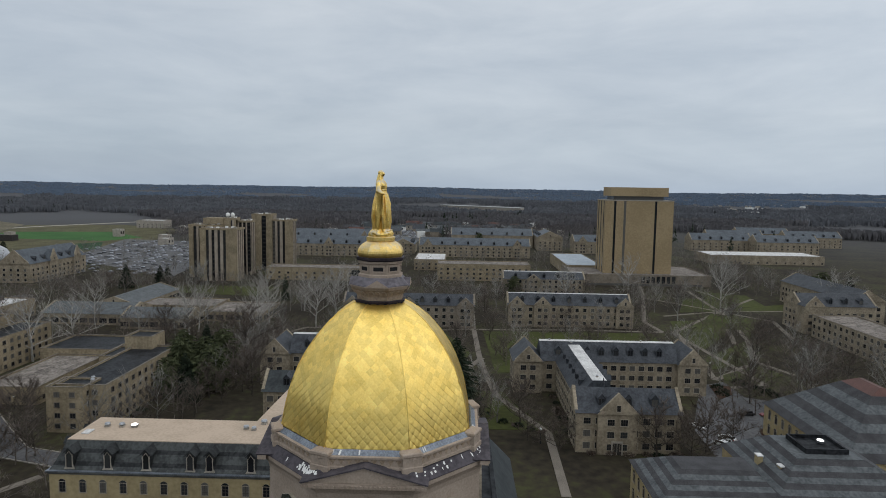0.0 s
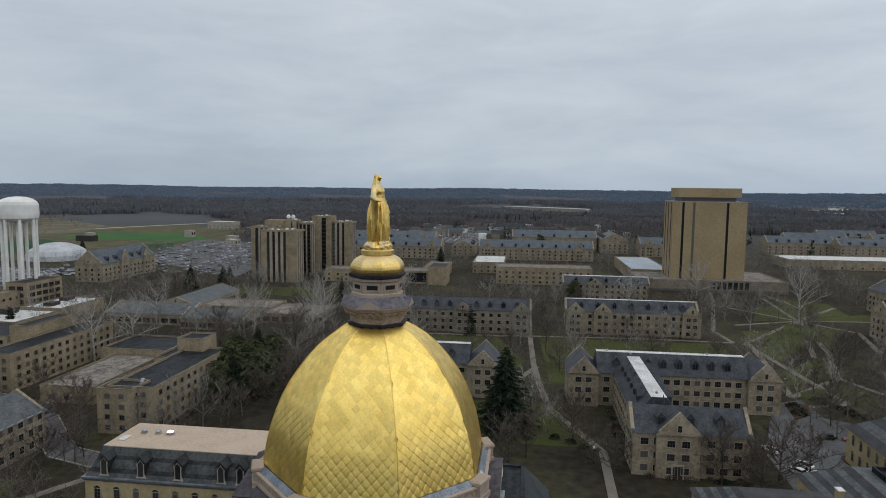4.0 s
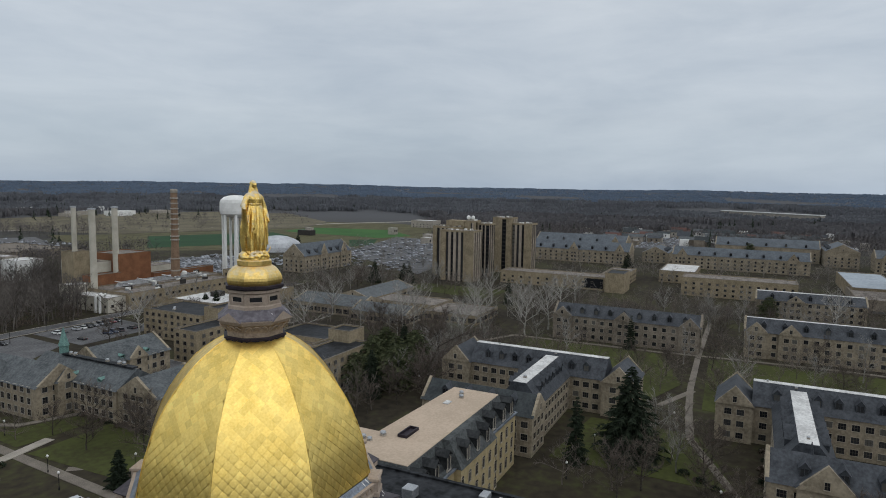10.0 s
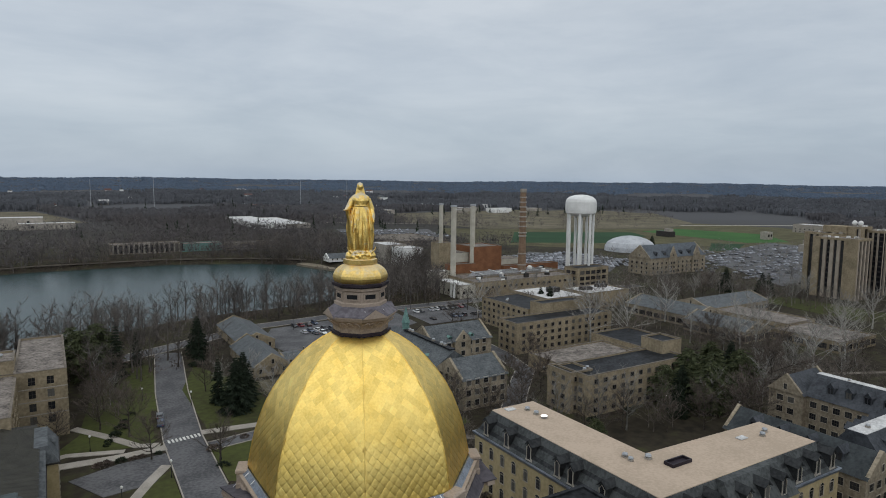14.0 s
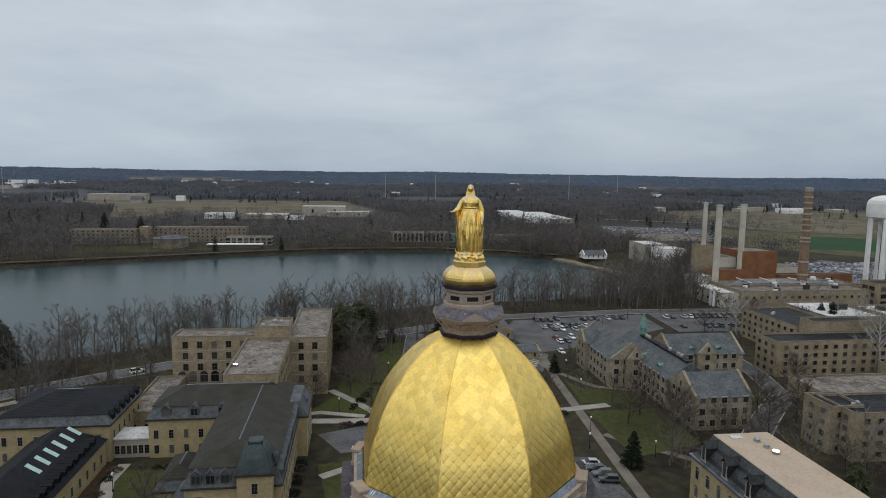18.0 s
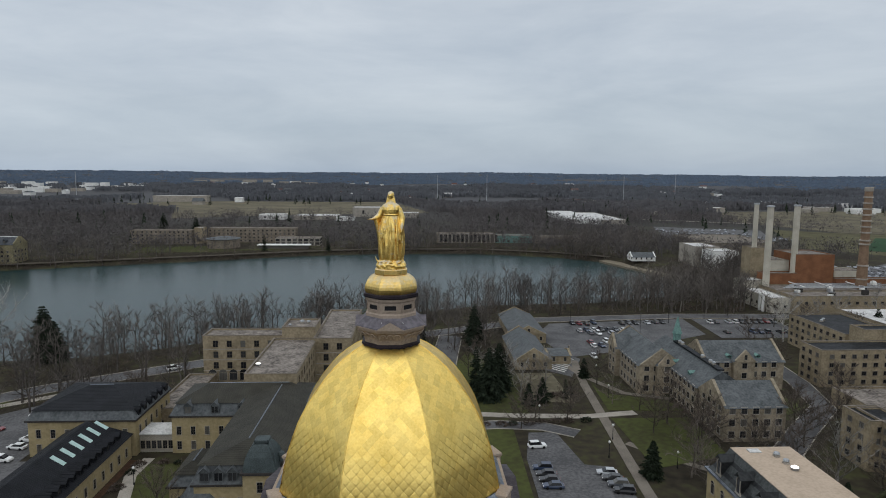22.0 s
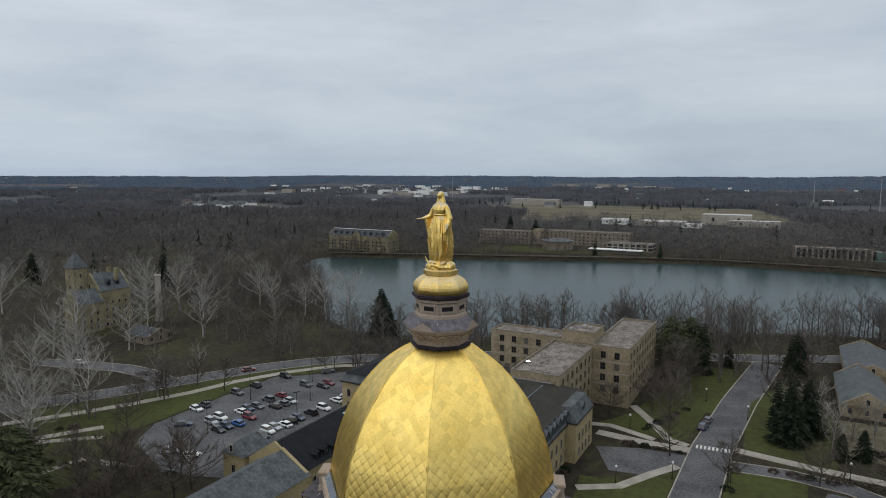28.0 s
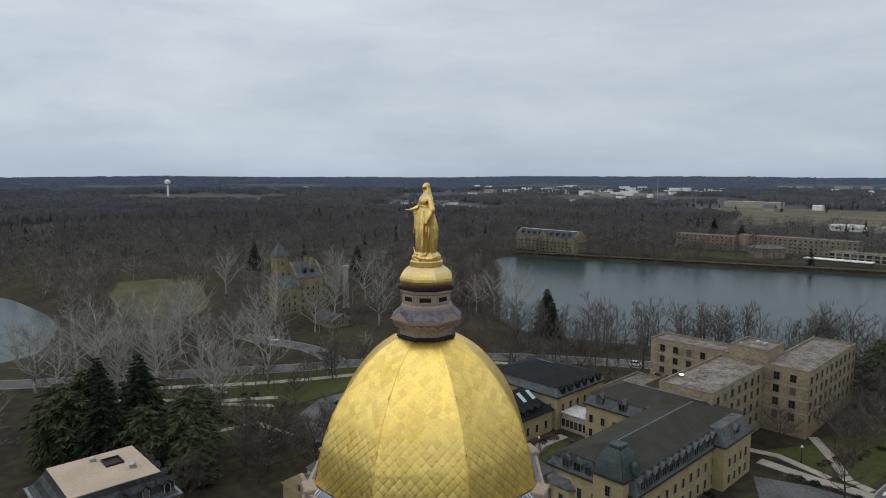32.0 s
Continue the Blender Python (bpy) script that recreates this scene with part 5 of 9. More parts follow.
def mansard(parent, poly_low, poly_top, z0, z1, bands, deckm, wallm, ground=-0.3):
    bm = bmesh.new()
    prism(bm, poly_low, ground, z0)
    part("wall", bm, wallm, parent)
    bm = bmesh.new()
    big = [(x + (0.45 if x > sum(p[0] for p in poly_low) / len(poly_low) else -0.45), y + (0.45 if y > sum(p[1] for p in poly_low) / len(poly_low) else -0.45)) for x, y in poly_low]
    prism(bm, poly_low, z0 - 0.55, z0, 0, big)
    prism(bm, big, z0, z0 + 0.25)
    bmesh.ops.remove_doubles(bm, verts=bm.verts, dist=0.001)
    part("cornice", bm, LEAD, parent, "pale metal eaves gutter")
    bm = bmesh.new()
    n = len(bands)
    def mix(t):
        u = t ** 0.8
        return [(a[0] + (b[0] - a[0]) * u, a[1] + (b[1] - a[1]) * u) for a, b in zip(poly_low, poly_top)]
    mats = []
    for i, m in enumerate(bands):
        if m not in mats:
            mats.append(m)
        prism(bm, mix(i / n), z0 + 0.2 + (z1 - z0 - 0.2) * i / n, z0 + 0.2 + (z1 - z0 - 0.2) * (i + 1) / n, mats.index(m), mix((i + 1) / n))
    bmesh.ops.remove_doubles(bm, verts=bm.verts, dist=0.001)
    part("mansard_roof", bm, mats, parent, "banded grey slate mansard")
    bm = bmesh.new()
    prism(bm, poly_top, z1 + 0.004, z1 + 0.14)
    part("flat_roof", bm, deckm, parent, "flat membrane roof")


eds = thing("mansard_hall", 62, 25, 0, "yellow brick mansard hall with flat beige roof", "hall")
low = [(56.6, 17.2), (106, 17.2), (106, 35), (74, 36), (74, 66.6), (56.6, 66.6)]
top = [(59.8, 20.6), (103.5, 20.6), (103.5, 32), (71, 33.3), (71, 65), (59.8, 65)]
mansard(eds, low, top, 12.4, 17.0, [MANS, MANS_D, MANS, MANS, MANS_D, MANS, MANS], BEIGE_ROOF, BRICK_Y)
bm = bmesh.new()
prism(bm, [(72, 15.8), (90, 15.8), (90, 17.3), (72, 17.3)], -0.3, 12.4)
prism(bm, [(72, 15.8), (90, 15.8), (90, 21), (72, 21)], 12.41, 17.1, 0, [(73.5, 19.2), (88.5, 19.2), (88.5, 21), (73.5, 21)])
part("pavilion", bm, BRICK_Y, eds)
bm = bmesh.new()
prism(bm, [(71.9, 15.6), (90.1, 15.6), (90.1, 19.8), (71.9, 19.8)], 12.44, 17.13, 0, [(73.4, 19.1), (88.6, 19.1), (88.6, 20.5), (73.4, 20.5)])
part("pavilion_roof", bm, MANS, eds)
for zs_ in (1.4, 5.0, 8.6):
    for i in range(13):
        put("window", WIN_ARCH, eds, 56.6, 64.2 - i * 3.7, zs_, -math.pi / 2)
    for i in range(14):
        x = 58.8 + i * 3.45
        put("window", WIN_ARCH, eds, x, 15.8 if 72 < x < 90 else 17.2, zs_, 0)
    for i in range(4):
        put("window", WIN_ARCH, eds, 72 - i * 4.2, 66.6, zs_, math.pi)
for y in (63.0, 56.0, 49.0, 41.0, 37.5, 30.0, 23.0):
    put("dormer", DORM_Y, eds, 56.95, y, 13.0, -math.pi / 2, 1.15, 1.4)
for x in (60.5, 65, 70, 76, 81, 86, 93, 99, 104):
    put("dormer", DORM_Y, eds, x, 16.2 if 72 < x < 90 else 17.5, 13.0, 0, 1.15, 1.4)
for x in (62, 68):
    put("dormer", DORM_Y, eds, x, 66.2, 13.0, math.pi, 1.15, 1.4)
roof_vent(66.2, 61, 17.14, 0.9); roof_vent(66.3, 58.2, 17.14, 0.9); roof_vent(66.5, 34, 17.14, 0.9); roof_vent(69.5, 31.4, 17.14, 1.0); roof_vent(66.2, 32.4, 17.14, 0.8); roof_vent(97, 27.2, 17.14, 0.9); roof_vent(99.3, 28.2, 17.14, 0.9)
lamp_flood(66.4, 55.8, 17.14)
for x, y, w, d in ((63.3, 63.2, 2.2, 1.5), (92.5, 28.6, 2.2, 1.4)):
    bm = bmesh.new(); box(bm, x - w / 2, y - d / 2, 17.14, x + w / 2, y + d / 2, 17.34)
    bmesh.ops.bevel(bm, geom=bm.edges[:], offset=0.05, segments=1, affect="EDGES")
    tagged(part("roof_hatch", bm, WHITE_ROOF), "pale flat hatch on a beige membrane roof", "hatch")
bm = bmesh.new(); sunken(bm, 70.2, 26.6, 75.2, 28.6, 0.25, 17.14, 17.75, 17.3)
tagged(part("roof_lightwell", bm, DARKCOR), "dark glazed light well on a beige roof", "skylight")

# flat-roofed brick dormitories
dorm_a = thing("dormitory", 125, 92, 0, "tan brick dormitory with dark ponding flat roof", "dormitory", "tan brick dormitories")
flat_block(dorm_a, 104.5, 88.8, 113, 98.6, 12.0, BRICK_T, BLACK_ROOF, gap=4.0, sides="wsn", floors=4, step=2.75)
flat_block(dorm_a, 107, 84.2, 149, 97.5, 11.95, BRICK_T, BLACK_ROOF, gap=3.6, floors=4, step=2.75)
flat_block(dorm_a, 145, 90.5, 154, 99.2, 15.6, BRICK_T, BLACK_ROOF, floors=0)
dorm_b = thing("dormitory", 150, 132, 0, "tan brick dormitory with dark flat roof and stair tower", "dormitory", "tan brick dormitories")
flat_block(dorm_b, 130, 145.6, 180, 157, 12.0, BRICK_T, BLACK_ROOF, gap=3.6, floors=4, step=2.75)
flat_block(dorm_b, 152, 157.2, 175, 164.8, 15.6, BRICK_T, BLACK_ROOF, floors=0)
flat_block(dorm_b, 151, 165, 172, 198.4, 12.0, BRICK_T, BLACK_ROOF, gap=3.6, floors=4, step=2.75)
dorm_c = thing("dining_annex", 145, 122, 0, "low tan brick annex with a flat grey roof", "annex")
flat_block(dorm_c, 124, 114, 160, 131, 5.2, BRICK_T, GRAVEL_ROOF, floors=1, gap=5)
flat_block(dorm_c, 160.2, 112, 181, 137, 7.0, BRICK_T, BLACK_ROOF, floors=1, gap=5)
flat_block(dorm_c, 152, 99.4, 166, 111.8, 7.0, BRICK_T, BLACK_ROOF, floors=1, gap=5)
roof_vent(111, 90, 11.6, 0.9); roof_vent(113, 91, 11.6, 0.9); roof_vent(156, 186, 11.55, 1.0); roof_vent(158, 188, 11.55, 1.0)

WIN_PAIR = window_mesh("window", 1.5, 1.7, CONC, 2, 2)
# slate-roofed stone hall with a copper spire
sl = thing("slate_hall", 90, 130, 0, "grey brick hall with slate roofs and copper dormers", "hall")
DORM_C = dormer_mesh(1.5, 0.9, 1.6, TEAL, TEAL, 0.45)
block(sl, 79.0, 120.8, 92.5, 160, 8.8, 13.5, "y", BRICK, SLATE_L, gables=False, win=WIN_PAIR, gap=2.9, dorm=DORM_C, dn=3)
block(sl, 79.6, 105.8, 95.2, 120.8, 8.8, 13.5, "x", BRICK, SLATE_L, win=WIN_PAIR, gap=3.0)
block(sl, 70.0, 141, 84, 171, 8.8, 13.8, "y", BRICK, SLATE_L, win=WIN_PAIR, gap=3.0)
block(sl, 68.6, 158.5, 77, 166.5, 9.2, 13.4, "x", BRICK, SLATE_L, sides="w", hip1=3.5, win=WIN_PAIR, roofname="gable_roof")
block(sl, 92.5, 144, 117, 160, 8.8, 13.8, "x", BRICK, SLATE_L, win=WIN_PAIR, gap=3.0, dorm=DORM_C, dn=2)
block(sl, 100.5, 142.6, 107, 152, 9.4, 12.8, "y", BRICK, SLATE_L, sides="s", hip1=2.5, win=WIN_PAIR, roofname="gable_roof")
block(sl, 75.2, 139.4, 81, 150, 9.2, 12.6, "y", BRICK, SLATE_L, sides="s", hip1=2.5, win=WIN_PAIR, roofname="gable_roof")
bm = bmesh.new()
lathe(bm, [(1.3, 13.2), (1.3, 15.6), (1.6, 15.7), (1.1, 17.2), (0.1, 21.2)], 8, 0, 0, 86.8, 153.8)
part("spire", bm, TEAL, sl, "green patinated copper spire")
bm = bmesh.new(); box(bm, 84.9, 121.5, 13.4, 86.7, 152, 13.85); part("ridge_duct", bm, BLACK_ROOF, sl)
for y in (149, 147, 133, 128, 126):
    roof_vent(85.8, y, 13.85, 0.9)

# modern hall with gravel roofs
mh = thing("modern_hall", -40, 135, 0, "tan brick modern hall with weathered flat roofs", "hall")
flat_block(mh, -62, 147.5, -38, 156.5, 17.2, BRICK_T, GRAVEL_ROOF, win=WIN_MOD, gap=4.1, floors=3, first=7.0, step=3.35)
flat_block(mh, -40.5, 112, -27.5, 146.5, 16.6, BRICK_T, GRAVEL_ROOF, win=WIN_MOD, gap=4.0, floors=4, sides="we", first=3.1, step=3.35)
flat_block(mh, -28, 143, -16.8, 183, 17.4, BRICK_T, GRAVEL_ROOF, win=WIN_MOD, gap=4.0, floors=4, sides="wens", first=3.9, step=3.35)
flat_block(mh, -38, 146.5, -28, 158, 20.0, BRICK_T, GRAVEL_ROOF, floors=0)
ARCHW = window_mesh("window", 2.3, 2.2, FRAME_W, 2, 1, True)
wall_windows(mh, ARCHW, -62, 147.46, -38, 147.46, (3.4,), 3.1)
flat_block(mh, -66, 118, -58, 147, 5.6, BRICK_T, GRAVEL_ROOF, floors=1, first=1.2)
lamp_flood(-39.0, 120.5, 16.2)
roof_vent(-33, 153, 19.6, 1.2); roof_vent(-31, 153, 19.6, 1.0); roof_vent(-36, 149, 19.6, 0.9)
for z in (6.2, 9.6, 12.9):
    bm = bmesh.new()
    for a in ((-62.06, 147.44, -37.9, 147.6), (-40.56, 111.94, -27.44, 112.1), (-28.06, 142.94, -16.74, 143.1)):
        box(bm, a[0], a[1], z, a[2], a[3], z + 0.25)
    tagged(part("stone_band", bm, CONC, mh), kind="stuff")

# west complex
wm = thing("mansard_wing", -40, 90, 0, "yellow brick wing with brown metal roof and slate mansard", "building")
def wing(parent, x0, y0, x1, y1, eave, brk, ridge, axis, lowm, topm, inset=2.2, dormer=None, sides="wens", dgap=3.2, wins=WIN_TALL, gap=3.3, rows=(1.0, 4.6), wallm=BRICK_Y):
    """Walls, a steep slate band and a low metal roof above it."""
    bm = bmesh.new(); box(bm, x0, y0, -0.3, x1, y1, eave); part("wall", bm, wallm, parent)
    bm = bmesh.new(); frustum(bm, x0 - 0.5, y0 - 0.5, x1 + 0.5, y1 + 0.5, eave - 0.25, x0 - 0.5, y0 - 0.5, x1 + 0.5, y1 + 0.5, eave + 0.12); part("cornice", bm, FRAME_D, parent)
    bm = bmesh.new(); frustum(bm, x0 - 0.35, y0 - 0.35, x1 + 0.35, y1 + 0.35, eave + 0.12, x0 + inset * 0.45, y0 + inset * 0.45, x1 - inset * 0.45, y1 - inset * 0.45, brk); part("slate_band", bm, lowm, parent)
    bm = bmesh.new()
    w = min(x1 - x0, y1 - y0) / 2 - inset * 0.45
    roof_gable(bm, x0 + inset * 0.3, y0 + inset * 0.3, x1 - inset * 0.3, y1 - inset * 0.3, brk + 0.004, ridge, axis, 0.4, 0.1, w * 0.9, w * 0.9)
    top_ = part("roof", bm, topm, parent)
    bm = bmesh.new()
    q = inset * 0.3 + w * 0.9
    if axis == "y":
        tube(bm, ((x0 + x1) / 2, y0 + q, ridge + 0.03), ((x0 + x1) / 2, y1 - q, ridge + 0.03), 0.14, 0.14, 6)
    else:
        tube(bm, (x0 + q, (y0 + y1) / 2, ridge + 0.03), (x1 - q, (y0 + y1) / 2, ridge + 0.03), 0.14, 0.14, 6)
    part("ridge_cap", bm, LEAD, parent)
    L = (y1 - y0) if axis == "y" else (x1 - x0)
    W = {"s": (x0, y0, x1, y0), "e": (x1, y0, x1, y1), "n": (x1, y1, x0, y1), "w": (x0, y1, x0, y0)}
    for k in sides:
        wall_windows(parent, wins, *W[k], rows, gap)
        if dormer:
            xa, ya, xb, yb = W[k]
            ln = math.hypot(xb - xa, yb - ya)
            dx, dy = {"s": (0, -0.22), "n": (0, 0.22), "w": (-0.22, 0), "e": (0.22, 0)}[k]
            dormers(parent, dormer, xa + dx, ya + dy, xb + dx, yb + dy, eave + 0.5, max(1, int(ln / dgap)), 0.8)
    return top_


wing(wm, -55.5, 103.6, -22.5, 119.2, 9.2, 12.0, 14.6, "x", SLATE_L, METAL_BX, dormer=DORM_S, sides="wsn", dgap=6.0)
wing(wm, -39, 69.5, -22, 116, 9.2, 12.6, 14.9, "y", SLATE_L, METAL_B, dormer=DORM_S, sides="es", dgap=2.6)
bm = bmesh.new(); box(bm, -22.1, 101, -0.3, -19.6, 115, 9.4); part("bay", bm, BRICK_Y, wm)
bm = bmesh.new(); box(bm, -22.05, 100.7, 9.41, -19.2, 115.3, 9.75); part("bay_cornice", bm, FRAME_D, wm)
bm = bmesh.new(); frustum(bm, -25, 100.9, -19.4, 115.1, 9.76, -25, 102.2, -21.2, 113.8, 12.9); part("bay_roof", bm, SLATE_L, wm)
wall_windows(wm, WIN_TALL, -19.6, 101, -19.6, 115, (1.0, 4.6), 2.8)
put("dormer", DORM_S, wm, -19.9, 108, 10.0, math.pi / 2)
# corner tower with a domed metal roof
bm = bmesh.new(); box(bm, -29.4, 67.3, -0.3, -23.2, 73.5, 12.0); part("tower_wall", bm, BRICK_Y, wm)
bm = bmesh.new(); box(bm, -29.8, 66.9, 12.0, -22.8, 73.9, 12.45); part("tower_cornice", bm, FRAME_D, wm)
bm = bmesh.new()
lathe(bm, [(4.5, 12.45), (4.45, 12.8), (4.2, 13.8), (3.75, 15.1), (3.1, 16.1), (2.3, 16.9), (1.75, 17.2), (1.9, 17.3), (1.9, 17.65), (1.5, 17.75)], 4, math.pi / 4, 0, -26.3, 70.4)
bmesh.ops.bevel(bm, geom=[e for e in bm.edges if abs(e.verts[0].co.z - e.verts[1].co.z) > 0.2], offset=0.3, segments=2, affect="EDGES")
part("tower_roof", bm, CUPOLA, wm, "grey-green domed metal roof")
for x, y, r in ((-26.3, 67.3, 0), (-23.2, 70.4, math.pi / 2), (-29.4, 70.4, -math.pi / 2)):
    put("window", WIN_TALL, wm, x, y, 8.6, r); put("window", WIN_TALL, wm, x, y, 4.6, r)
bm = bmesh.new(); lathe(bm, [(0.7, 13.4), (0.7, 14.6), (0.5, 15.0), (0.1, 15.2)], 8, 0, 0, -22.9, 70.4); part("oculus", bm, [CUPOLA], wm, "round-headed metal dormer")
# low octagonal bay west of the tower
bm = bmesh.new(); lathe(bm, [(4.6, -0.3), (4.6, 5.6)], 8, OCT, 0, -37.5, 73); part("bay_wall", bm, BRICK_Y, wm)
bm = bmesh.new(); lathe(bm, [(5.0, 5.6), (5.0, 5.9), (2.9, 8.6), (1.0, 8.8)], 8, OCT, 0, -37.5, 73); part("bay_roof", bm, SLATE_L, wm)
for i in range(8):
    a = math.pi / 4 * i
    put("window", WIN_TALL, wm, -37.5 + 4.25 * math.cos(a), 73 + 4.25 * math.sin(a), 2.4, a + math.pi / 2)
wing(wm, -46, 76, -38.5, 88, 5.6, 7.6, 9.4, "y", SLATE_L, METAL_B, sides="wsn", rows=(1.6,))

wh = thing("hip_roof_house", -75, 112, 0, "yellow brick house with dark hipped metal roof", "house")
wing(wh, -88, 102.5, -63.5, 124, 8.8, 11.0, 13.8, "x", SLATE_L, METAL_D, dormer=DORM_D, sides="e", dgap=3.2)
for s_ in ((-63.5, 124, -88, 124), (-88, 124, -88, 102.5), (-88, 102.5, -63.5, 102.5)):
    wall_windows(wh, WIN_TALL, *s_, (1.0, 4.6), 3.3)
bm = bmesh.new(); box(bm, -63.4, 104.4, -0.3, -55.6, 110.5, 4.4); part("link_wall", bm, CONC, wh)
bm = bmesh.new(); box(bm, -63.4, 104.0, 4.4, -55.7, 110.9, 4.75); part("link_roof", bm, WHITE_ROOF, wh)
wall_windows(wh, WIN_TALL, -63.4, 104.4, -55.6, 104.4, (0.9,), 1.3, 0.6)

ww = thing("long_wing", -72, 75, 0, "long yellow brick wing with dark metal roof", "building")
bm = bmesh.new(); box(bm, -79.5, 58.6, -0.3, -64.2, 101.5, 5.6); part("wall", bm, BRICK_Y, ww)
bm = bmesh.new(); roof_gable(bm, -79.7, 58.1, -64.0, 58.58, 5.6, 10.75, "y", 0.3, 0.0); box(bm, -79.5, 58.12, -0.3, -64.2, 58.56, 5.59); part("gable_wall", bm, BRICK_Y, ww)
bm = bmesh.new(); roof_gable(bm, -79.5, 59.12, -64.2, 101.5, 5.62, 10.6, "y", 0.3, 0.5, 0.0, 4.5); lr = part("roof", bm, METAL_D, ww)
wall_windows(ww, WIN_TALL, -64.2, 59, -64.2, 101.5, (1.4,), 3.7)
wall_windows(ww, WIN_TALL, -79.5, 101.5, -79.5, 67, (1.4,), 3.7)
dormers(ww, DORM_D, -64.7, 59.5, -64.7, 101.5, 6.2, 13)
for i in range(6):
    y = 80 + i * 3.6
    bm = bmesh.new()
    x0, x1 = -70.6, -68.0
    f = lambda x: 10.6 - (x + 71.85) * (4.98 / 7.8)
    A = [bm.verts.new((x, yy, f(x) + dz)) for dz in (0.0, 0.22) for x, yy in ((x0, y), (x1, y), (x1, y + 1.25), (x0, y + 1.25))]
    for q in ((3, 2, 1, 0), (4, 5, 6, 7), (0, 1, 5, 4), (1, 2, 6, 5), (2, 3, 7, 6), (3, 0, 4, 7)):
        bm.faces.new([A[v] for v in q])
    part("skylight", bm, SKYL, lr, "pale green tinted roof light")
# cross wing at the south end
block(ww, -76, 30, -62, 57.4, 6.0, 9.9, "y", BRICK_Y, SLATE_L, win=WIN_TALL, gap=3.4, floors=1, sides="wes", zs=[1.4])
block(ww, -86, 57, -79.72, 66, 6.0, 8.7, "y", BRICK_Y, SLATE_L, win=WIN_TALL, gap=3.0, floors=1, hip0=3.2, hip1=3.2, sides="ws", zs=[1.6])

bw = thing("mansard_house", -80, 5, 0, "pale brick mansard house with beige flat roof", "house")
mansard(bw, [(-97, -9), (-76.8, -9), (-76.8, 10.3), (-97, 10.3)], [(-94, -6.4), (-79, -6.4), (-79, 8), (-94, 8)], 10.4, 14.4, [MANS, MANS_D, MANS, MANS_D], BEIGE_ROOF, BRICK_Y)
for i in range(5):
    put("window", WIN_ARCH, bw, -93 + i * 3.6, 10.3, 5.5, math.pi); put("dormer", DORM_Y, bw, -93 + i * 3.6, 9.8, 10.9, math.pi)
    put("window", WIN_ARCH, bw, -76.8, -6 + i * 3.6, 5.5, math.pi / 2); put("dormer", DORM_Y, bw, -77.3, -6 + i * 3.6, 10.9, math.pi / 2)
bm = bmesh.new(); sunken(bm, -90.5, 1.5, -87, 4.5, 0.2, 14.54, 14.9, 14.6); tagged(part("roof_lightwell", bm, DARKCOR), "dark glazed light well on a beige roof", "skylight")
roof_vent(-84, 5, 14.54, 1.0); roof_vent(-91.5, 0.5, 14.54, 0.9)

# striped-slate hall to the south-east
wa = thing("striped_slate_hall", 75, -75, 0, "hall with banded slate hipped roofs and yellow walls", "hall")
def striped(parent, x0, y0, x1, y1, z0, z1, X0, Y0, X1, Y1, n=7):
    bm = bmesh.new()
    for i in range(n):
        u, v = i / n, (i + 1) / n
        L = lambda a, b, t: a + (b - a) * t
        frustum(bm, L(x0, X0, u), L(y0, Y0, u), L(x1, X1, u), L(y1, Y1, u), L(z0, z1, u), L(x0, X0, v), L(y0, Y0, v), L(x1, X1, v), L(y1, Y1, v), L(z0, z1, v), i % 2)
    bmesh.ops.remove_doubles(bm, verts=bm.verts, dist=0.001)
    part("roof", bm, [SLATE_P, SLATE_L], parent, "slate roof in dark and pale bands")
for (x0, y0, x1, y1, e, r, X0, Y0, X1, Y1) in ((57, -66, 77, -42.5, 8.6, 12.4, 64.5, -63, 70.5, -49), (58, -92, 84, -64, 9.6, 14.2, 66, -84, 78, -71), (78, -120, 116, -88, 8.5, 18.5, 92, -108, 104, -101)):
    bm = bmesh.new(); box(bm, x0 + 0.5, y0 + 0.5, -0.3, x1 - 0.5, y1 - 0.5, e); part("wall", bm, BRICK_Y, wa)
    striped(wa, x0, y0, x1, y1, e + 0.004, r, X0, Y0, X1, Y1)
    wall_windows(wa, WIN_ARCH, x0 + 0.5, y1 - 0.5, x0 + 0.5, y0 + 0.5, (1.5, 5.2), 3.4)
    wall_windows(wa, WIN_ARCH, x1 - 0.5, y1 - 0.5, x0 + 0.5, y1 - 0.5, (1.5, 5.2), 3.4)
bm = bmesh.new(); box(bm, 66.2, -83.8, 14.2, 77.8, -71.2, 14.3); part("roof_deck", bm, SLATE_L, wa)
bm = bmesh.new(); sunken(bm, 68.4, -82.2, 76.2, -74.0, 0.4, 14.3, 15.3, 14.6); part("roof_well", bm, BLACK_ROOF, wa, "dark louvred roof well")
bm = bmesh.new(); prism(bm, [(92, -108), (104, -108), (104, -101), (92, -101)], 18.51, 19.9, 0, [(94, -105), (102, -105), (102, -104), (94, -104)]); part("cap_roof", bm, METAL_R, wa, "red-brown metal cap roof")
lamp_flood(73.5, -79.5, 14.62)
for x, y in ((71.3, -66.5), (66.5, -68.5)):
    bm = bmesh.new(); box(bm, x - 0.7, y - 0.5, 9.5, x + 0.7, y + 0.5, 12.6); ch = part("chimney", bm, BRICK_Y, wa)
    bm = bmesh.new(); box(bm, x - 0.8, y - 0.6, 12.61, x + 0.8, y + 0.6, 12.8); part("chimney_cap", bm, WHITE_ROOF, ch)
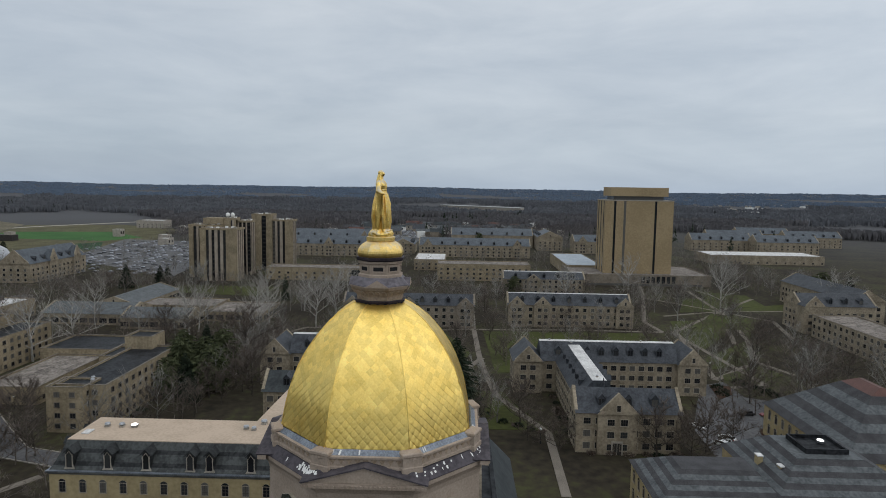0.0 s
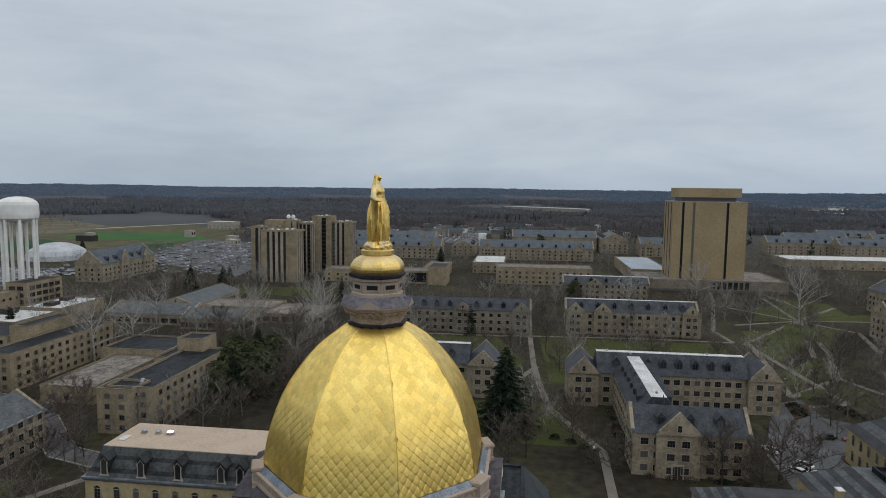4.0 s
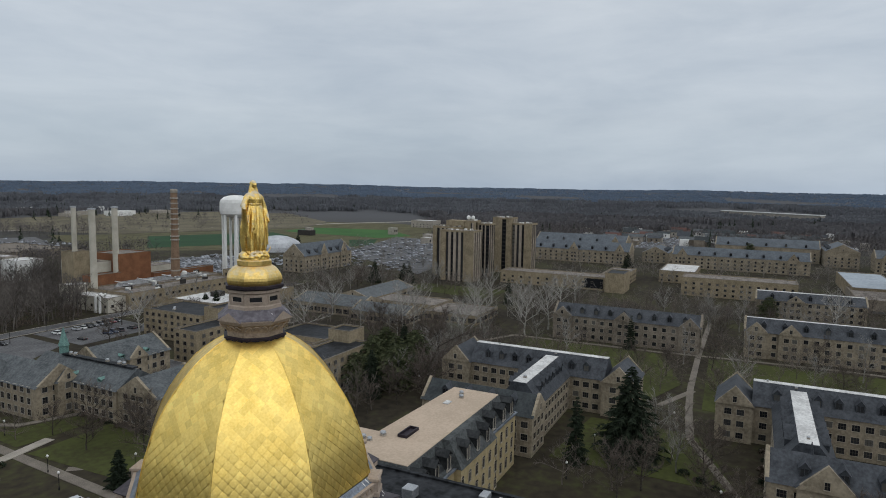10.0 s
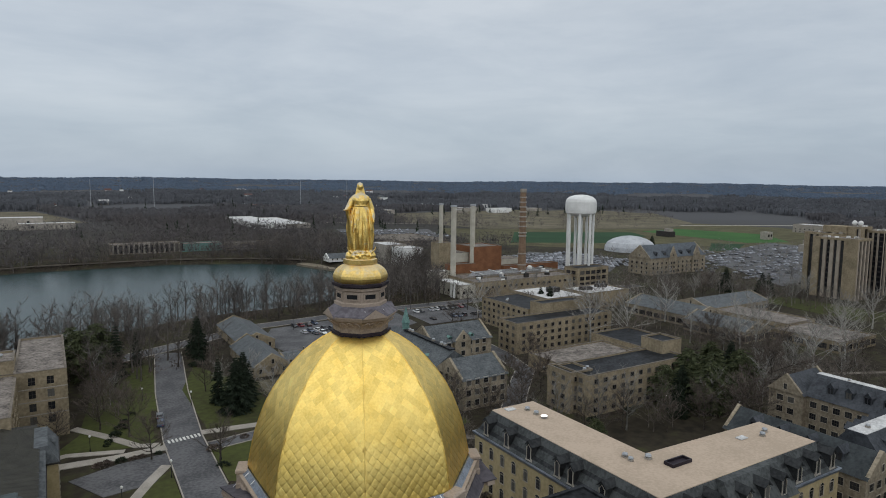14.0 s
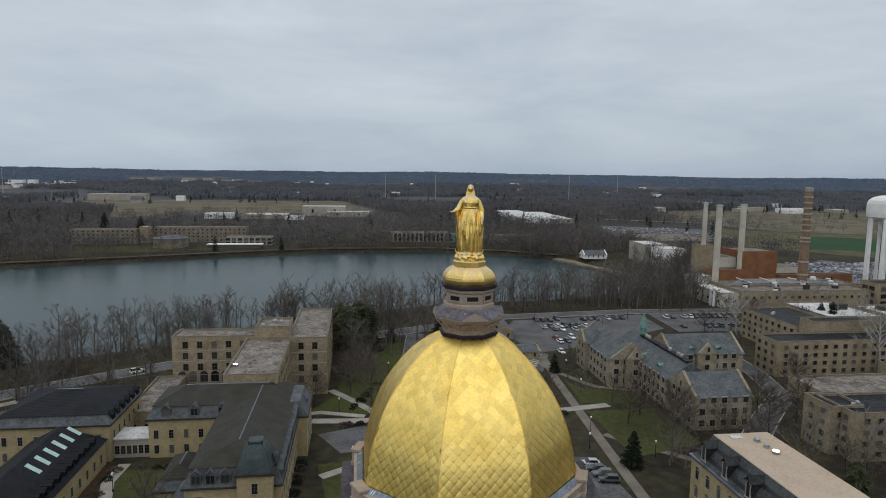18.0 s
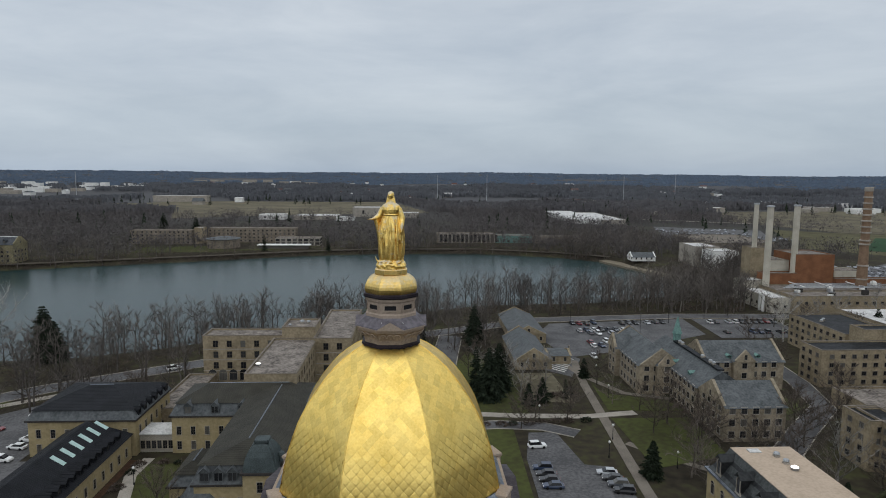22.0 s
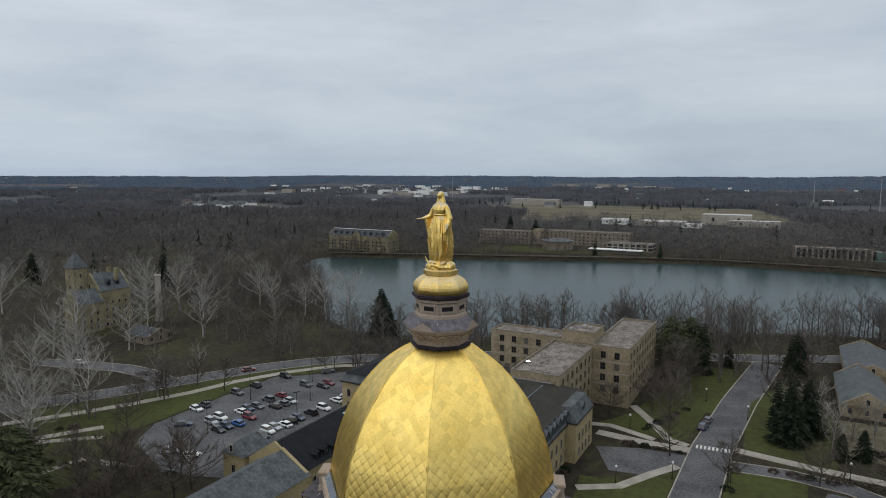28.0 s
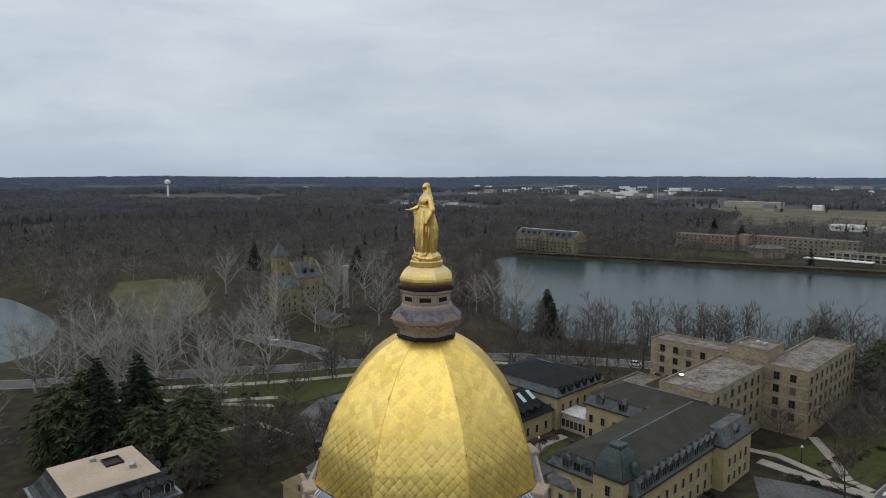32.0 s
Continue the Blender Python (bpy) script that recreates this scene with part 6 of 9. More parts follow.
# ---- farther buildings ----
def gothic(x0, y0, x1, y1, eave, ridge, axis, wallm=BRICK, roofm=SLATE, label="brick hall with slate roof among bare trees", dn=5, deck=0.0, gap=3.6, cross=(), floors=3, win=WIN_FAR):
    h = thing("campus_hall", (x0 + x1) / 2, (y0 + y1) / 2, 0, label, "hall")
    block(h, x0, y0, x1, y1, eave, ridge, axis, wallm, roofm, deck=deck, dorm=DORM, dn=dn, gap=gap, floors=floors, win=win)
    for c in cross:
        if axis == "y":
            block(h, x0 - 1.2, c - 4, x0 + 6, c + 4, eave, ridge - 0.8, "x", wallm, roofm, sides="w", hip1=4, gap=2.8, floors=floors, roofname="gable_roof")
        else:
            block(h, c - 4, y0 - 1.2, c + 4, y0 + 6, eave, ridge - 0.8, "y", wallm, roofm, sides="s", hip1=4, gap=2.8, floors=floors, roofname="gable_roof")
    return h


h1 = gothic(244, -87, 257, -30, 10.2, 14.8, "y", BRICK, SLATE, "buff brick hall with dormers and white ridge", 7, 1.4, cross=(-34, -46, -84))
h2 = gothic(238, -14, 251, 46, 10.2, 14.6, "y", BRICK_G, SLATE, "grey brick hall with dormers along its quad", 9, cross=(42, 16, -10))
h3 = gothic(334, -83, 351, -34, 9.5, 13.2, "y", BRICK, SLATE, "buff brick hall with white flat ridge", 5, 2.6, cross=(-52,))
fb = thing("flat_roofed_hall", 375, -25, 0, "tan brick flat-roofed classroom hall", "hall")
flat_block(fb, 388, -56, 410, 8, 11.5, BRICK_T, GRAVEL_ROOF, gap=4.5, floors=3, sides="ws")
fb2 = thing("flat_roofed_hall", 370, 85, 0, "long tan brick hall with flat roof", "hall")
flat_block(fb2, 377, 52.2, 396, 124, 8.5, BRICK_T, GRAVEL_ROOF, gap=6, floors=2, sides="ws")
flat_block(fb2, 372, 40, 392, 52, 12.5, BRICK_T, BLACK_ROOF, gap=6, floors=0)
flat_block(fb2, 396.2, 44, 442, 60, 8.2, BRICK_T, GRAVEL_ROOF, gap=5, floors=2, sides="ws")
bm = bmesh.new(); box(bm, 376.9, 54, 1.2, 377.02, 66, 7.4); part("window_wall", bm, GLASS, fb2, "wide dark glazed wall")
wr = thing("white_roofed_hall", 430, -10, 0, "low hall with pale membrane roofs", "hall")
flat_block(wr, 440, 4, 488, 28, 8.4, BRICK_T, WHITE_ROOF, floors=2, gap=5, sides="ws")
MEMBRANE = mat("pale_blue_membrane", (0.36, 0.40, 0.44), (0.24, 0.27, 0.30), 0.7, scale=0.08, fine=0.5, contrast=0.9)
wr2 = thing("white_roofed_hall", 440, -95, 0, "low hall with pale blue membrane roof", "hall")
flat_block(wr2, 418, -113, 505, -86, 8.6, BRICK_T, MEMBRANE, floors=1, gap=6, sides="ws")
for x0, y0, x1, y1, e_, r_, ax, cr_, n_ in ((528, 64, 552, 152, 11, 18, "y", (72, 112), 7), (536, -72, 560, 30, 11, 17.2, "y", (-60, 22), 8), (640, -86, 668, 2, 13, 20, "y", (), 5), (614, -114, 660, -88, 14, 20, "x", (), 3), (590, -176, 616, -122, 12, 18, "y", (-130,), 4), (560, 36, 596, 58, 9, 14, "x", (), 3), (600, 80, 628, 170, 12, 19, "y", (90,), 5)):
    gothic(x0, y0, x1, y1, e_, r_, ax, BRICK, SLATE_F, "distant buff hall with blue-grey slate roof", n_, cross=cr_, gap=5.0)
# long low hall with grey roofs
ll = thing("low_dining_hall", 245, 145, 0, "long low hall with pale grey pitched roofs", "hall")
block(ll, 222, 112, 240, 142, 5, 8.2, "y", BRICK, SLATE_L, win=WIN_WIDE, gap=4.4, floors=1)
block(ll, 228, 142, 252, 182, 5, 8.4, "y", BRICK, SLATE_L, win=WIN_WIDE, gap=4.4, floors=1)
block(ll, 252, 150, 300, 172, 5, 8.4, "x", BRICK, SLATE_L, win=WIN_WIDE, gap=4.4, floors=1)
flat_block(ll, 240.5, 84, 268, 111.8, 4.6, BRICK_T, GRAVEL_ROOF, win=WIN_WIDE, gap=4.6, floors=1)
flat_block(ll, 252.2, 112, 274, 149.8, 5.0, BRICK_T, GRAVEL_ROOF, win=WIN_WIDE, gap=4.6, floors=1)
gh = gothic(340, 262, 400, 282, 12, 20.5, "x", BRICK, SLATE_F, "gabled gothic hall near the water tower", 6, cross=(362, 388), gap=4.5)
# hall at the south-east lawn
os_ = thing("lawn_hall", 275, -195, 0, "buff stone hall with slate roof and gables", "hall")
block(os_, 245, -200, 262, -166, 12, 17, "y", BRICK, SLATE, gap=3.6, floors=3, dorm=DORM, dn=4)
block(os_, 262, -215, 330, -198, 12, 17, "x", BRICK, SLATE, gap=3.6, floors=3)
block(os_, 241, -174, 247, -165, 12.5, 17, "x", BRICK, SLATE, sides="w", hip1=3, roofname="gable_roof")
fl_ = thing("flat_roofed_hall", 205, -175, 0, "buff stone hall with flat grey roof", "hall")
flat_block(fl_, 172, -185, 236, -166, 9.8, BRICK, GRAVEL_ROOF, win=WIN_HALL, gap=4.0, floors=3, sides="wn")
sh = thing("low_white_hall", 560, -290, 0, "long low hall with a white roof", "hall")
flat_block(sh, 520, -330, 560, -230, 8, BRICK, WHITE_ROOF, floors=1, gap=8, sides="w")
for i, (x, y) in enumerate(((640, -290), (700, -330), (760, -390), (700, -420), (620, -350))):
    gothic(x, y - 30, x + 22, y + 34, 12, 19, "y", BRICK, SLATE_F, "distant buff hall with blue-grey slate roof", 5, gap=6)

# library tower
lib = thing("library_tower", 398, -128, 0, "tall windowless ochre stone library tower", "tower")
bm = bmesh.new(); sunken(bm, 388, -152, 414, -106, 0.6, 6.8, 56.8, 56.0); part("shaft", bm, LIBSTONE, lib)
bm = bmesh.new(); box(bm, 387.8, -152.2, 56.82, 414.2, -105.8, 57.4); part("coping", bm, CONC, lib)
bm = bmesh.new(); box(bm, 392, -146, 57.4, 411, -112, 60.0); part("recess", bm, GLASS, lib, "dark glazed recess")
bm = bmesh.new(); box(bm, 389.5, -148.5, 60.0, 412.5, -109.5, 66.0); part("penthouse", bm, LIBSTONE, lib)
for y in (-112.4, -119.1, -140.0):
    bm = bmesh.new(); box(bm, 387.9, y - 0.75, 7.2, 388.05, y + 0.75, 56.7); part("window_slot", bm, GLASS, lib, "tall dark window strip")
for x in (393, 401, 409):
    bm = bmesh.new(); box(bm, x - 0.75, -105.98, 7.2, x + 0.75, -105.85, 56.7); part("window_slot", bm, GLASS, lib, "tall dark window strip")
bm = bmesh.new(); sunken(bm, 378, -176, 430, -84, 0.5, -0.3, 7.6, 7.0); part("podium", bm, BRICK_G, lib)
bm = bmesh.new(); box(bm, 378.5, -175.5, 7.0, 429.5, -84.5, 7.1); part("podium_roof", bm, GRAVEL_ROOF, lib)
bm = bmesh.new(); box(bm, 377.8, -170, 0.2, 377.95, -90, 1.6); part("plinth_glass", bm, GLASS, lib)
for i in range(7):
    bm = bmesh.new(); box(bm, 377.7, -152 + i * 3.4, 2.0, 377.98, -149.8 + i * 3.4, 6.6); part("window_slot", bm, GLASS, lib)

# twin slab towers
FIN = mat("pale_brick_fin", (0.36, 0.305, 0.245), (0.26, 0.218, 0.172), 0.9, scale=0.3)
def pier_face(t_, xa, ya, xb, yb, h, pattern):
    """A face of brick piers (odd widths) and deep dark window strips (even widths), in order along it."""
    L = math.hypot(xb - xa, yb - ya)
    ux, uy = (xb - xa) / L, (yb - ya) / L
    nx, ny = uy, -ux
    k, d = L / sum(abs(v) for v in pattern), 0.0
    at = lambda e, o: (xa + ux * e + nx * o, ya + uy * e + ny * o)
    for v in pattern:
        w = abs(v) * k
        bm = bmesh.new()
        if v > 0:
            prism(bm, [at(d, 0.0), at(d + w, 0.0), at(d + w, 0.9), at(d, 0.9)], 0.0, h - 1.3)
            part("pier", bm, FIN if w < 3 else BRICK_T, t_)
        else:
            prism(bm, [at(d, 0.0), at(d + w, 0.0), at(d + w, 0.06), at(d, 0.06)], 2.5, h - 1.3)
            strip_ = part("window_strip", bm, GLASS, t_, "dark full-height window strip")
            bm = bmesh.new()
            for z in range(3, int(h - 4), 3):
                prism(bm, [at(d, 0.062), at(d + w, 0.062), at(d + w, 0.16), at(d, 0.16)], z + 2.0, z + 2.7)
            tagged(part("spandrel", bm, FRAME_D, strip_), kind="stuff")
        d += w


def pier_wing(t_, x0, y0, x1, y1, h, west, south, north=(6, -2, 2, -2, 6)):
    """A tower wing: dark core, piers on its faces, a brick parapet band and a roof."""
    bm = bmesh.new(); box(bm, x0 + 0.9, y0 + 0.9, -0.3, x1 - 0.9, y1 - 0.9, h - 1.3); part("core", bm, FRAME_D, t_)
    pier_face(t_, x0 + 0.9, y1, x0 + 0.9, y0, h, west)
    pier_face(t_, x0 + 0.9, y0 + 0.9, x1, y0 + 0.9, h, south)
    pier_face(t_, x1, y1 - 0.9, x0 + 0.9, y1 - 0.9, h, north)
    bm = bmesh.new(); sunken(bm, x0 - 0.1, y0 - 0.1, x1 + 0.1, y1 + 0.1, 0.5, h - 1.29, h, h - 0.5); part("parapet", bm, BRICK_T, t_)
    bm = bmesh.new(); box(bm, x0 + 0.4, y0 + 0.4, h - 0.5, x1 - 0.4, y1 - 0.4, h - 0.42); part("roof", bm, GRAVEL_ROOF, t_)
    for q in range(7):
        X, Y = x0 + 1.6 + (x1 - x0 - 3.2) * ((q * 0.37) % 1.0), y0 + 1.4 + (y1 - y0 - 2.8) * ((q * 0.61 + 0.2) % 1.0)
        bm = bmesh.new(); box(bm, X - 0.5 - 0.12 * q, Y - 0.8, h - 0.45, X + 0.5 + 0.12 * q, Y + 0.8, h + 0.35 + 0.2 * (q % 4)); part("roof_unit", bm, WHITE if q % 3 else CONC, t_)


tw1 = thing("slab_tower", 372, 152, 0, "tan brick tower with deep dark window strips", "tower", "twin towers")
pier_wing(tw1, 365, 139.7, 381, 164.5, 35, (4, -2, 1.8, -2, 2, -1.8, 1.8, -2, 7.4), (1.4, -2.2, 1.4, -2.2, 1.4, -2.2, 1.4, -2.4))
pier_wing(tw1, 381.2, 157, 400, 178.6, 36.2, (3.0, -2.2, 1.4, -2.0, 1.4, -2, 4, -2, 3), (3, -2, 2, -2, 3))
pier_wing(tw1, 388, 150, 402, 156.8, 40.5, (5, -1.2, 1), (3, -2, 3))
pier_wing(tw1, 396, 141, 410, 149.8, 38.5, (0.8, -2.0, 0.8, -2.0, 0.8, -2.4), (1, -3, 1, -3, 1, -3))
bm = bmesh.new(); box(bm, 386.5, 157, 36.3, 397, 170.5, 40.4); part("penthouse", bm, BRICK_T, tw1)
for y in (151.8, 155.2):
    bm = bmesh.new(); lathe(bm, [(0.5, 40.1), (0.5, 41.2), (1.3, 41.9), (1.45, 42.8), (1.0, 43.8), (0.1, 44.2)], 10, 0, 0, 392, y); part("antenna_dome", bm, WHITE, tw1, "small white antenna dome")
tw2 = thing("slab_tower", 430, 134, 0, "tan brick tower with a taller blank stair pier", "tower", "twin towers")
pier_wing(tw2, 424, 134.2, 438, 149, 42, (7.4, -3.6, 4), (4, -2, 3, -2, 3))
pier_wing(tw2, 426, 118.6, 440, 134, 38, (-2.1, 1.6, -1.9, 2, -1.9, 5.9), (0.8, -3, 1, -3, 1, -3))
pb = thing("press_box", 620, 475, 0, "dark blue press box beside a playing field", "stand")
bm = bmesh.new(); box(bm, 612, 466, -0.3, 622, 486, 6.5); part("stand", bm, FRAME_D, pb)
bm = bmesh.new(); box(bm, 614, 468, 6.51, 621, 476, 9.5); part("cabin", bm, CONC, pb)
lb = thing("low_brick_hall", 500, 210, 0, "low pale flat-roofed hall by the car parks", "hall")
flat_block(lb, 836, 408, 862, 446, 11, CONC, WHITE_ROOF, floors=2, gap=6, sides="ws")

# water tower
wt = thing("water_tower", 274, 264, 0, "white water tower with domed tank on columns", "water tower")
bm = bmesh.new()
lathe(bm, [(2.0, 42.6), (7.4, 44.0), (9.6, 45.4), (9.9, 47.5), (9.8, 52.5), (9.2, 54.2), (7.2, 55.8), (4.0, 56.8), (1.0, 57.1)], 24, 0, 0, 274, 264)
part("tank", bm, WHITE, wt)
for i in range(7):
    a = 6.283 * i / 7 + 0.3
    bm = bmesh.new(); tube(bm, (274 + 8.2 * math.cos(a), 264 + 8.2 * math.sin(a), 0), (274 + 8.2 * math.cos(a), 264 + 8.2 * math.sin(a), 46), 0.85, 0.85, 8)
    part("column", bm, WHITE, wt)
bm = bmesh.new(); tube(bm, (274, 264, 0), (274, 264, 43), 1.6, 1.6, 10); part("riser", bm, WHITE, wt)
wb = thing("plant_office", 270, 250, 0, "tan brick office block with large dark windows", "building")
flat_block(wb, 256, 246, 282, 258, 12.5, BRICK_T, BLACK_ROOF, win=WIN_WIDE, gap=4.6, floors=3, first=1.4, step=3.6)

# power plant
CREAM = mat("cream_painted_steel", (0.50, 0.465, 0.39), (0.38, 0.35, 0.29), 0.6, scale=0.2)
pp = thing("power_plant", 225, 265, 0, "tan and red brick power plant with flat roofs", "power plant")
flat_block(pp, 184.2, 250, 256, 264.8, 8.6, BRICK_T, GRAVEL_ROOF, gap=4.2, floors=1, first=4.6)
flat_block(pp, 184.2, 265, 262, 282, 8.8, BRICK_T, GRAVEL_ROOF, floors=0)
flat_block(pp, 187.4, 282.2, 205, 290, 14.6, BRICK_O, GRAVEL_ROOF, floors=0)
flat_block(pp, 205.2, 284.6, 226.4, 306, 24.4, BRICK_O, GRAVEL_ROOF, floors=0)
flat_block(pp, 194.6, 290.2, 205, 318, 20.5, CREAM, GRAVEL_ROOF, floors=0)
flat_block(pp, 185, 293, 194.4, 303, 27, BRICK_T, GRAVEL_ROOF, floors=0)
flat_block(pp, 174, 252, 184, 281, 7.4, CREAM, WHITE_ROOF, floors=1, first=2.5, gap=5)
flat_block(pp, 176, 281.2, 187, 292.8, 11, CREAM, WHITE_ROOF, floors=0)
flat_block(pp, 229, 288.2, 246, 302, 15, CREAM, GRAVEL_ROOF, floors=2, gap=5, step=5)
flat_block(pp, 226.6, 282.2, 272, 288, 11.5, BRICK_O, GRAVEL_ROOF, floors=0)
bm = bmesh.new(); box(bm, 194.55, 292, 17.6, 194.61, 317, 19.4); part("louvre_band", bm, FRAME_D, pp, "dark louvre band")
for i in range(34):
    bm = bmesh.new(); x = 187 + (i * 37 % 68); y = 252 + (i * 5 % 28)
    box(bm, x, y, 8.2, x + 1.2 + (i % 3) * 0.9, y + 1.4, 9.1 + (i % 4) * 0.5); part("roof_unit", bm, (GREYMETAL, WHITE, FRAME_D)[i % 3], pp)
for i in range(5):
    y = 265.8 + i * 3.1
    bm = bmesh.new(); tube(bm, (188 + 3 * i, y, 9.9), (252 - 4 * (i % 3), y, 9.9), 0.26, 0.26, 6); part("roof_pipe", bm, GREYMETAL, pp)
for x in (200, 214, 231):
    bm = bmesh.new(); tube(bm, (x, 265.8, 9.9), (x, 281, 10.3), 0.28, 0.28, 6); part("roof_pipe", bm, WHITE, pp)
bm = bmesh.new(); lathe(bm, [(1.6, 8.6), (1.6, 11.2), (1.1, 11.9), (0.2, 12.1)], 12, 0, 0, 241, 274); part("roof_tank", bm, WHITE, pp)
for y in (256, 259):
    bm = bmesh.new(); tube(bm, (172.6, y, 0), (172.6, y, 8.4), 0.7, 0.7, 8); tube(bm, (172.6, y, 8.2), (176, y, 8.8), 0.7, 0.7, 8); part("duct", bm, WHITE, pp, "white elbow duct")
cb = thing("cream_storage_hall", 220, 410, 0, "cream boxy storage hall behind shore trees", "building")
flat_block(cb, 208, 384, 226, 402, 13.5, WHITE, WHITE_ROOF, floors=0)
flat_block(cb, 204, 404, 222, 432, 14.5, CONC, WHITE_ROOF, floors=0)
rw = thing("white_roofed_annex", 215, 210, 0, "low annex with a bright white flat roof", "annex")
flat_block(rw, 190, 196, 216, 228, 7.6, BRICK_T, WHITE_ROOF, floors=1, gap=5)
flat_block(rw, 216.2, 196, 246, 216, 8.4, BRICK_T, WHITE_ROOF, floors=1, gap=5)
for x, y in ((205, 212), (222, 205), (236, 208)):
    bm = bmesh.new(); box(bm, x, y, 7.2, x + 6, y + 4, 9.6); part("roof_unit", bm, FRAME_D, rw)
for i, (x, y, h_, r_) in enumerate(((189.3, 298, 50.2, 1.35), (186.4, 279.0, 49.8, 1.75), (205.2, 286.4, 49.9, 1.7))):
    st_ = thing("smokestack", x, y, 0, "slender pale steel smokestack", "smokestack", "power plant stacks")
    bm = bmesh.new(); tube(bm, (x, y, 0), (x, y, h_), r_, r_ * 0.92, 16); part("shaft", bm, CREAM, st_)
    bm = bmesh.new(); lathe(bm, [(r_, h_ + 0.002), (r_ * 1.15, h_ + 0.1), (r_ * 1.1, h_ + 0.8), (r_ * 0.8, h_ + 0.85)], 16, 0, 0, x, y); part("rim", bm, GREYMETAL, st_)
BRICK_C = mat("weathered_chimney_brick", (0.27, 0.18, 0.12), (0.15, 0.10, 0.068), 0.9, scale=0.5, fine=2.5, contrast=0.9)
bc = thing("brick_chimney", 233, 272, 0, "tall weathered brown brick chimney with banded top", "chimney")
bm = bmesh.new(); lathe(bm, [(3.0, 0), (2.7, 8), (2.1, 30), (1.85, 58.5)], 12, 0, 0, 233, 272); part("shaft", bm, BRICK_C, bc)
bm = bmesh.new(); lathe(bm, [(1.9, 58.4), (2.05, 58.8), (2.05, 60.4), (1.75, 60.6)], 12, 0, 0, 233, 272); part("crown", bm, CONC, bc)
for z in (55, 52, 49, 46, 43, 40, 37, 33, 31, 20, 13):
    bm = bmesh.new(); r_ = 2.0 + (58 - z) * 0.012; lathe(bm, [(r_, z), (r_ + 0.3, z + 0.1), (r_ + 0.3, z + 0.7), (r_, z + 0.8)], 12, 0, 0, 233, 272); part("band", bm, CONC, bc)
FABRIC = mat("stained_white_fabric", (0.50, 0.51, 0.52), (0.30, 0.31, 0.33), 0.7, scale=0.12, fine=0.9, contrast=0.9)
wd = thing("white_air_dome", 455, 385, 0, "low white fabric sports dome", "sports dome")
bm = bmesh.new()
lathe(bm, [(24, 0), (23.5, 4), (21, 8), (16, 11), (9, 13.3), (2, 14.2)], 20, 0, 0, 455, 385)
part("membrane", bm, FABRIC, wd)

# boathouse, lake-side halls
bh = thing("boathouse", 177, 440, -2, "white boathouse with grey roof by the lake", "boathouse")
block(bh, 169, 434, 187, 446, 2.6, 6.0, "x", WHITE, SLATE_L, win=WIN_SMALL, gap=4, floors=1)
gr = thing("grey_roofed_house", 42, 185, 0, "tan house with pale grey pitched metal roofs", "house")
block(gr, 36.5, 166, 49, 198, 3.4, 7.2, "y", BRICK_T, SLATE_L, win=WIN_SMALL, gap=4, floors=1)
block(gr, 49, 172, 57, 182, 3.0, 3.9, "x", BRICK_T, SLATE_L, win=WIN_SMALL, gap=4, floors=1)
block(gr, 40, 200, 54, 236, 3.6, 6.6, "y", BRICK_T, SLATE_L, win=WIN_SMALL, gap=5, floors=1)
ch_ = gothic(-345, 420, -282, 438, 13, 18, "x", BRICK_M, SLATE, "yellow brick lakeside hall with dormers", 9, 2.5, cross=(-314,), gap=4)
nl = thing("lakeside_dormitory", -150, 560, 0, "long tan lakeside dormitory behind bare trees", "dormitory")
flat_block(nl, -252, 540, -198, 554, 12.5, BRICK_G, GRAVEL_ROOF, gap=4, floors=4, sides="sew")
flat_block(nl, -197, 546, -189, 556, 14.5, BRICK_T, WHITE_ROOF, floors=0)
flat_block(nl, -188, 556, -108, 571, 13.2, BRICK_G, GRAVEL_ROOF, gap=4, floors=4, sides="sew")
flat_block(nl, -121, 530, -82, 545, 7, CONC, GRAVEL_ROOF, win=WIN_WIDE, gap=5, floors=2, sides="sew", step=3.0)
bm = bmesh.new(); box(bm, -132, 507, 2.8, -87, 517, 3.3); part("canopy", bm, WHITE, nl, "white flat canopy slab")
bm = bmesh.new(); box(bm, -131, 508, -0.3, -88, 516, 2.79); part("glazed_lobby", bm, GLASS, nl, "dark glazed lobby")
cp_ = thing("lakeside_chapel", -163, 516, 0, "round grey lakeside chapel with low roof", "chapel")
bm = bmesh.new(); lathe(bm, [(14, -0.3), (14, 7.4), (13.6, 7.5)], 14, 0, 0, -163, 518); part("wall", bm, BRICK_G, cp_)
bm = bmesh.new(); lathe(bm, [(14.6, 7.5), (14.6, 7.9), (4, 9.6), (0.2, 9.9)], 14, 0, 0, -163, 518); part("roof", bm, SLATE_L, cp_)
lb2 = thing("lakeside_hall", 60, 560, 0, "low dark hall among lakeside trees", "hall")
flat_block(lb2, 24, 556, 79, 572, 8.6, BRICK_G, GRAVEL_ROOF, floors=0)
for i in range(14):
    bm = bmesh.new(); x = 25.5 + i * 4.0; box(bm, x, 555.2, -0.3, x + 1.3, 556, 8.2); part("pillar", bm, CONC, lb2)
    bm = bmesh.new(); box(bm, x + 1.5, 555.85, 1.0, x + 3.7, 555.99, 7.6); part("window", bm, GLASS, lb2)
flat_block(lb2, 80, 556, 114, 572, 7, TEAL, GRAVEL_ROOF, floors=1, gap=5, sides="s")
flat_block(lb2, 116, 552, 166, 566, 6.6, BRICK_G, GRAVEL_ROOF, floors=1, gap=4, sides="s")
vr = thing("storage_hall", 290, 540, 0, "broad low hall with a pale grey roof", "hall")
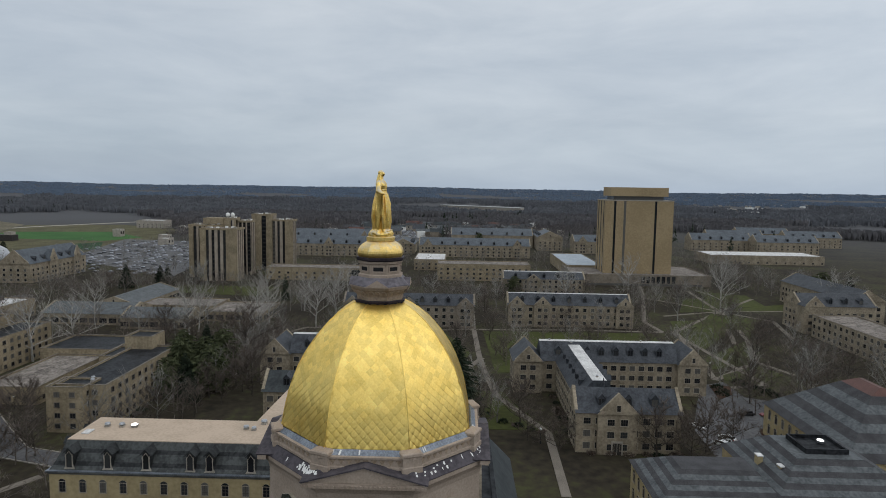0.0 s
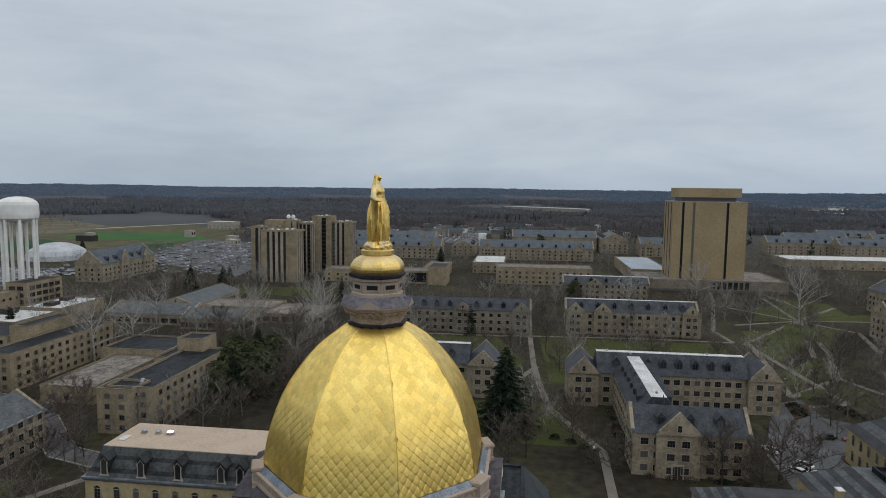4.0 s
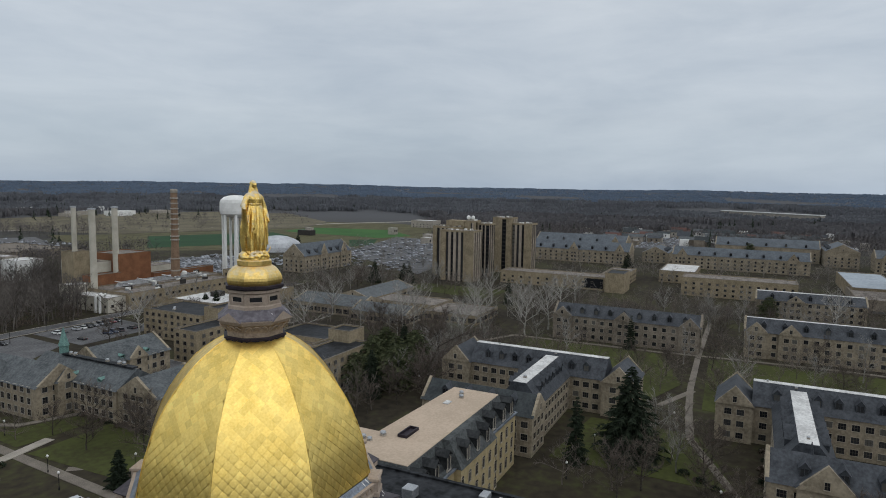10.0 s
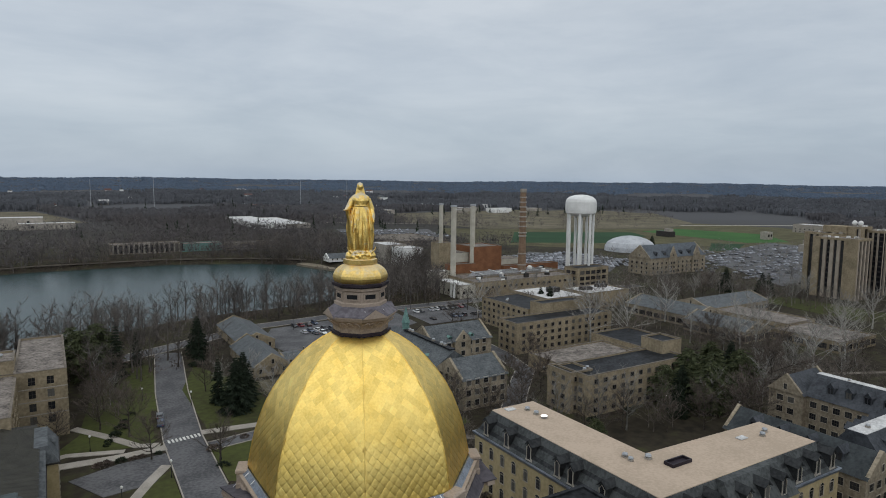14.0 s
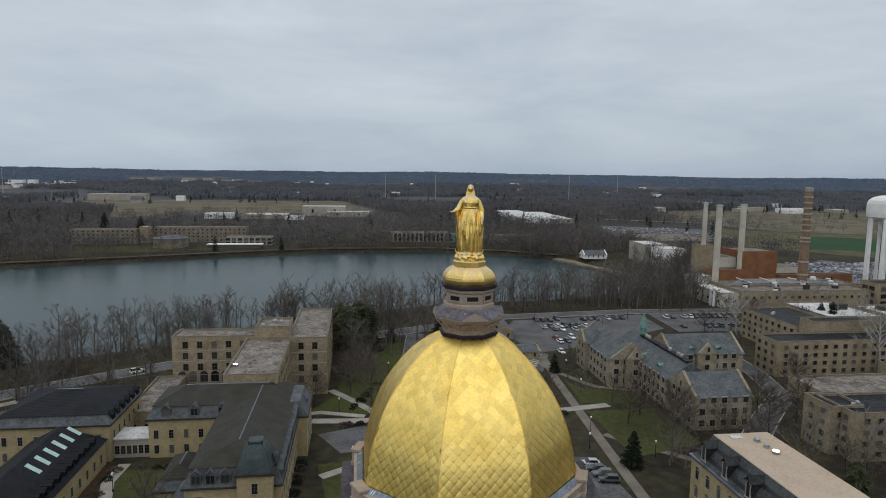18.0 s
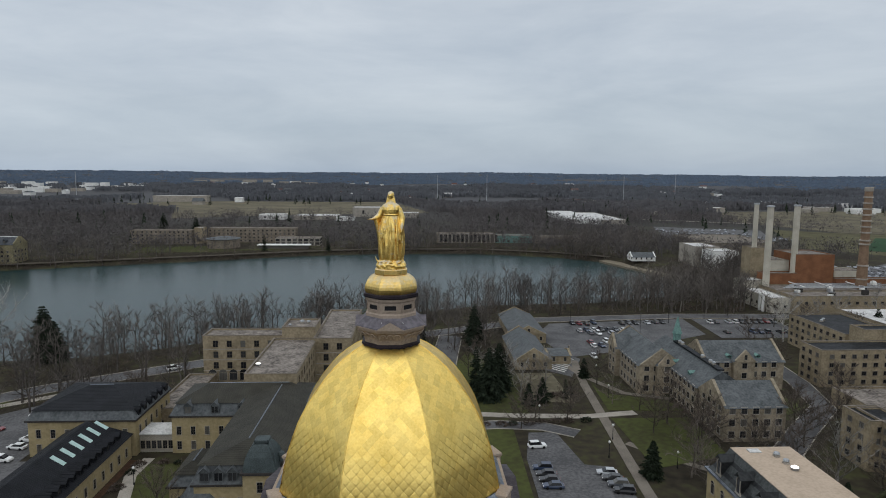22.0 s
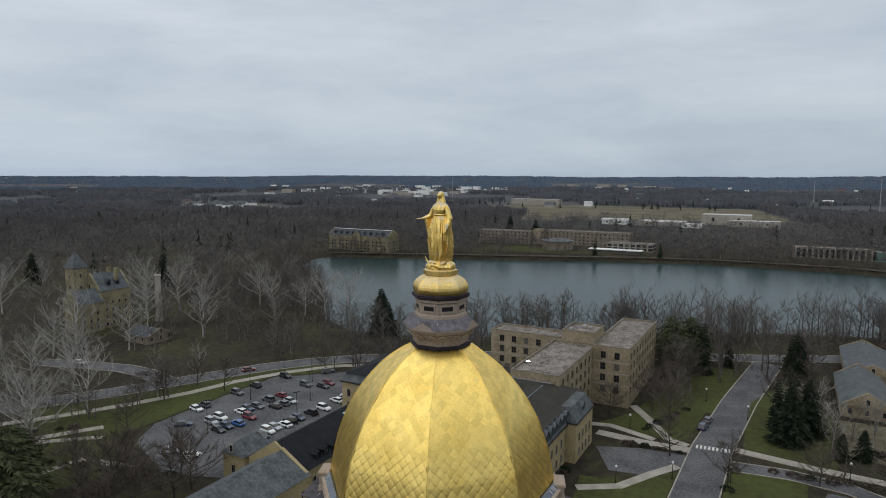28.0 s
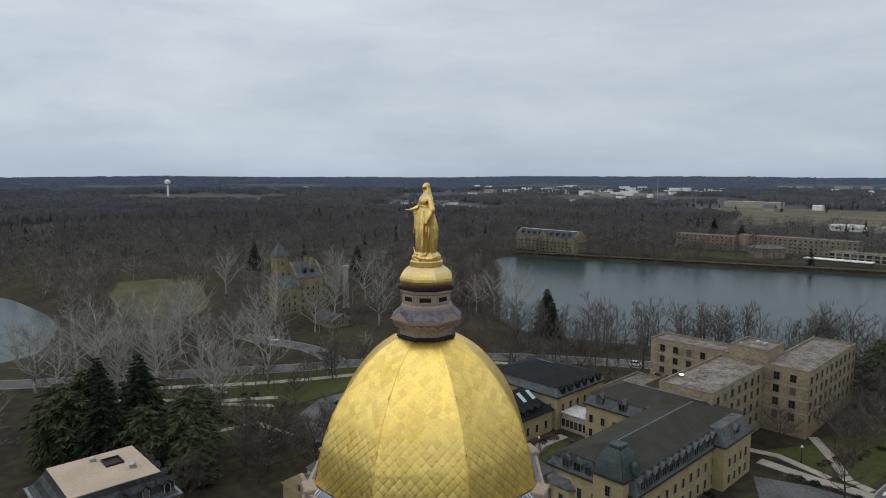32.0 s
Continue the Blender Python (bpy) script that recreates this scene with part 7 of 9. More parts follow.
flat_block(vr, 258, 500, 322, 576, 6.4, BRICK_G, COPING, floors=1, gap=7, sides="sw")
# old house with a turret
oh = thing("turreted_house", -240, 122, 0, "muted yellow house with green-grey roofs and a pointed turret", "house")
SLATE_T = mat("teal_grey_slate", (0.104, 0.114, 0.12), (0.062, 0.07, 0.075), 0.6, scale=0.4, fine=1.6)
block(oh, -251, 129.8, -238, 144, 16.5, 23.6, "y", BRICK_M, SLATE_T, win=WIN_SMALL, gap=3.0, floors=4, dorm=DORM, dn=2)
block(oh, -244.6, 118, -236, 129.6, 12.5, 18.0, "y", BRICK_M, SLATE_T, win=WIN_SMALL, gap=3.0)
bm = bmesh.new(); box(bm, -252, 123.5, 0, -246, 129.5, 26.8); part("turret", bm, BRICK_M, oh)
bm = bmesh.new(); prism(bm, [(-252.6, 122.9), (-245.4, 122.9), (-245.4, 130.1), (-252.6, 130.1)], 26.81, 33.4, 0, [(-249.1, 126.4), (-248.9, 126.4), (-248.9, 126.6), (-249.1, 126.6)]); part("turret_roof", bm, SLATE_L, oh)
for z in (17.5, 22.5):
    put("window", WIN_SMALL, oh, -249, 123.5, z, 0); put("window", WIN_SMALL, oh, -246, 126.5, z, math.pi / 2)
for x in (-245, -240):
    chimney(oh, x, 139, 20, 25.6, 1.6, BRICK_M)
cl = thing("stone_column", -231, 153, 0, "slim pale stone column among bare trees", "monument")
bm = bmesh.new(); lathe(bm, [(2.6, 0), (2.2, 2), (1.75, 3), (1.6, 20.4), (1.9, 20.6), (1.9, 21.2), (0.3, 21.4)], 4, 0, 0, -231, 153); part("shaft", bm, CONC, cl)
sd = thing("shed", -205, 128, 0, "small grey shed between trees", "shed")
block(sd, -212, 122, -198, 134, 3, 5.5, "x", BRICK_G, SLATE, win=WIN_SMALL, gap=4, floors=1)
# far town
def far_block(x, y, w, d, h, m, name="far_building", lab="distant pale flat-roofed building"):
    f = thing(name, x, y, 0, lab, "building")
    bm = bmesh.new(); sunken(bm, x - w / 2, y - d / 2, x + w / 2, y + d / 2, 0.6, -0.5, h, h - 0.6); part("wall", bm, m, f)
    bm = bmesh.new(); box(bm, x - w / 2 + 0.6, y - d / 2 + 0.6, h - 0.6, x + w / 2 - 0.6, y + d / 2 - 0.6, h - 0.45); part("roof", bm, WHITE_ROOF, f)
    n = 2 if math.hypot(x, y) < 1000 else 0
    for i in range(n):
        bm = bmesh.new(); X = x - w / 2 + w * (i + 0.5) / n; box(bm, X - 1.4, y - d / 2 - 0.12, h * 0.35, X + 1.4, y - d / 2 + 0.02, h * 0.7); part("window", bm, GLASS, f)


far_block(-55, 905, 62, 30, 14, CONC, lab="distant cream school building with flat roof"); far_block(-20, 880, 60, 24, 8, CONC)
far_block(-130, 850, 60, 40, 6, CONC); far_block(-190, 846, 34, 26, 7, WHITE); far_block(-90, 830, 24, 20, 5, WHITE)
far_block(226, 860, 38, 170, 7, WHITE); far_block(262, 850, 32, 150, 6, CONC); far_block(380, 960, 60, 30, 7, CONC)
far_block(-480, 1320, 110, 24, 13, CONC, lab="distant grey apartment block at a field")
rr = random.Random(11)
for i in range(46):
    x = -1150 + rr.uniform(-260, 330); y = 1750 + rr.uniform(-260, 330)
    far_block(x, y, rr.uniform(14, 45), rr.uniform(12, 24), rr.uniform(8, 13) + max(0, math.hypot(x, y) - 1500) * 0.0152, rr.choice((WHITE, CONC, WHITE)))
for i in range(13):
    x = -700 + rr.uniform(-200, 420); y = 2350 + rr.uniform(-150, 250)
    far_block(x, y, rr.uniform(20, 60), rr.uniform(12, 24), rr.uniform(9, 17) + 12, rr.choice((WHITE, CONC, CONC)))
for i in range(46):
    a = radians(rr.uniform(-12, 52)); d = rr.uniform(700, 1100)
    x, y = d * math.cos(a) * 1.05, d * math.sin(a) * 0.55 - 60
    far_block(x, y, rr.uniform(10, 18), rr.uniform(8, 12), rr.uniform(6, 9), rr.choice((WHITE, CONC, BRICK_G)), "far_house", "distant suburban house near woods")
for i in range(40):
    x = rr.uniform(1400, 2500); y = rr.uniform(-1500, -500)
    far_block(x, y, rr.uniform(20, 70), rr.uniform(15, 30), rr.uniform(6, 14) + 8, rr.choice((WHITE, CONC, WHITE)))
for i in range(22):
    x = rr.uniform(300, 1000); y = rr.uniform(1000, 1500)
    far_block(x, y, rr.uniform(20, 60), rr.uniform(15, 30), rr.uniform(6, 9), rr.choice((WHITE, CONC, WHITE)))
def far_house(x, y, w, d, e, rg, wallm, roofm):
    t_ = thing("gabled_house", x, y, 0, "small distant gabled house among bare trees", "house", "distant gabled houses")
    bm = bmesh.new(); box(bm, x - w / 2, y - d / 2, -0.3, x + w / 2, y + d / 2, e)
    part("wall", bm, wallm, t_)
    bm = bmesh.new(); roof_gable(bm, x - w / 2, y - d / 2, x + w / 2, y + d / 2, e + 0.02, rg, "y" if d > w else "x", 0.3, 0.5, 0, 0)
    part("roof", bm, roofm, t_)
    for i in (-1, 1):
        bm = bmesh.new(); box(bm, x - w / 2 - 0.06, y + i * d * 0.22 - 0.8, e * 0.4, x - w / 2 + 0.02, y + i * d * 0.22 + 0.8, e * 0.75); part("window", bm, GLASS, t_)


rh = random.Random(19)
for i in range(64):
    u = rh.random()
    x, y = 760 + rh.uniform(0, 180), 150 - 260 * u + rh.uniform(-20, 20)
    far_house(x, y, rh.uniform(9, 13), rh.uniform(12, 20), rh.uniform(5, 7), rh.uniform(9, 12), rh.choice((WHITE, CONC, BRICK_G)), rh.choice((METAL_R, SLATE, SLATE_G, SLATE_L)))
for i in range(24):
    far_house(-1040 + rh.uniform(-60, 90), 920 + rh.uniform(-60, 60), rh.uniform(9, 13), rh.uniform(10, 18), 6, 10, rh.choice((WHITE, WHITE, CONC)), SLATE_L)
rt = random.Random(41)
for i in range(70):
    a, d = radians(rt.uniform(62, 150)), rt.uniform(1250, 2500)
    far_house(d * math.cos(a), d * math.sin(a), rt.uniform(10, 22), rt.uniform(12, 30), rt.uniform(6, 9) + max(0, d - 1500) * 0.0152, rt.uniform(10, 13) + max(0, d - 1500) * 0.0152, rt.choice((WHITE, WHITE, CONC)), rt.choice((SLATE_L, WHITE_ROOF, METAL_R)))
wl_ = thing("far_warehouse", 1540, -55, 0, "very long low pale warehouse beyond the woods", "warehouse")
bm = bmesh.new(); prism(bm, [(1617, 42), (1467, -149), (1480, -159), (1630, 32)], -0.5, 16.5); part("wall", bm, CONC, wl_)
bm = bmesh.new(); prism(bm, [(1616, 43.5), (1465, -149), (1482, -161), (1632, 32)], 16.51, 18.0); part("roof", bm, WHITE_ROOF, wl_)
for x, y, h_ in ((-760, 1450, 60), (60, 1500, 58), (150, 1250, 62), (640, 1500, 62), (430, 1250, 60)):
    m_ = thing("radio_mast", x, y, 0, "thin distant grey lattice mast", "mast")
    bm = bmesh.new(); tube(bm, (x, y, -1), (x, y, h_), 0.9, 0.5, 4); part("shaft", bm, GREYMETAL, m_)
ft = thing("far_water_tower", -1807, 650, 0, "distant white water tower above woods", "water tower")
bm = bmesh.new(); lathe(bm, [(2, 39), (7, 41.5), (8, 46), (7, 51), (4, 53), (1, 54)], 14, 0, 0, -1807, 650); part("tank", bm, WHITE, ft)
bm = bmesh.new(); tube(bm, (-1807, 650, -1), (-1807, 650, 40), 3.4, 2.4, 8); part("column", bm, WHITE, ft)
# ---- roads, paths, lawns ----
strip("road", [(6, 58), (6.8, 95), (7.5, 125), (11, 165), (17, 212)], 9.0, 0.05, ASPH, "cracked grey asphalt drive between kerbs", "road", 0.12)
strip("road_shore", [(-230, -30), (-202, 10), (-174, 57), (-159, 80), (-145.5, 106), (-136, 123), (-127, 135), (-112, 149), (-87, 166), (-60, 183), (-25, 200), (17, 219), (56, 239), (124, 246), (200, 244), (300, 236)], 8.5, 0.09, ASPH, "grey asphalt lakeside road", "road", 0.1)
strip("road_loop", [(-212, 88), (-192, 94.5), (-178, 98), (-166, 98), (-152, 95)], 7, 0.13, ASPH, "grey asphalt road branching off", "road", 0.1)
strip("pavement_shore", [(-176, 30), (-159.5, 53), (-151, 66), (-144, 79), (-138, 92), (-134, 106), (-126, 122), (-116.5, 135), (-103, 145)], 3.0, 0.06, CONC, "pale concrete pavement beside road", "pavement")
strip("pavement_lawn", [(-175, 20), (-150, 40), (-136, 62)], 2.6, 0.06, CONC, "pale concrete pavement across lawn", "pavement")
for i in range(9):
    x = 3.9 + i * 0.92
    patch("road_marking", [(x, 124 + (x - 7) * 0.12), (x + 0.5, 124.06 + (x - 7) * 0.12), (x + 0.4, 126.2 + (x - 7) * 0.12), (x - 0.1, 126.1 + (x - 7) * 0.12)], 0.062, LINE, "white painted crossing bar", "marking", 0.03)
strip("path_diag", [(59, 176), (56, 150), (54, 123), (51.3, 83), (50, 60)], 2.6, 0.05, PATHM, "pale concrete path over lawn", "path")
strip("path_cross", [(12.5, 127), (30, 124.6), (50, 123.5), (64, 126)], 3.0, 0.07, CONC, "pale concrete path over lawn", "path")
strip("path_curve", [(55, 106), (62, 98), (70, 90), (80, 84)], 2.2, 0.05, PATHM, "pale concrete path over lawn", "path")
strip("path_north", [(45, 205), (52, 182), (58, 158), (66, 142), (80, 136)], 2.2, 0.08, PATHM, "pale path round a brick hall", "path")
strip("drive_east", [(128, 168), (126, 150), (120, 128), (104, 112), (92, 99), (88, 84)], 6.5, 0.06, ASPH, "grey asphalt service drive", "road", 0.1)
strip("drive_hall", [(44, 112), (36, 117), (24, 118.5), (12.6, 117)], 5.0, 0.05, ASPH, "narrow asphalt drive with kerbs", "road", 0.1)
patch("parking_centre", [(27, 62), (49, 62), (47.5, 93), (41.2, 94.5), (38.6, 113), (31.5, 113), (28.4, 98)], 0.055, ASPH, "asphalt parking court beside lawn", "parking")
patch("parking_west", [(-126, 70), (-126.5, 95), (-126, 116), (-118, 122.5), (-103, 138), (-90, 131), (-89, 100), (-81, 100), (-81, 58), (-100, 52), (-120, 60)], 0.055, ASPH, "large grey asphalt car park", "parking")
patch("parking_east", [(58, 180), (80, 188), (124, 212), (126, 240), (62, 232), (52, 212)], 0.055, ASPH, "large grey asphalt car park", "parking")
patch("parking_east_b", [(128, 206), (165, 206), (168, 238), (130, 240)], 0.06, ASPH, "grey asphalt car park beside road", "parking")
patch("parking_far", [(380, 190), (640, 230), (660, 370), (470, 320)], 0.06, ASPH, "wide distant car park", "parking")
patch("parking_plant", [(262, 296), (330, 290), (400, 340), (360, 420), (280, 360)], 0.06, ASPH, "distant car park behind the power plant", "parking")
patch("parking_town", [(252, 560), (340, 530), (410, 690), (300, 740)], 0.06, ASPH, "distant grey car park", "parking")
patch("parking_lib", [(700, 40), (860, 20), (890, 120), (700, 130)], 0.06, ASPH, "distant car park beyond the library", "parking")
patch("forecourt", [(-18, 113), (-12, 101.5), (-2, 103), (3, 112), (2.3, 118), (-8, 117)], 0.05, ASPH, "dark asphalt forecourt with bays", "parking")
strip("terrace", [(-20, 122), (-8, 121), (3, 121.5)], 3.2, 0.08, CONC, "pale paved terrace strip", "pavement")
strip("path_hall", [(-16, 146), (-9, 136), (-3, 126), (2, 124)], 2.4, 0.085, CONC, "pale concrete path to a hall", "path")
strip("path_hall_b", [(-26, 126), (-18, 128), (-6, 124)], 2.2, 0.09, CONC, "pale concrete path to a hall", "path")
strip("path_lawn_w", [(-16, 90), (-8, 95), (-3, 104), (1.5, 111)], 2.4, 0.05, CONC, "curving concrete path", "path")
strip("path_court", [(-60, 101), (-60.5, 92), (-57, 80), (-50, 66), (-44, 54)], 2.6, 0.05, CONC, "curved concrete path in a court", "path")
patch("planting_bed", [(-64, 50), (-62.4, 50), (-62.4, 100), (-64, 100)], 0.08, MULCH, "brown mulched planting bed", "bed")
for nm, po in (("lawn_court", [(-60, 98), (-40, 98), (-40, 60), (-50, 60), (-58, 80)]), ("lawn_centre", [(12, 116), (28, 116), (26, 62), (12, 62)]), ("lawn_east_a", [(60, 142), (79, 134), (79, 127), (57, 128), (58.5, 150)]), ("lawn_east_b", [(56, 122), (78, 122), (77, 98), (57, 92)]), ("lawn_road", [(-6, 150), (5, 150), (10, 200), (-10, 196)]), ("lawn_spire", [(98, 118), (118, 130), (118, 136), (98, 136)]),
              ("lawn_west", [(-166, 58), (-153, 80), (-140, 106), (-131, 123), (-118, 140), (-112, 138), (-119, 123.5), (-127, 117), (-127.5, 95), (-127, 60), (-150, 48)]), ("lawn_quad_a", [(168, 54), (230, 56), (230, 0), (192, -12), (168, -4)]), ("lawn_quad_b", [(168, -20), (232, -18), (234, -94), (164, -88)]), ("lawn_inner_a", [(114, -31), (146, -21), (146, 8), (114, 11)]), ("lawn_far", [(250, -120), (285, -140), (270, -160), (245, -140)]), ("lawn_far_b", [(300, -150), (360, -160), (345, -185), (310, -180)]), ("lawn_tower", [(310, 110), (345, 105), (345, 165), (320, 175)])):
    patch(nm, po, 0.035, LAWN, "dull green winter lawn", "lawn")
for a, b2 in (((291, -147), (361, -154)), ((291, -147), (333, -183)), ((291, -147), (297, -200)), ((291, -147), (236, -104)), ((291, -147), (275, -112)), ((291, -147), (217, -124)), ((291, -147), (330, -118)),
              ((304, -14), (234, -14)), ((234, -14), (189, -15)), ((189, -15), (166, -16.5)), ((166, -16.5), (142, -19)), ((186, -16), (166, -8)), ((232, 62), (233, -3)), ((234, -3), (238, -61)), ((238, -61), (237, -100)), ((232, 62), (175, 90)), ((142, -19), (112, -31)), ((112, -31), (77, -30)), ((236, -104), (160, -110)), ((160, -110), (153, -88)), ((238, -100), (260, -98)), ((200, 80), (175, 90)), ((175, 90), (150, 72)), ((260, -98), (340, -120)), ((340, -120), (376, -128))):
    strip("path_quad", [a, ((a[0] + b2[0]) / 2, (a[1] + b2[1]) / 2), b2], 2.1, 0.05 + rr.uniform(0, 0.03), PATHM, "pale concrete path across a quad", "path")
patch("court_road", [(158, -89), (162, -97), (146, -97), (142, -105), (123, -103), (111, -92), (100, -86), (98, -70), (117, -71), (140, -80)], 0.05, ASPH, "asphalt parking court between halls", "road")
patch("planting_round", [(115 + 4.2 * math.cos(i * 0.5236), -91.5 + 3.6 * math.sin(i * 0.5236)) for i in range(12)], 0.22, MULCH, "round mulched bed in a parking court", "bed")
patch("planting_corner", [(158, -90.6), (156.6, -97), (148, -94), (143, -88)], 0.2, MULCH, "mulched shrub bed at a court", "bed")
for po in ([(262, -111), (270, -138), (250, -138), (203, -105), (237, -107)], [(330, -141), (332, -160), (292, -147.5), (286, -124)], [(226, -134), (266, -155), (284, -150), (252, -141)], [(190, -100), (176, -97), (186, -118), (222, -130)], [(170, -100), (164, -98), (160, -108), (172, -122), (184, -118)], [(300, -158), (322, -205), (299, -200), (292, -154)]):
    patch("lawn_wedge", po, 0.035, LAWN, "wedge of dull green lawn between paths", "lawn")
for a, b2 in (((193, -100), (164, -95)), ((236.5, -106), (193, -100)), ((189, -120), (164, -95)), ((189, -120), (172, -126)), ((189, -120), (226, -133)), ((226, -133), (289, -147)), ((267, -164), (289, -147)), ((228, -154), (267, -164))):
    strip("path_quad", [a, ((a[0] + b2[0]) / 2, (a[1] + b2[1]) / 2), b2], 2.1, 0.05 + rr.uniform(0, 0.03), PATHM, "pale concrete path across a quad", "path")
patch("sand_yard", [(36, 162), (48, 162), (49, 134), (36, 136)], 0.045, FIELD, "pale sandy yard", "yard")
FIELDG = [(352, 520), (410, 440), (520, 335), (640, 330), (820, 370), (900, 500), (858, 618), (720, 560), (488, 658), (430, 700)]
patch("field_grass", FIELDG, 0.02, MEADOW, "dull grass round the playing fields", "field")
patch("field_turf_a", [(398, 497), (488, 606), (626, 537), (596, 487), (487, 448)], 0.06, TURF, "dark green synthetic playing field", "field")
patch("field_turf_b", [(650, 542), (734, 553), (760, 440), (685, 362), (633, 381)], 0.07, GREENF, "bright green playing field", "field")
patch("field_turf_c", [(591, 394), (618, 372), (549, 336), (523, 348)], 0.08, TURF, "small dark green synthetic pitch", "field")
strip("road_fields", [(330, 860), (553, 738), (632, 657), (722, 619), (840, 580), (1000, 500)], 11, 0.12, CONC, "pale road beyond the playing fields", "road", 0.05)
FIELDN = [(-330, 850), (-205, 925), (30, 985), (-40, 1335), (-450, 1345), (-410, 1080)]
patch("field_dry", FIELDN, 0.1, FIELD, "pale dry open field", "field")
patch("field_north", [(-600, 910), (-420, 880), (-370, 1250), (-560, 1500)], 0.1, FIELD, "pale dry open field", "field")
patch("field_far", [(-1560, 1190), (-1250, 1130), (-1150, 1330), (-1400, 1560)], 0.1, FIELD, "pale dry open field", "field")
patch("field_dry_b", [(-900, 760), (-760, 860), (-1000, 1020), (-1150, 900)], 0.1, FIELD, "pale dry open field", "field")
FIELDT = [(440, 850), (490, 662), (720, 562), (860, 622), (1130, 960), (850, 1080), (540, 1050)]
patch("field_dry_c", FIELDT, 0.1, FIELD, "pale dry open field", "field")
strip("path_west", [(-178, 20), (-160, 34), (-146, 44), (-130, 58)], 2.2, 0.06, CONC, "pale concrete path over lawn", "path")
strip("path_grove", [(-134, 18), (-124, 36), (-122, 48), (-108, 50)], 2.2, 0.07, CONC, "pale concrete path over lawn", "path")
patch("lawn_shore", [(-175, 30), (-135, 62), (-108, 48), (-118, 24), (-150, 14)], 0.035, LAWN, "dull green winter lawn", "lawn")
patch("lawn_forecourt", [(-17, 96), (-8, 98), (2, 108), (1.5, 80), (-14, 78)], 0.035, LAWN, "dull green winter lawn", "lawn")
patch("lawn_modern", [(-22, 128), (1, 125), (4, 160), (-10, 175), (-15, 140)], 0.035, LAWN, "dull green winter lawn with brown litter", "lawn")
patch("lawn_drive", [(14, 128), (34, 126), (34, 160), (22, 190), (14, 165)], 0.035, LAWN, "dull green winter lawn", "lawn")
FIELDW = [(-262, 80), (-276, 66), (-305, 68), (-345, 76), (-391, 94), (-388, 118), (-366, 132), (-330, 122), (-290, 108), (-270, 96)]
patch("field_west", FIELDW, 0.05, MEADOW, "dull grass clearing among trees", "field")
patch("sand_shore", [(149, 454), (153, 441), (160, 418), (168, 396), (176, 376), (182, 380), (174, 402), (166, 424), (164, 444), (156, 460)], -2.6, SAND, "pale sandy strip along the water", "beach", -7.0)
patch("lawn_bank", [(-226, 480), (-170, 484), (-85, 514), (-80, 528), (-134, 505), (-150, 502), (-185, 528), (-230, 522)], 0.06, LAWN, "grassy green bank before a lakeside dormitory", "lawn")
strip("shore_path_north", [(-330, 402), (-240, 437), (-170, 464), (-90, 497), (-30, 512), (60, 513), (122, 490), (160, 462)], 3.0, -0.9, PATHM, "pale path along the far lake shore", "path")

# ---- cars ----
def car_paint(name, c):
    m = bpy.data.materials.new(name)
    m.use_nodes = True
    b = m.node_tree.nodes["Principled BSDF"]
    b.inputs["Base Color"].default_value = (*c, 1)
    b.inputs["Roughness"].default_value = 0.28
    b.inputs["Coat Weight"].default_value = 0.6
    return m


def loft(bm, secs):
    rings = [[bm.verts.new(p) for p in s] for s in secs]
    n = len(rings[0])
    for A, B in zip(rings, rings[1:]):
        for i in range(n):
            bm.faces.new((A[i], A[(i + 1) % n], B[(i + 1) % n], B[i]))
    bm.faces.new(rings[0][::-1]); bm.faces.new(rings[-1])


LAMP_RED = car_paint("tail_lamp_red", (0.35, 0.02, 0.02))
LAMP_CLR = car_paint("head_lamp_clear", (0.6, 0.6, 0.58))


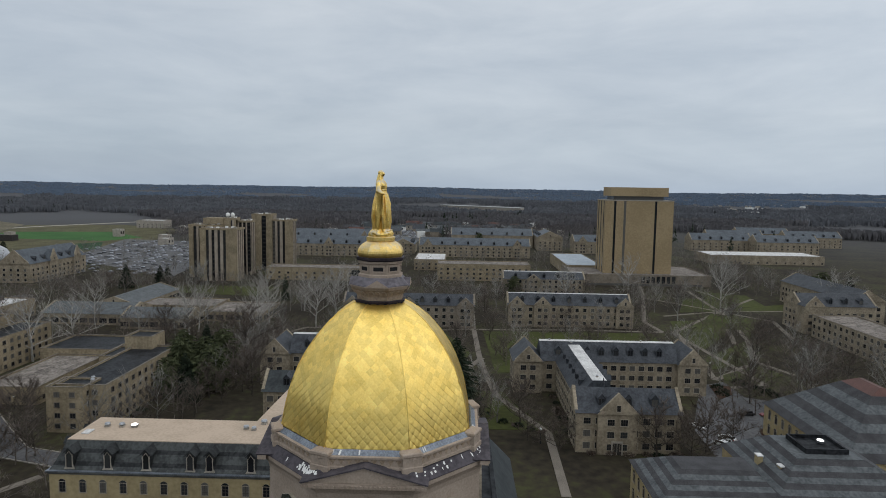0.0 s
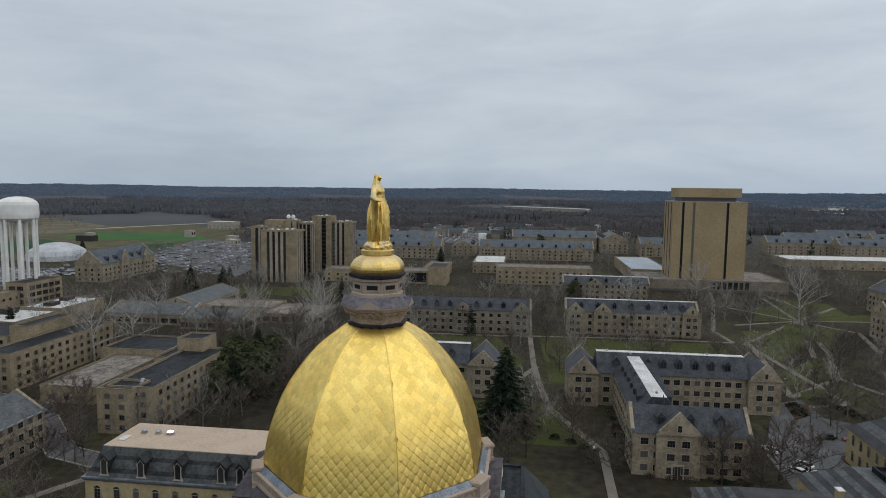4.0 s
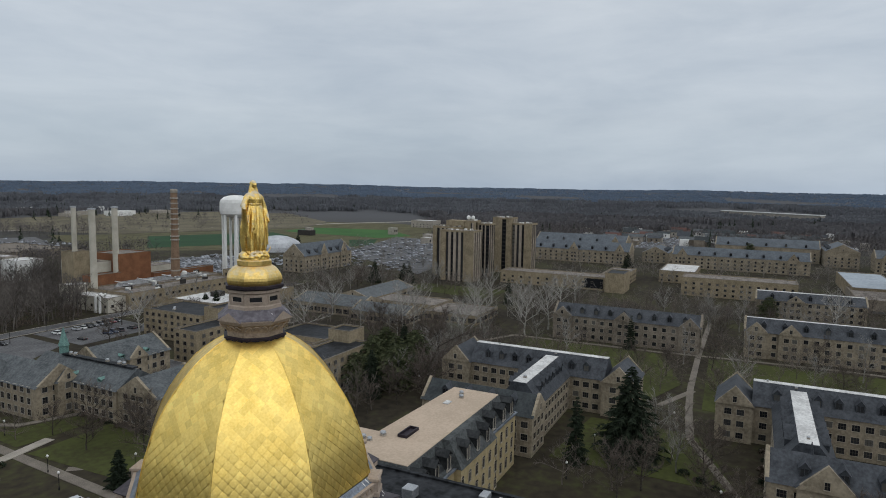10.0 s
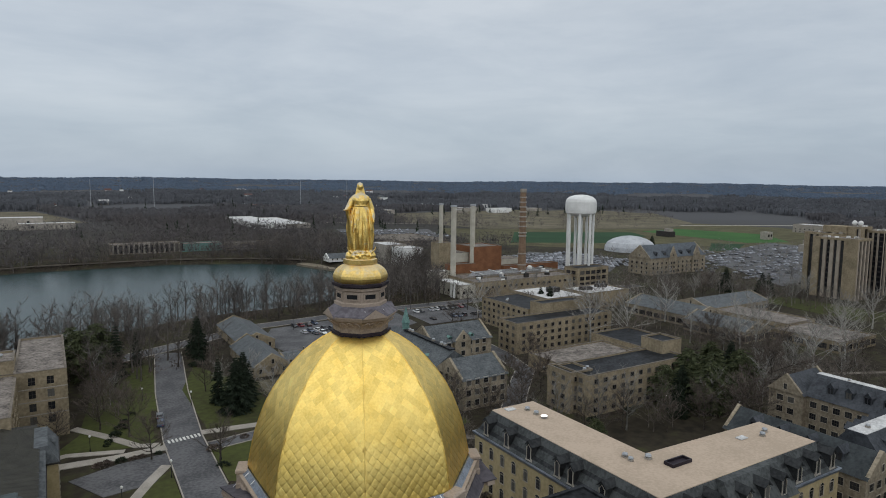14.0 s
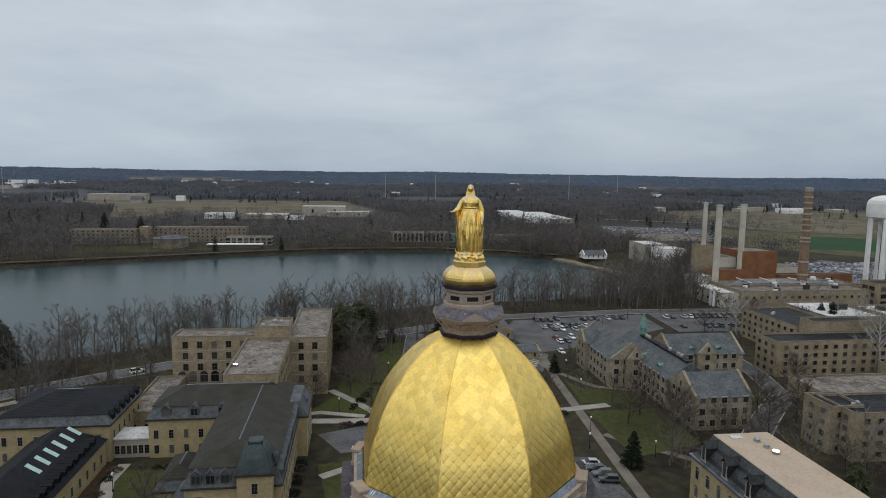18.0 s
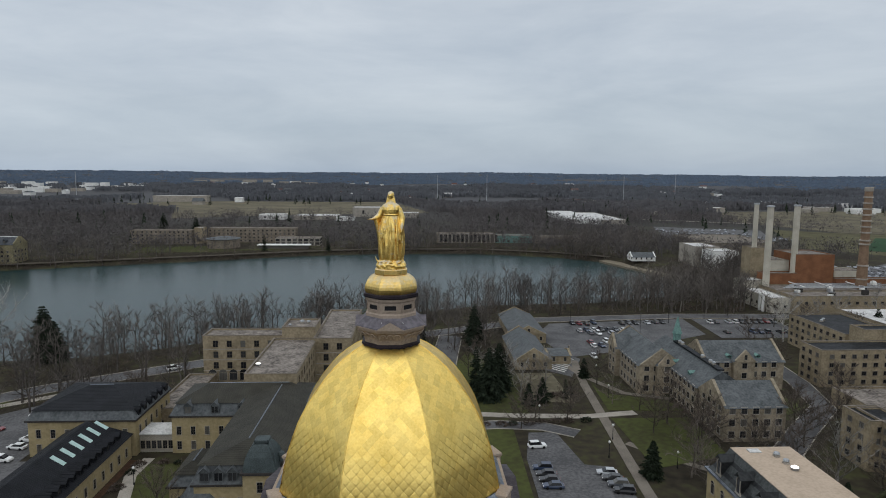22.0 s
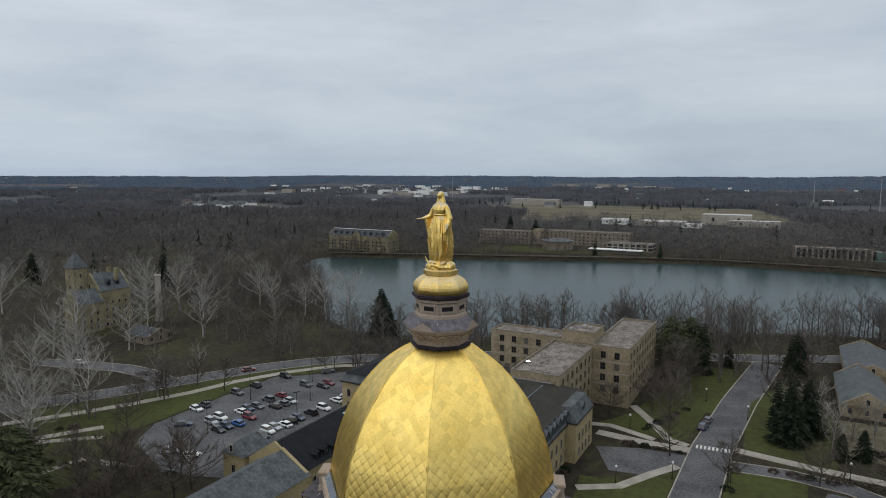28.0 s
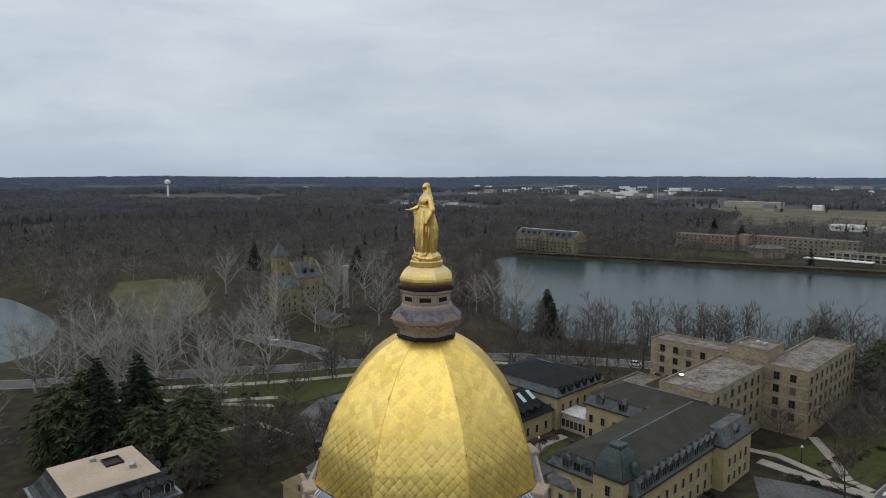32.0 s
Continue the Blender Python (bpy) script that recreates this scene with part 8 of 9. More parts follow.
def car_proto(paint, word, suv):
    c = thing("parked_car", 0, 0, 0, "parked %s %s on the asphalt" % (word, "sport utility car" if suv else "saloon car"), "car", "parked cars")
    H = 1.72 if suv else 1.44
    bm = bmesh.new()
    def sec(x, w, z0, z1):
        return [(x, -w, z0), (x, w, z0), (x, w + 0.04, (z0 + z1) / 2), (x, w - 0.06, z1), (x, -w + 0.06, z1), (x, -w - 0.04, (z0 + z1) / 2)]
    hood = 0.98 if suv else 0.86
    loft(bm, [sec(-2.3, 0.78, 0.38, 0.72), sec(-2.2, 0.86, 0.28, hood - 0.02), sec(-1.2, 0.9, 0.26, hood + 0.02), sec(1.1, 0.9, 0.26, hood), sec(2.1, 0.84, 0.28, hood - 0.12), sec(2.32, 0.74, 0.36, 0.62)])
    part("body", bm, paint, c)
    bm = bmesh.new()
    r0 = -2.05 if suv else -1.75
    def cab(x, w, z):
        return [(x, -w, z), (x, w, z)]
    loft(bm, [[(r0, -0.8, hood - 0.02), (1.15, -0.8, hood - 0.03), (1.15, 0.8, hood - 0.03), (r0, 0.8, hood - 0.02)], [(r0 + 0.25, -0.66, H - 0.08), (0.3, -0.66, H - 0.08), (0.3, 0.66, H - 0.08), (r0 + 0.25, 0.66, H - 0.08)]])
    part("glazing", bm, GLASS, c, "dark tinted glass")
    bm = bmesh.new()
    box(bm, r0 + 0.22, -0.68, H - 0.078, 0.34, 0.68, H)
    bmesh.ops.bevel(bm, geom=bm.edges[:], offset=0.04, segments=1, affect="EDGES")
    part("roof", bm, paint, c)
    for x in (-1.42, 1.42):
        for y in (-0.84, 0.84):
            bm = bmesh.new(); tube(bm, (x, y - 0.1, 0.33), (x, y + 0.1, 0.33), 0.33, 0.33, 10); part("wheel", bm, RUBBER, c)
    for y in (-0.6, 0.6):
        bm = bmesh.new(); box(bm, 2.18, y - 0.17, 0.60, 2.30, y + 0.17, 0.72); part("headlight", bm, LAMP_CLR, c)
        bm = bmesh.new(); box(bm, -2.30, y - 0.15, 0.62, -2.19, y + 0.15, 0.78); part("taillight", bm, LAMP_RED, c)
    return c


PAINTS = [("white", (0.7, 0.7, 0.69)), ("black", (0.012, 0.012, 0.014)), ("silver", (0.38, 0.39, 0.41)), ("dark grey", (0.07, 0.075, 0.085)), ("dark red", (0.16, 0.015, 0.02)), ("blue", (0.03, 0.12, 0.32)), ("dark blue", (0.02, 0.035, 0.075))]
CARS = []
for k, (w_, c_) in enumerate(PAINTS):
    pm = car_paint("car_paint_" + w_.replace(" ", "_"), c_)
    for suv in (False, True):
        CARS.append((car_proto(pm, w_, suv), w_))
used = set()
rc = random.Random(8)
WEIGHT = [5, 6, 4, 6, 1, 1, 2]


def park(x, y, rz, kind=None):
    i = kind if kind is not None else rc.choices(range(7), WEIGHT)[0] * 2 + rc.randint(0, 1)
    z = 0.056
    m = pose(x, y, z, 0, 0, rz + rc.uniform(-2, 2))
    if i not in used:
        used.add(i)
        CARS[i][0].matrix_basis = m
    else:
        copy_thing(CARS[i][0], m)


def car_row(x0, y0, x1, y1, face, p=0.8, gap=2.75, seed_skip=()):
    L = math.hypot(x1 - x0, y1 - y0)
    n = int(L / gap)
    for i in range(n + 1):
        if rc.random() < p:
            park(x0 + (x1 - x0) * i / max(n, 1), y0 + (y1 - y0) * i / max(n, 1), face + rc.choice((0, 180)))


# west car park
for x, y, k in ((-124.3, 82.4, 0), (-124.6, 85.5, 7), (-112.9, 77.6, 5), (-113.2, 81.0, 1), (-107.0, 74.6, 2), (-107.2, 77.5, 12), (-105.9, 80.3, 10), (-124.3, 97.7, 7), (-124.3, 105.4, 3), (-122.6, 117.2, 3), (-111.7, 97.9, 7), (-106.1, 94.7, 2), (-105.5, 97.4, 6), (-110.9, 102.6, 8), (-105.2, 100.1, 4), (-111.5, 86.9, 0), (-111.8, 89.6, 12), (-110.6, 92.3, 6), (-106.5, 85.1, 9), (-111.0, 113.7, 7), (-105.4, 115.3, 2), (-105.8, 118.6, 8), (-100.1, 127.5, 1), (-93.2, 111.5, 1), (-93.3, 115.5, 3), (-93.6, 107.1, 0), (-92.9, 100.3, 1), (-93.7, 95.6, 3), (-94.9, 88.4, 3), (-94.4, 91.1, 12), (-94.2, 85.7, 0), (-95.4, 83.0, 4), (-95.2, 80.3, 1), (-94.3, 77.3, 2)):
    park(x, y, rc.choice((-8, 172)), k)
park(-113.4, 127.9, 60, 7); park(-118.1, 72.8, 40, 12); park(-107.2, 60.0, 30, 4); park(-100.7, 60.7, 35, 0)
# centre court
for x, y, rz, k in ((32, 104, 5, 1), (31, 92.2, 175, 13), (31.2, 89.4, 175, 2), (31.4, 86.6, 175, 2), (31.6, 83.8, 175, 12), (45, 89.6, 170, 4), (45.4, 86.8, 170, 2), (45.8, 84, 170, 7), (46.2, 81.2, 170, 3)):
    park(x, y, rz, k)
# road side and forecourt
park(4.0, 137.5, 82, 13); park(4.6, 143.4, 82, 6)
# hatched bay beside the grey-roofed house
for i in range(9):
    u = i / 8
    a, b2 = (46.6 + 7.6 * u, 169.4 + 12.6 * u), (52.6 + 6.6 * u, 162.6 + 14.6 * u)
    patch("road_marking", [a, (a[0] + 0.45, a[1] + 0.5), (b2[0] + 0.45, b2[1] + 0.5), b2], 0.07, LINE, "white painted hatching bar on asphalt", "marking", 0.03)
patch("parking_apron", [(44, 168), (54, 158), (62, 178), (57, 187)], 0.046, ASPH, "grey asphalt apron with hatching", "parking")
# east car parks
for x, y, k in ((72.2, 231.1, 2), (74.9, 230.4, 8), (78.2, 229.8, 2), (82, 231.9, 13), (72, 217.4, 4), (75.3, 218.8, 12), (75.6, 213.4, 6), (78.4, 219, 0), (78.7, 212.8, 1), (81.7, 219.1, 3), (84.4, 218.4, 7), (84.1, 212.6, 5), (94.1, 230.2, 3), (97.6, 231.5, 6), (100.5, 231, 2), (87.9, 219.1, 6), (90.8, 218.3, 0), (90.2, 211.9, 3), (78.2, 199.5, 1), (71.5, 199.2, 8), (71.5, 194.1, 0), (74.7, 194.3, 12), (81.2, 194.9, 6), (106, 231.2, 4), (67.5, 179.7, 0), (110, 232, 7), (113, 232, 2)):
    park(x, y, rc.choice((95, -85)), k)
car_row(132, 232, 164, 232, 90, 0.8)
car_row(134, 214, 160, 214, 90, 0.7)
for x, y, rz, k in ((118.8, -72.6, 20, 0), (129.6, -90.3, 100, 2), (129.4, -96.4, 100, 8), (110.7, -77.2, 30, 0), (104.5, -77, 30, 1), (106.7, -74.2, 30, 0), (-150, 50, 60, 6), (-166, 97, 178, 6), (-138.5, 116.5, 61, 8), (-79, 169, 40, 1), (370, -150, 90, 2), (-197, 94, 15, 0)):
    park(x, y, rz, k)
for i in range(14):
    if i not in used:
        park(-96 + (i % 5) * 2.7, 127 - (i % 4) * 2.2, 150, i)
# far parked cars
bm = bmesh.new()
for X0, Y0, X1, Y1, nx, ny, prob in ((385, 205, 640, 350, 40, 14, 0.55), (275, 305, 390, 400, 22, 16, 0.75), (285, 575, 385, 700, 16, 13, 0.5), (705, 45, 880, 115, 30, 9, 0.6)):
    for i in range(nx):
        for j in range(ny):
            if rc.random() < prob:
                x, y = X0 + (X1 - X0) * (i + 0.5) / nx, Y0 + (Y1 - Y0) * (j + 0.5) / ny
                frustum(bm, x - 1, y - 2.2, x + 1, y + 2.2, 0.3, x - 0.85, y - 2.0, x + 0.85, y + 2.0, 0.95)
                frustum(bm, x - 0.85, y - 1.7, x + 0.85, y + 1.0, 0.95, x - 0.6, y - 1.3, x + 0.6, y + 0.5, 1.5)
FARCAR = island(mat("far_car_paint", (0.30, 0.31, 0.33), (0.12, 0.12, 0.13), 0.3, scale=0.3, fine=0.4, contrast=1.0), 0.9)
tagged(part("far_parked_cars", bm, FARCAR), "rows of small distant parked cars", "cars", kind="stuff")

# ---- lamps ----
def lamp_post(h=5.0, dbl=False):
    l = thing("street_lamp", 0, 0, 0, "black post lamp with a pale globe" if not dbl else "tall dark car-park lamp post", "lamp", "lamp posts")
    bm = bmesh.new(); lathe(bm, [(0.16, 0), (0.16, 0.5), (0.08, 0.7), (0.06, h)], 8); part("post", bm, BLACK, l)
    bm = bmesh.new()
    if dbl:
        box(bm, -0.9, -0.15, h, 0.9, 0.15, h + 0.18)
        part("head", bm, BLACK, l)
    else:
        lathe(bm, [(0.12, h), (0.26, h + 0.15), (0.28, h + 0.4), (0.12, h + 0.6)], 10)
        part("globe", bm, WHITE, l)
    return l


la, lb_ = lamp_post(3.6), lamp_post(9.0, True)
spots = [(-13, 128), (1.5, 104), (13, 108), (-9, 96), (60, 138), (52, 108), (62, 92), (48, 98), (36, 122), (132, 78), (123, 2), (104, 4), (150, -14), (168, -30), (105, -28), (172, -96), (-58, 88), (146, 64), (120, 118), (62, 158), (-142, 40), (-100, 40), (14, 150), (2.2, 160), (190, -60), (200, 20), (124, -100)]
la.matrix_basis = pose(*spots[0], 0)
for p in spots[1:]:
    copy_thing(la, pose(*p, 0))
spots = [(-117, 96), (-101, 104), (-112, 118), (-108, 72), (-92, 88), (-84, 128), (-96, 135), (-122, 116), (70, 226), (96, 212), (116, 232), (136, 240)]
lb_.matrix_basis = pose(*spots[0], 0)
for p in spots[1:]:
    copy_thing(lb_, pose(*p, 0, 0, 0, 60))

# ---- trees ----
def limb(V, F, p0, p1, r0, r1, n=5):
    d = (p1 - p0)
    if d.length < 1e-4:
        return
    d.normalize()
    u = d.orthogonal().normalized(); v = d.cross(u)
    b = len(V)
    for p, r in ((p0, r0), (p1, r1)):
        for i in range(n):
            a = 6.283185 * i / n
            V.append(p + (u * math.cos(a) + v * math.sin(a)) * r)
    for i in range(n):
        F.append((b + i, b + (i + 1) % n, b + n + (i + 1) % n, b + n + i))


def sliver(V, F, p, d, w, rng):
    u = d.orthogonal().normalized()
    u.rotate(Matrix.Rotation(rng.uniform(0, 6.28), 3, d.normalized()))
    b = len(V)
    V.extend((p - u * w / 2, p + u * w / 2, p + d))
    F.append((b, b + 1, b + 2))


def pydata(name, V, F, m):
    me = bpy.data.meshes.new(name)
    me.from_pydata([tuple(v) for v in V], [], F)
    me.materials.append(m)
    return me


def bare_geo(seed, h=14, spread=7.0, limbs=14, subs=8, twigs=14, low=0.2, tw=0.04, rise=0.42, thin=False):
    """Limbs as tapered tubes and twigs as slivers: a broad, open, leafless crown."""
    g = random.Random(seed)
    V, F, TV, TF = [], [], [], []
    r = h * 0.019
    lean = Vector((g.uniform(-0.06, 0.06), g.uniform(-0.06, 0.06), 1)).normalized()
    tr = [Vector((0, 0, 0))]
    for i in range(6):
        q = tr[-1] + (lean + Vector((g.uniform(-0.11, 0.11), g.uniform(-0.11, 0.11), 0))) * h * 0.125
        limb(V, F, tr[-1], q, r * (1 - i * 0.15), r * (1 - (i + 1) * 0.15), 3 if thin else 6)
        tr.append(q)
    for k in range(limbs):
        t = low + (0.98 - low) * (k + g.random() * 0.6) / limbs
        i = min(5, int(t * 6)); base = tr[i].lerp(tr[i + 1], t * 6 - i)
        a = k * 2.4 + g.uniform(-0.5, 0.5)
        L = spread * (1.12 - 0.5 * t) * g.uniform(0.75, 1.15)
        d = Vector((math.cos(a), math.sin(a), rise + 0.95 * t * t)).normalized()
        q = base; rr_ = r * (0.5 - 0.25 * t)
        pts = [q]
        for s in range(4):
            d = (d + Vector((g.uniform(-0.26, 0.26), g.uniform(-0.26, 0.26), 0.05 + g.uniform(-0.14, 0.14)))).normalized()
            q2 = q + d * L / 4
            limb(V, F, q, q2, rr_ * (1 - s * 0.22), rr_ * (0.78 - s * 0.22) + 0.012, 3 if thin else 4)
            q = q2; pts.append(q)
        for m in range(subs):
            u = 0.22 + 0.78 * (m + g.random()) / subs
            j = min(3, int(u * 4)); b0 = pts[j].lerp(pts[j + 1], u * 4 - j)
            e = (d + Vector((g.uniform(-1.1, 1.1), g.uniform(-1.1, 1.1), g.uniform(-0.35, 0.9)))).normalized()
            l2 = L * g.uniform(0.26, 0.5)
            mid = b0 + e * l2 * 0.5
            e2 = (e + Vector((g.uniform(-0.4, 0.4), g.uniform(-0.4, 0.4), 0.15))).normalized()
            end = mid + e2 * l2 * 0.5
            if thin:
                sliver(V, F, b0, end - b0, 0.11 * h / 14, g)
            else:
                limb(V, F, b0, mid, 0.04 * h / 14, 0.028 * h / 14, 3); limb(V, F, mid, end, 0.028 * h / 14, 0.012, 3)
            for w in range(twigs):
                c = b0.lerp(mid, g.random()) if g.random() < 0.35 else mid.lerp(end, g.random())
                f = (e2 + Vector((g.uniform(-1.1, 1.1), g.uniform(-1.1, 1.1), g.uniform(-0.4, 0.9)))).normalized() * g.uniform(0.6, 1.7) * h / 13
                sliver(TV, TF, c, f, tw, g)
    return V, F, TV, TF


def bare_tree(seed, bark, twig, **kw):
    V, F, TV, TF = bare_geo(seed, **kw)
    return pydata("trunk", V, F, bark), pydata("crown", TV, TF, twig)


def conifer(seed, h, w, m=NEEDLE, layers=20, sparse=0.0, full=False):
    g = random.Random(seed)
    V, F, TV, TF = [], [], [], []
    limb(V, F, Vector((0, 0, 0)), Vector((0, 0, h * 0.96)), h * 0.018, 0.03, 6)
    for k in range(layers):
        t = k / layers
        z = h * (0.06 + 0.93 * t)
        R = w * (1 - t) ** 0.8 + 0.25
        if full:
            z, R = h * (0.16 + 0.82 * t), w * math.sin(math.pi * (0.22 + 0.74 * t)) ** 0.8 + 0.2
        n = max(5, int(13 - 7 * t))
        for i in range(n):
            if g.random() < sparse:
                continue
            a = 6.283 * (i + g.random() * 0.7) / n + k
            Rr = R * g.uniform(0.6, 1.18)
            d = Vector((math.cos(a), math.sin(a), -0.12 - 0.2 * (1 - t) + g.uniform(-0.08, 0.1)))
            s = Vector((-d.y, d.x, 0)).normalized()
            for q in range(7):
                u = 0.15 + 0.85 * (q + g.random() * 0.5) / 7
                p = Vector((0, 0, z)) + d * Rr * u
                for sg in (-1, 1):
                    e = (s * sg * g.uniform(0.5, 1.0) + d * 0.8 + Vector((0, 0, g.uniform(-0.45, 0.12)))) * (0.30 * Rr + 0.25) * (1.05 - 0.5 * u)
                    sliver(TV, TF, p, e, 0.34 + 0.05 * Rr, g)
            sliver(TV, TF, Vector((0, 0, z)) + d * Rr * 0.5, d * Rr * 0.62, 0.6, g)
    return pydata("trunk", V, F, BARK), pydata("crown", TV, TF, m)


def tree(kind, x, y, s=1.0, rz=None, z=0.0):
    tr_, cr_, label, cat = kind
    t_ = thing("tree", x, y, z, label, cat, "campus trees")
    rz = rc.uniform(0, 6.28) if rz is None else rz
    for nm, me in (("trunk", tr_), ("crown", cr_)):
        ob = new(nm, me); ob.parent = t_; ob.rotation_euler = (0, 0, rz); ob.scale = (s, s, s)


BT = [(*bare_tree(i + 1, BARK, TWIG, h=13.5, spread=6.6, tw=0.055), "bare deciduous tree with fine grey-brown twigs", "tree") for i in range(4)]
ST = [(*bare_tree(i + 20, BARK_W, TWIG_W, h=19, spread=11.0, limbs=14, subs=7, twigs=11, low=0.24, tw=0.055, rise=0.55), "bare sycamore with pale bark and branches", "tree") for i in range(3)]
RT = [(*bare_tree(i + 40, BARK, TWIG, h=12, spread=7.6, limbs=16, subs=9, twigs=18, low=0.14, tw=0.065, rise=0.34), "wide bare tree with dense dark twigs", "tree") for i in range(2)]
CT = [(*conifer(60, 17, 5.6, NEEDLE, 26), "tall dark green spruce with drooping boughs", "conifer"), (*conifer(61, 11, 3.4), "compact dark green conifer on lawn", "conifer"), (*conifer(62, 14, 2.4, NEEDLE, 18, 0.2), "slender dark conifer with sparse boughs", "conifer"), (*conifer(63, 14, 5.4, PINE, 20, 0.12, True), "broad olive-green pine with open crown", "conifer")]

SPRUCE = (*conifer(64, 23.4, 9.0, NEEDLE, 34), "broad tall dark spruce with drooping boughs on a lawn", "conifer")
tree(SPRUCE, 123, -6.5, 1.0); tree(CT[2], 114, 4.5, 1.2)
for x, y, k, s in ((146, 82, 3, 1.15), (136, 76, 0, 0.8), (141, 70, 3, 1.1), (151, 76, 3, 1.1), (160, 73, 3, 1.15), (135, 81, 3, 0.9), (168, 82, 0, 0.9), (172, 92, 3, 0.9), (130, 72, 1, 0.9), (88, 72, 1, 0.6), (84, 68, 1, 0.55), (96, 70, 3, 0.5), (24, 138, 0, 0.95), (28, 146, 0, 0.9), (21, 147, 2, 1.0), (57.6, 157, 1, 0.62), (54.6, 88, 1, 0.8), (35, 133, 1, 0.62), (39.5, 135.5, 1, 0.7), (47, 138, 2, 0.45), (-12, 190, 3, 1.25), (-7, 196, 3, 1.3), (-14, 200, 3, 1.2), (-2, 188, 2, 1.3), (5, 200, 2, 0.9), (24, 190, 2, 1.2), (26, 204, 0, 0.9),
                   (-138, 14, 0, 1.0), (-126, 20, 0, 1.1), (-116, 9, 0, 1.05), (-130, 4, 3, 1.1), (-108, 24, 3, 1.0), (-143, 25, 3, 0.9), (-99, 22, 3, 0.75), (-120, 31, 3, 0.85), (-112, 16, 3, 0.9), (-150, 14, 3, 0.9), (-130, 185, 1, 1.35), (-124, 181, 1, 1.0), (560, 200, 0, 1.2), (570, 206, 0, 1.1), (585, 196, 0, 1.3), (600, 214, 0, 1.2), (618, 220, 0, 1.1), (640, -28, 3, 1.2), (646, -20, 3, 1.1), (498, 60, 1, 1.3), (440, 52, 2, 1.2), (452, 170, 0, 1.0), (460, 178, 0, 1.1), (330, 196, 0, 0.9), (470, -150, 3, 1.1), (198, 205, 0, 0.75), (198, 212, 1, 1.0), (480, 380, 1, 1.3), (300, 90, 2, 1.1), (330, -40, 3, 0.9), (255, -60, 2, 0.6), (232, 12, 2, 1.05), (340, 175, 0, 0.8), (345, 182, 0, 0.75), (326, -215, 3, 1.2), (335, -225, 3, 1.3), (320, -232, 0, 1.0), (-122, 492, 2, 0.8), (-70, 496, 2, 0.7), (-200, 560, 0, 1.4), (-260, 640, 0, 1.3), (-380, 180, 0, 1.2), (-305, 160, 0, 1.0), (-250, 190, 1, 1.1), (-300, 210, 0, 1.3)):
    tree(CT[k], x, y, s * (1.0 if x > -60 or x < -160 else 1.3))
for x, y, s in ((184, 140, 1.0), (168, 145, 1.05), (228, 157, 0.9), (219, 106, 0.95), (250, 52, 0.9), (234, 58, 1.0), (210, 106, 1.0), (290, -147, 1.15), (345, -112, 1.0), (285, -206, 1.1), (-133, 42, 1.1), (-172, 76, 1.1), (-173, 40, 1.15), (-176, 30, 1.1), (-201, 24, 1.2), (-190, 10, 1.1), (-210, 42, 1.15), (-222, 56, 1.1), (-186, 60, 1.0), (-180, 14, 1.1), (-240, 78, 1.1), (-140, 46, 1.0), (-168, 38, 1.2), (-149, 66, 1.15), (-172, 22, 1.1), (-185, 48, 1.1), (-200, 30, 1.2), (-205, 60, 1.1), (-192, 75, 0.9), (-228, 112, 1.1), (-222, 140, 0.95), (-216, 165, 1.2), (-190, 142, 0.95), (-240, 172, 1.25), (-265, 150, 1.2), (-270, 175, 1.2), (-198, 114, 0.9), (-215, 95, 1.1), (-309, 126, 1.2), (-230, 70, 1.2), (-178, 30, 1.0), (-250, 160, 1.2), (-215, 200, 1.2), (-196, 190, 1.1), (-180, 194, 1.0), (-166, 192, 1.1), (-148, 188, 1.2), (300, 100, 0.9), (270, 72, 0.9), (236, 80, 0.95), (255, 92, 0.9), (300, 60, 0.9), (150, 200, 0.9), (306, -67, 0.9), (330, 60, 0.9), (205, 75, 0.9)):
    tree(rc.choice(ST), x, y, s * rc.uniform(0.9, 1.08) * (1.18 if x > 0 else 1.0))
for x, y, s in ((168, 68, 1.75), (137, 56, 1.2), (98, -55, 1.1), (107, -25, 0.75), (94, -62, 1.0), (105, -76, 0.9), (30, 115.5, 0.75), (75, 108, 0.9), (82, 96, 0.8), (200, 112, 1.2), (110, 108, 1.0), (104, 116, 0.9), (101, -68, 1.15), (129, -25, 0.8), (100, -32, 0.8), (70, 99, 1.0), (98, 102, 1.1), (43, 119, 0.7), (128, 133, 0.9), (-93, 36, 1.15), (-88, 50, 1.0), (-100, 40, 1.1)):
    tree(rc.choice(RT), x, y, s)
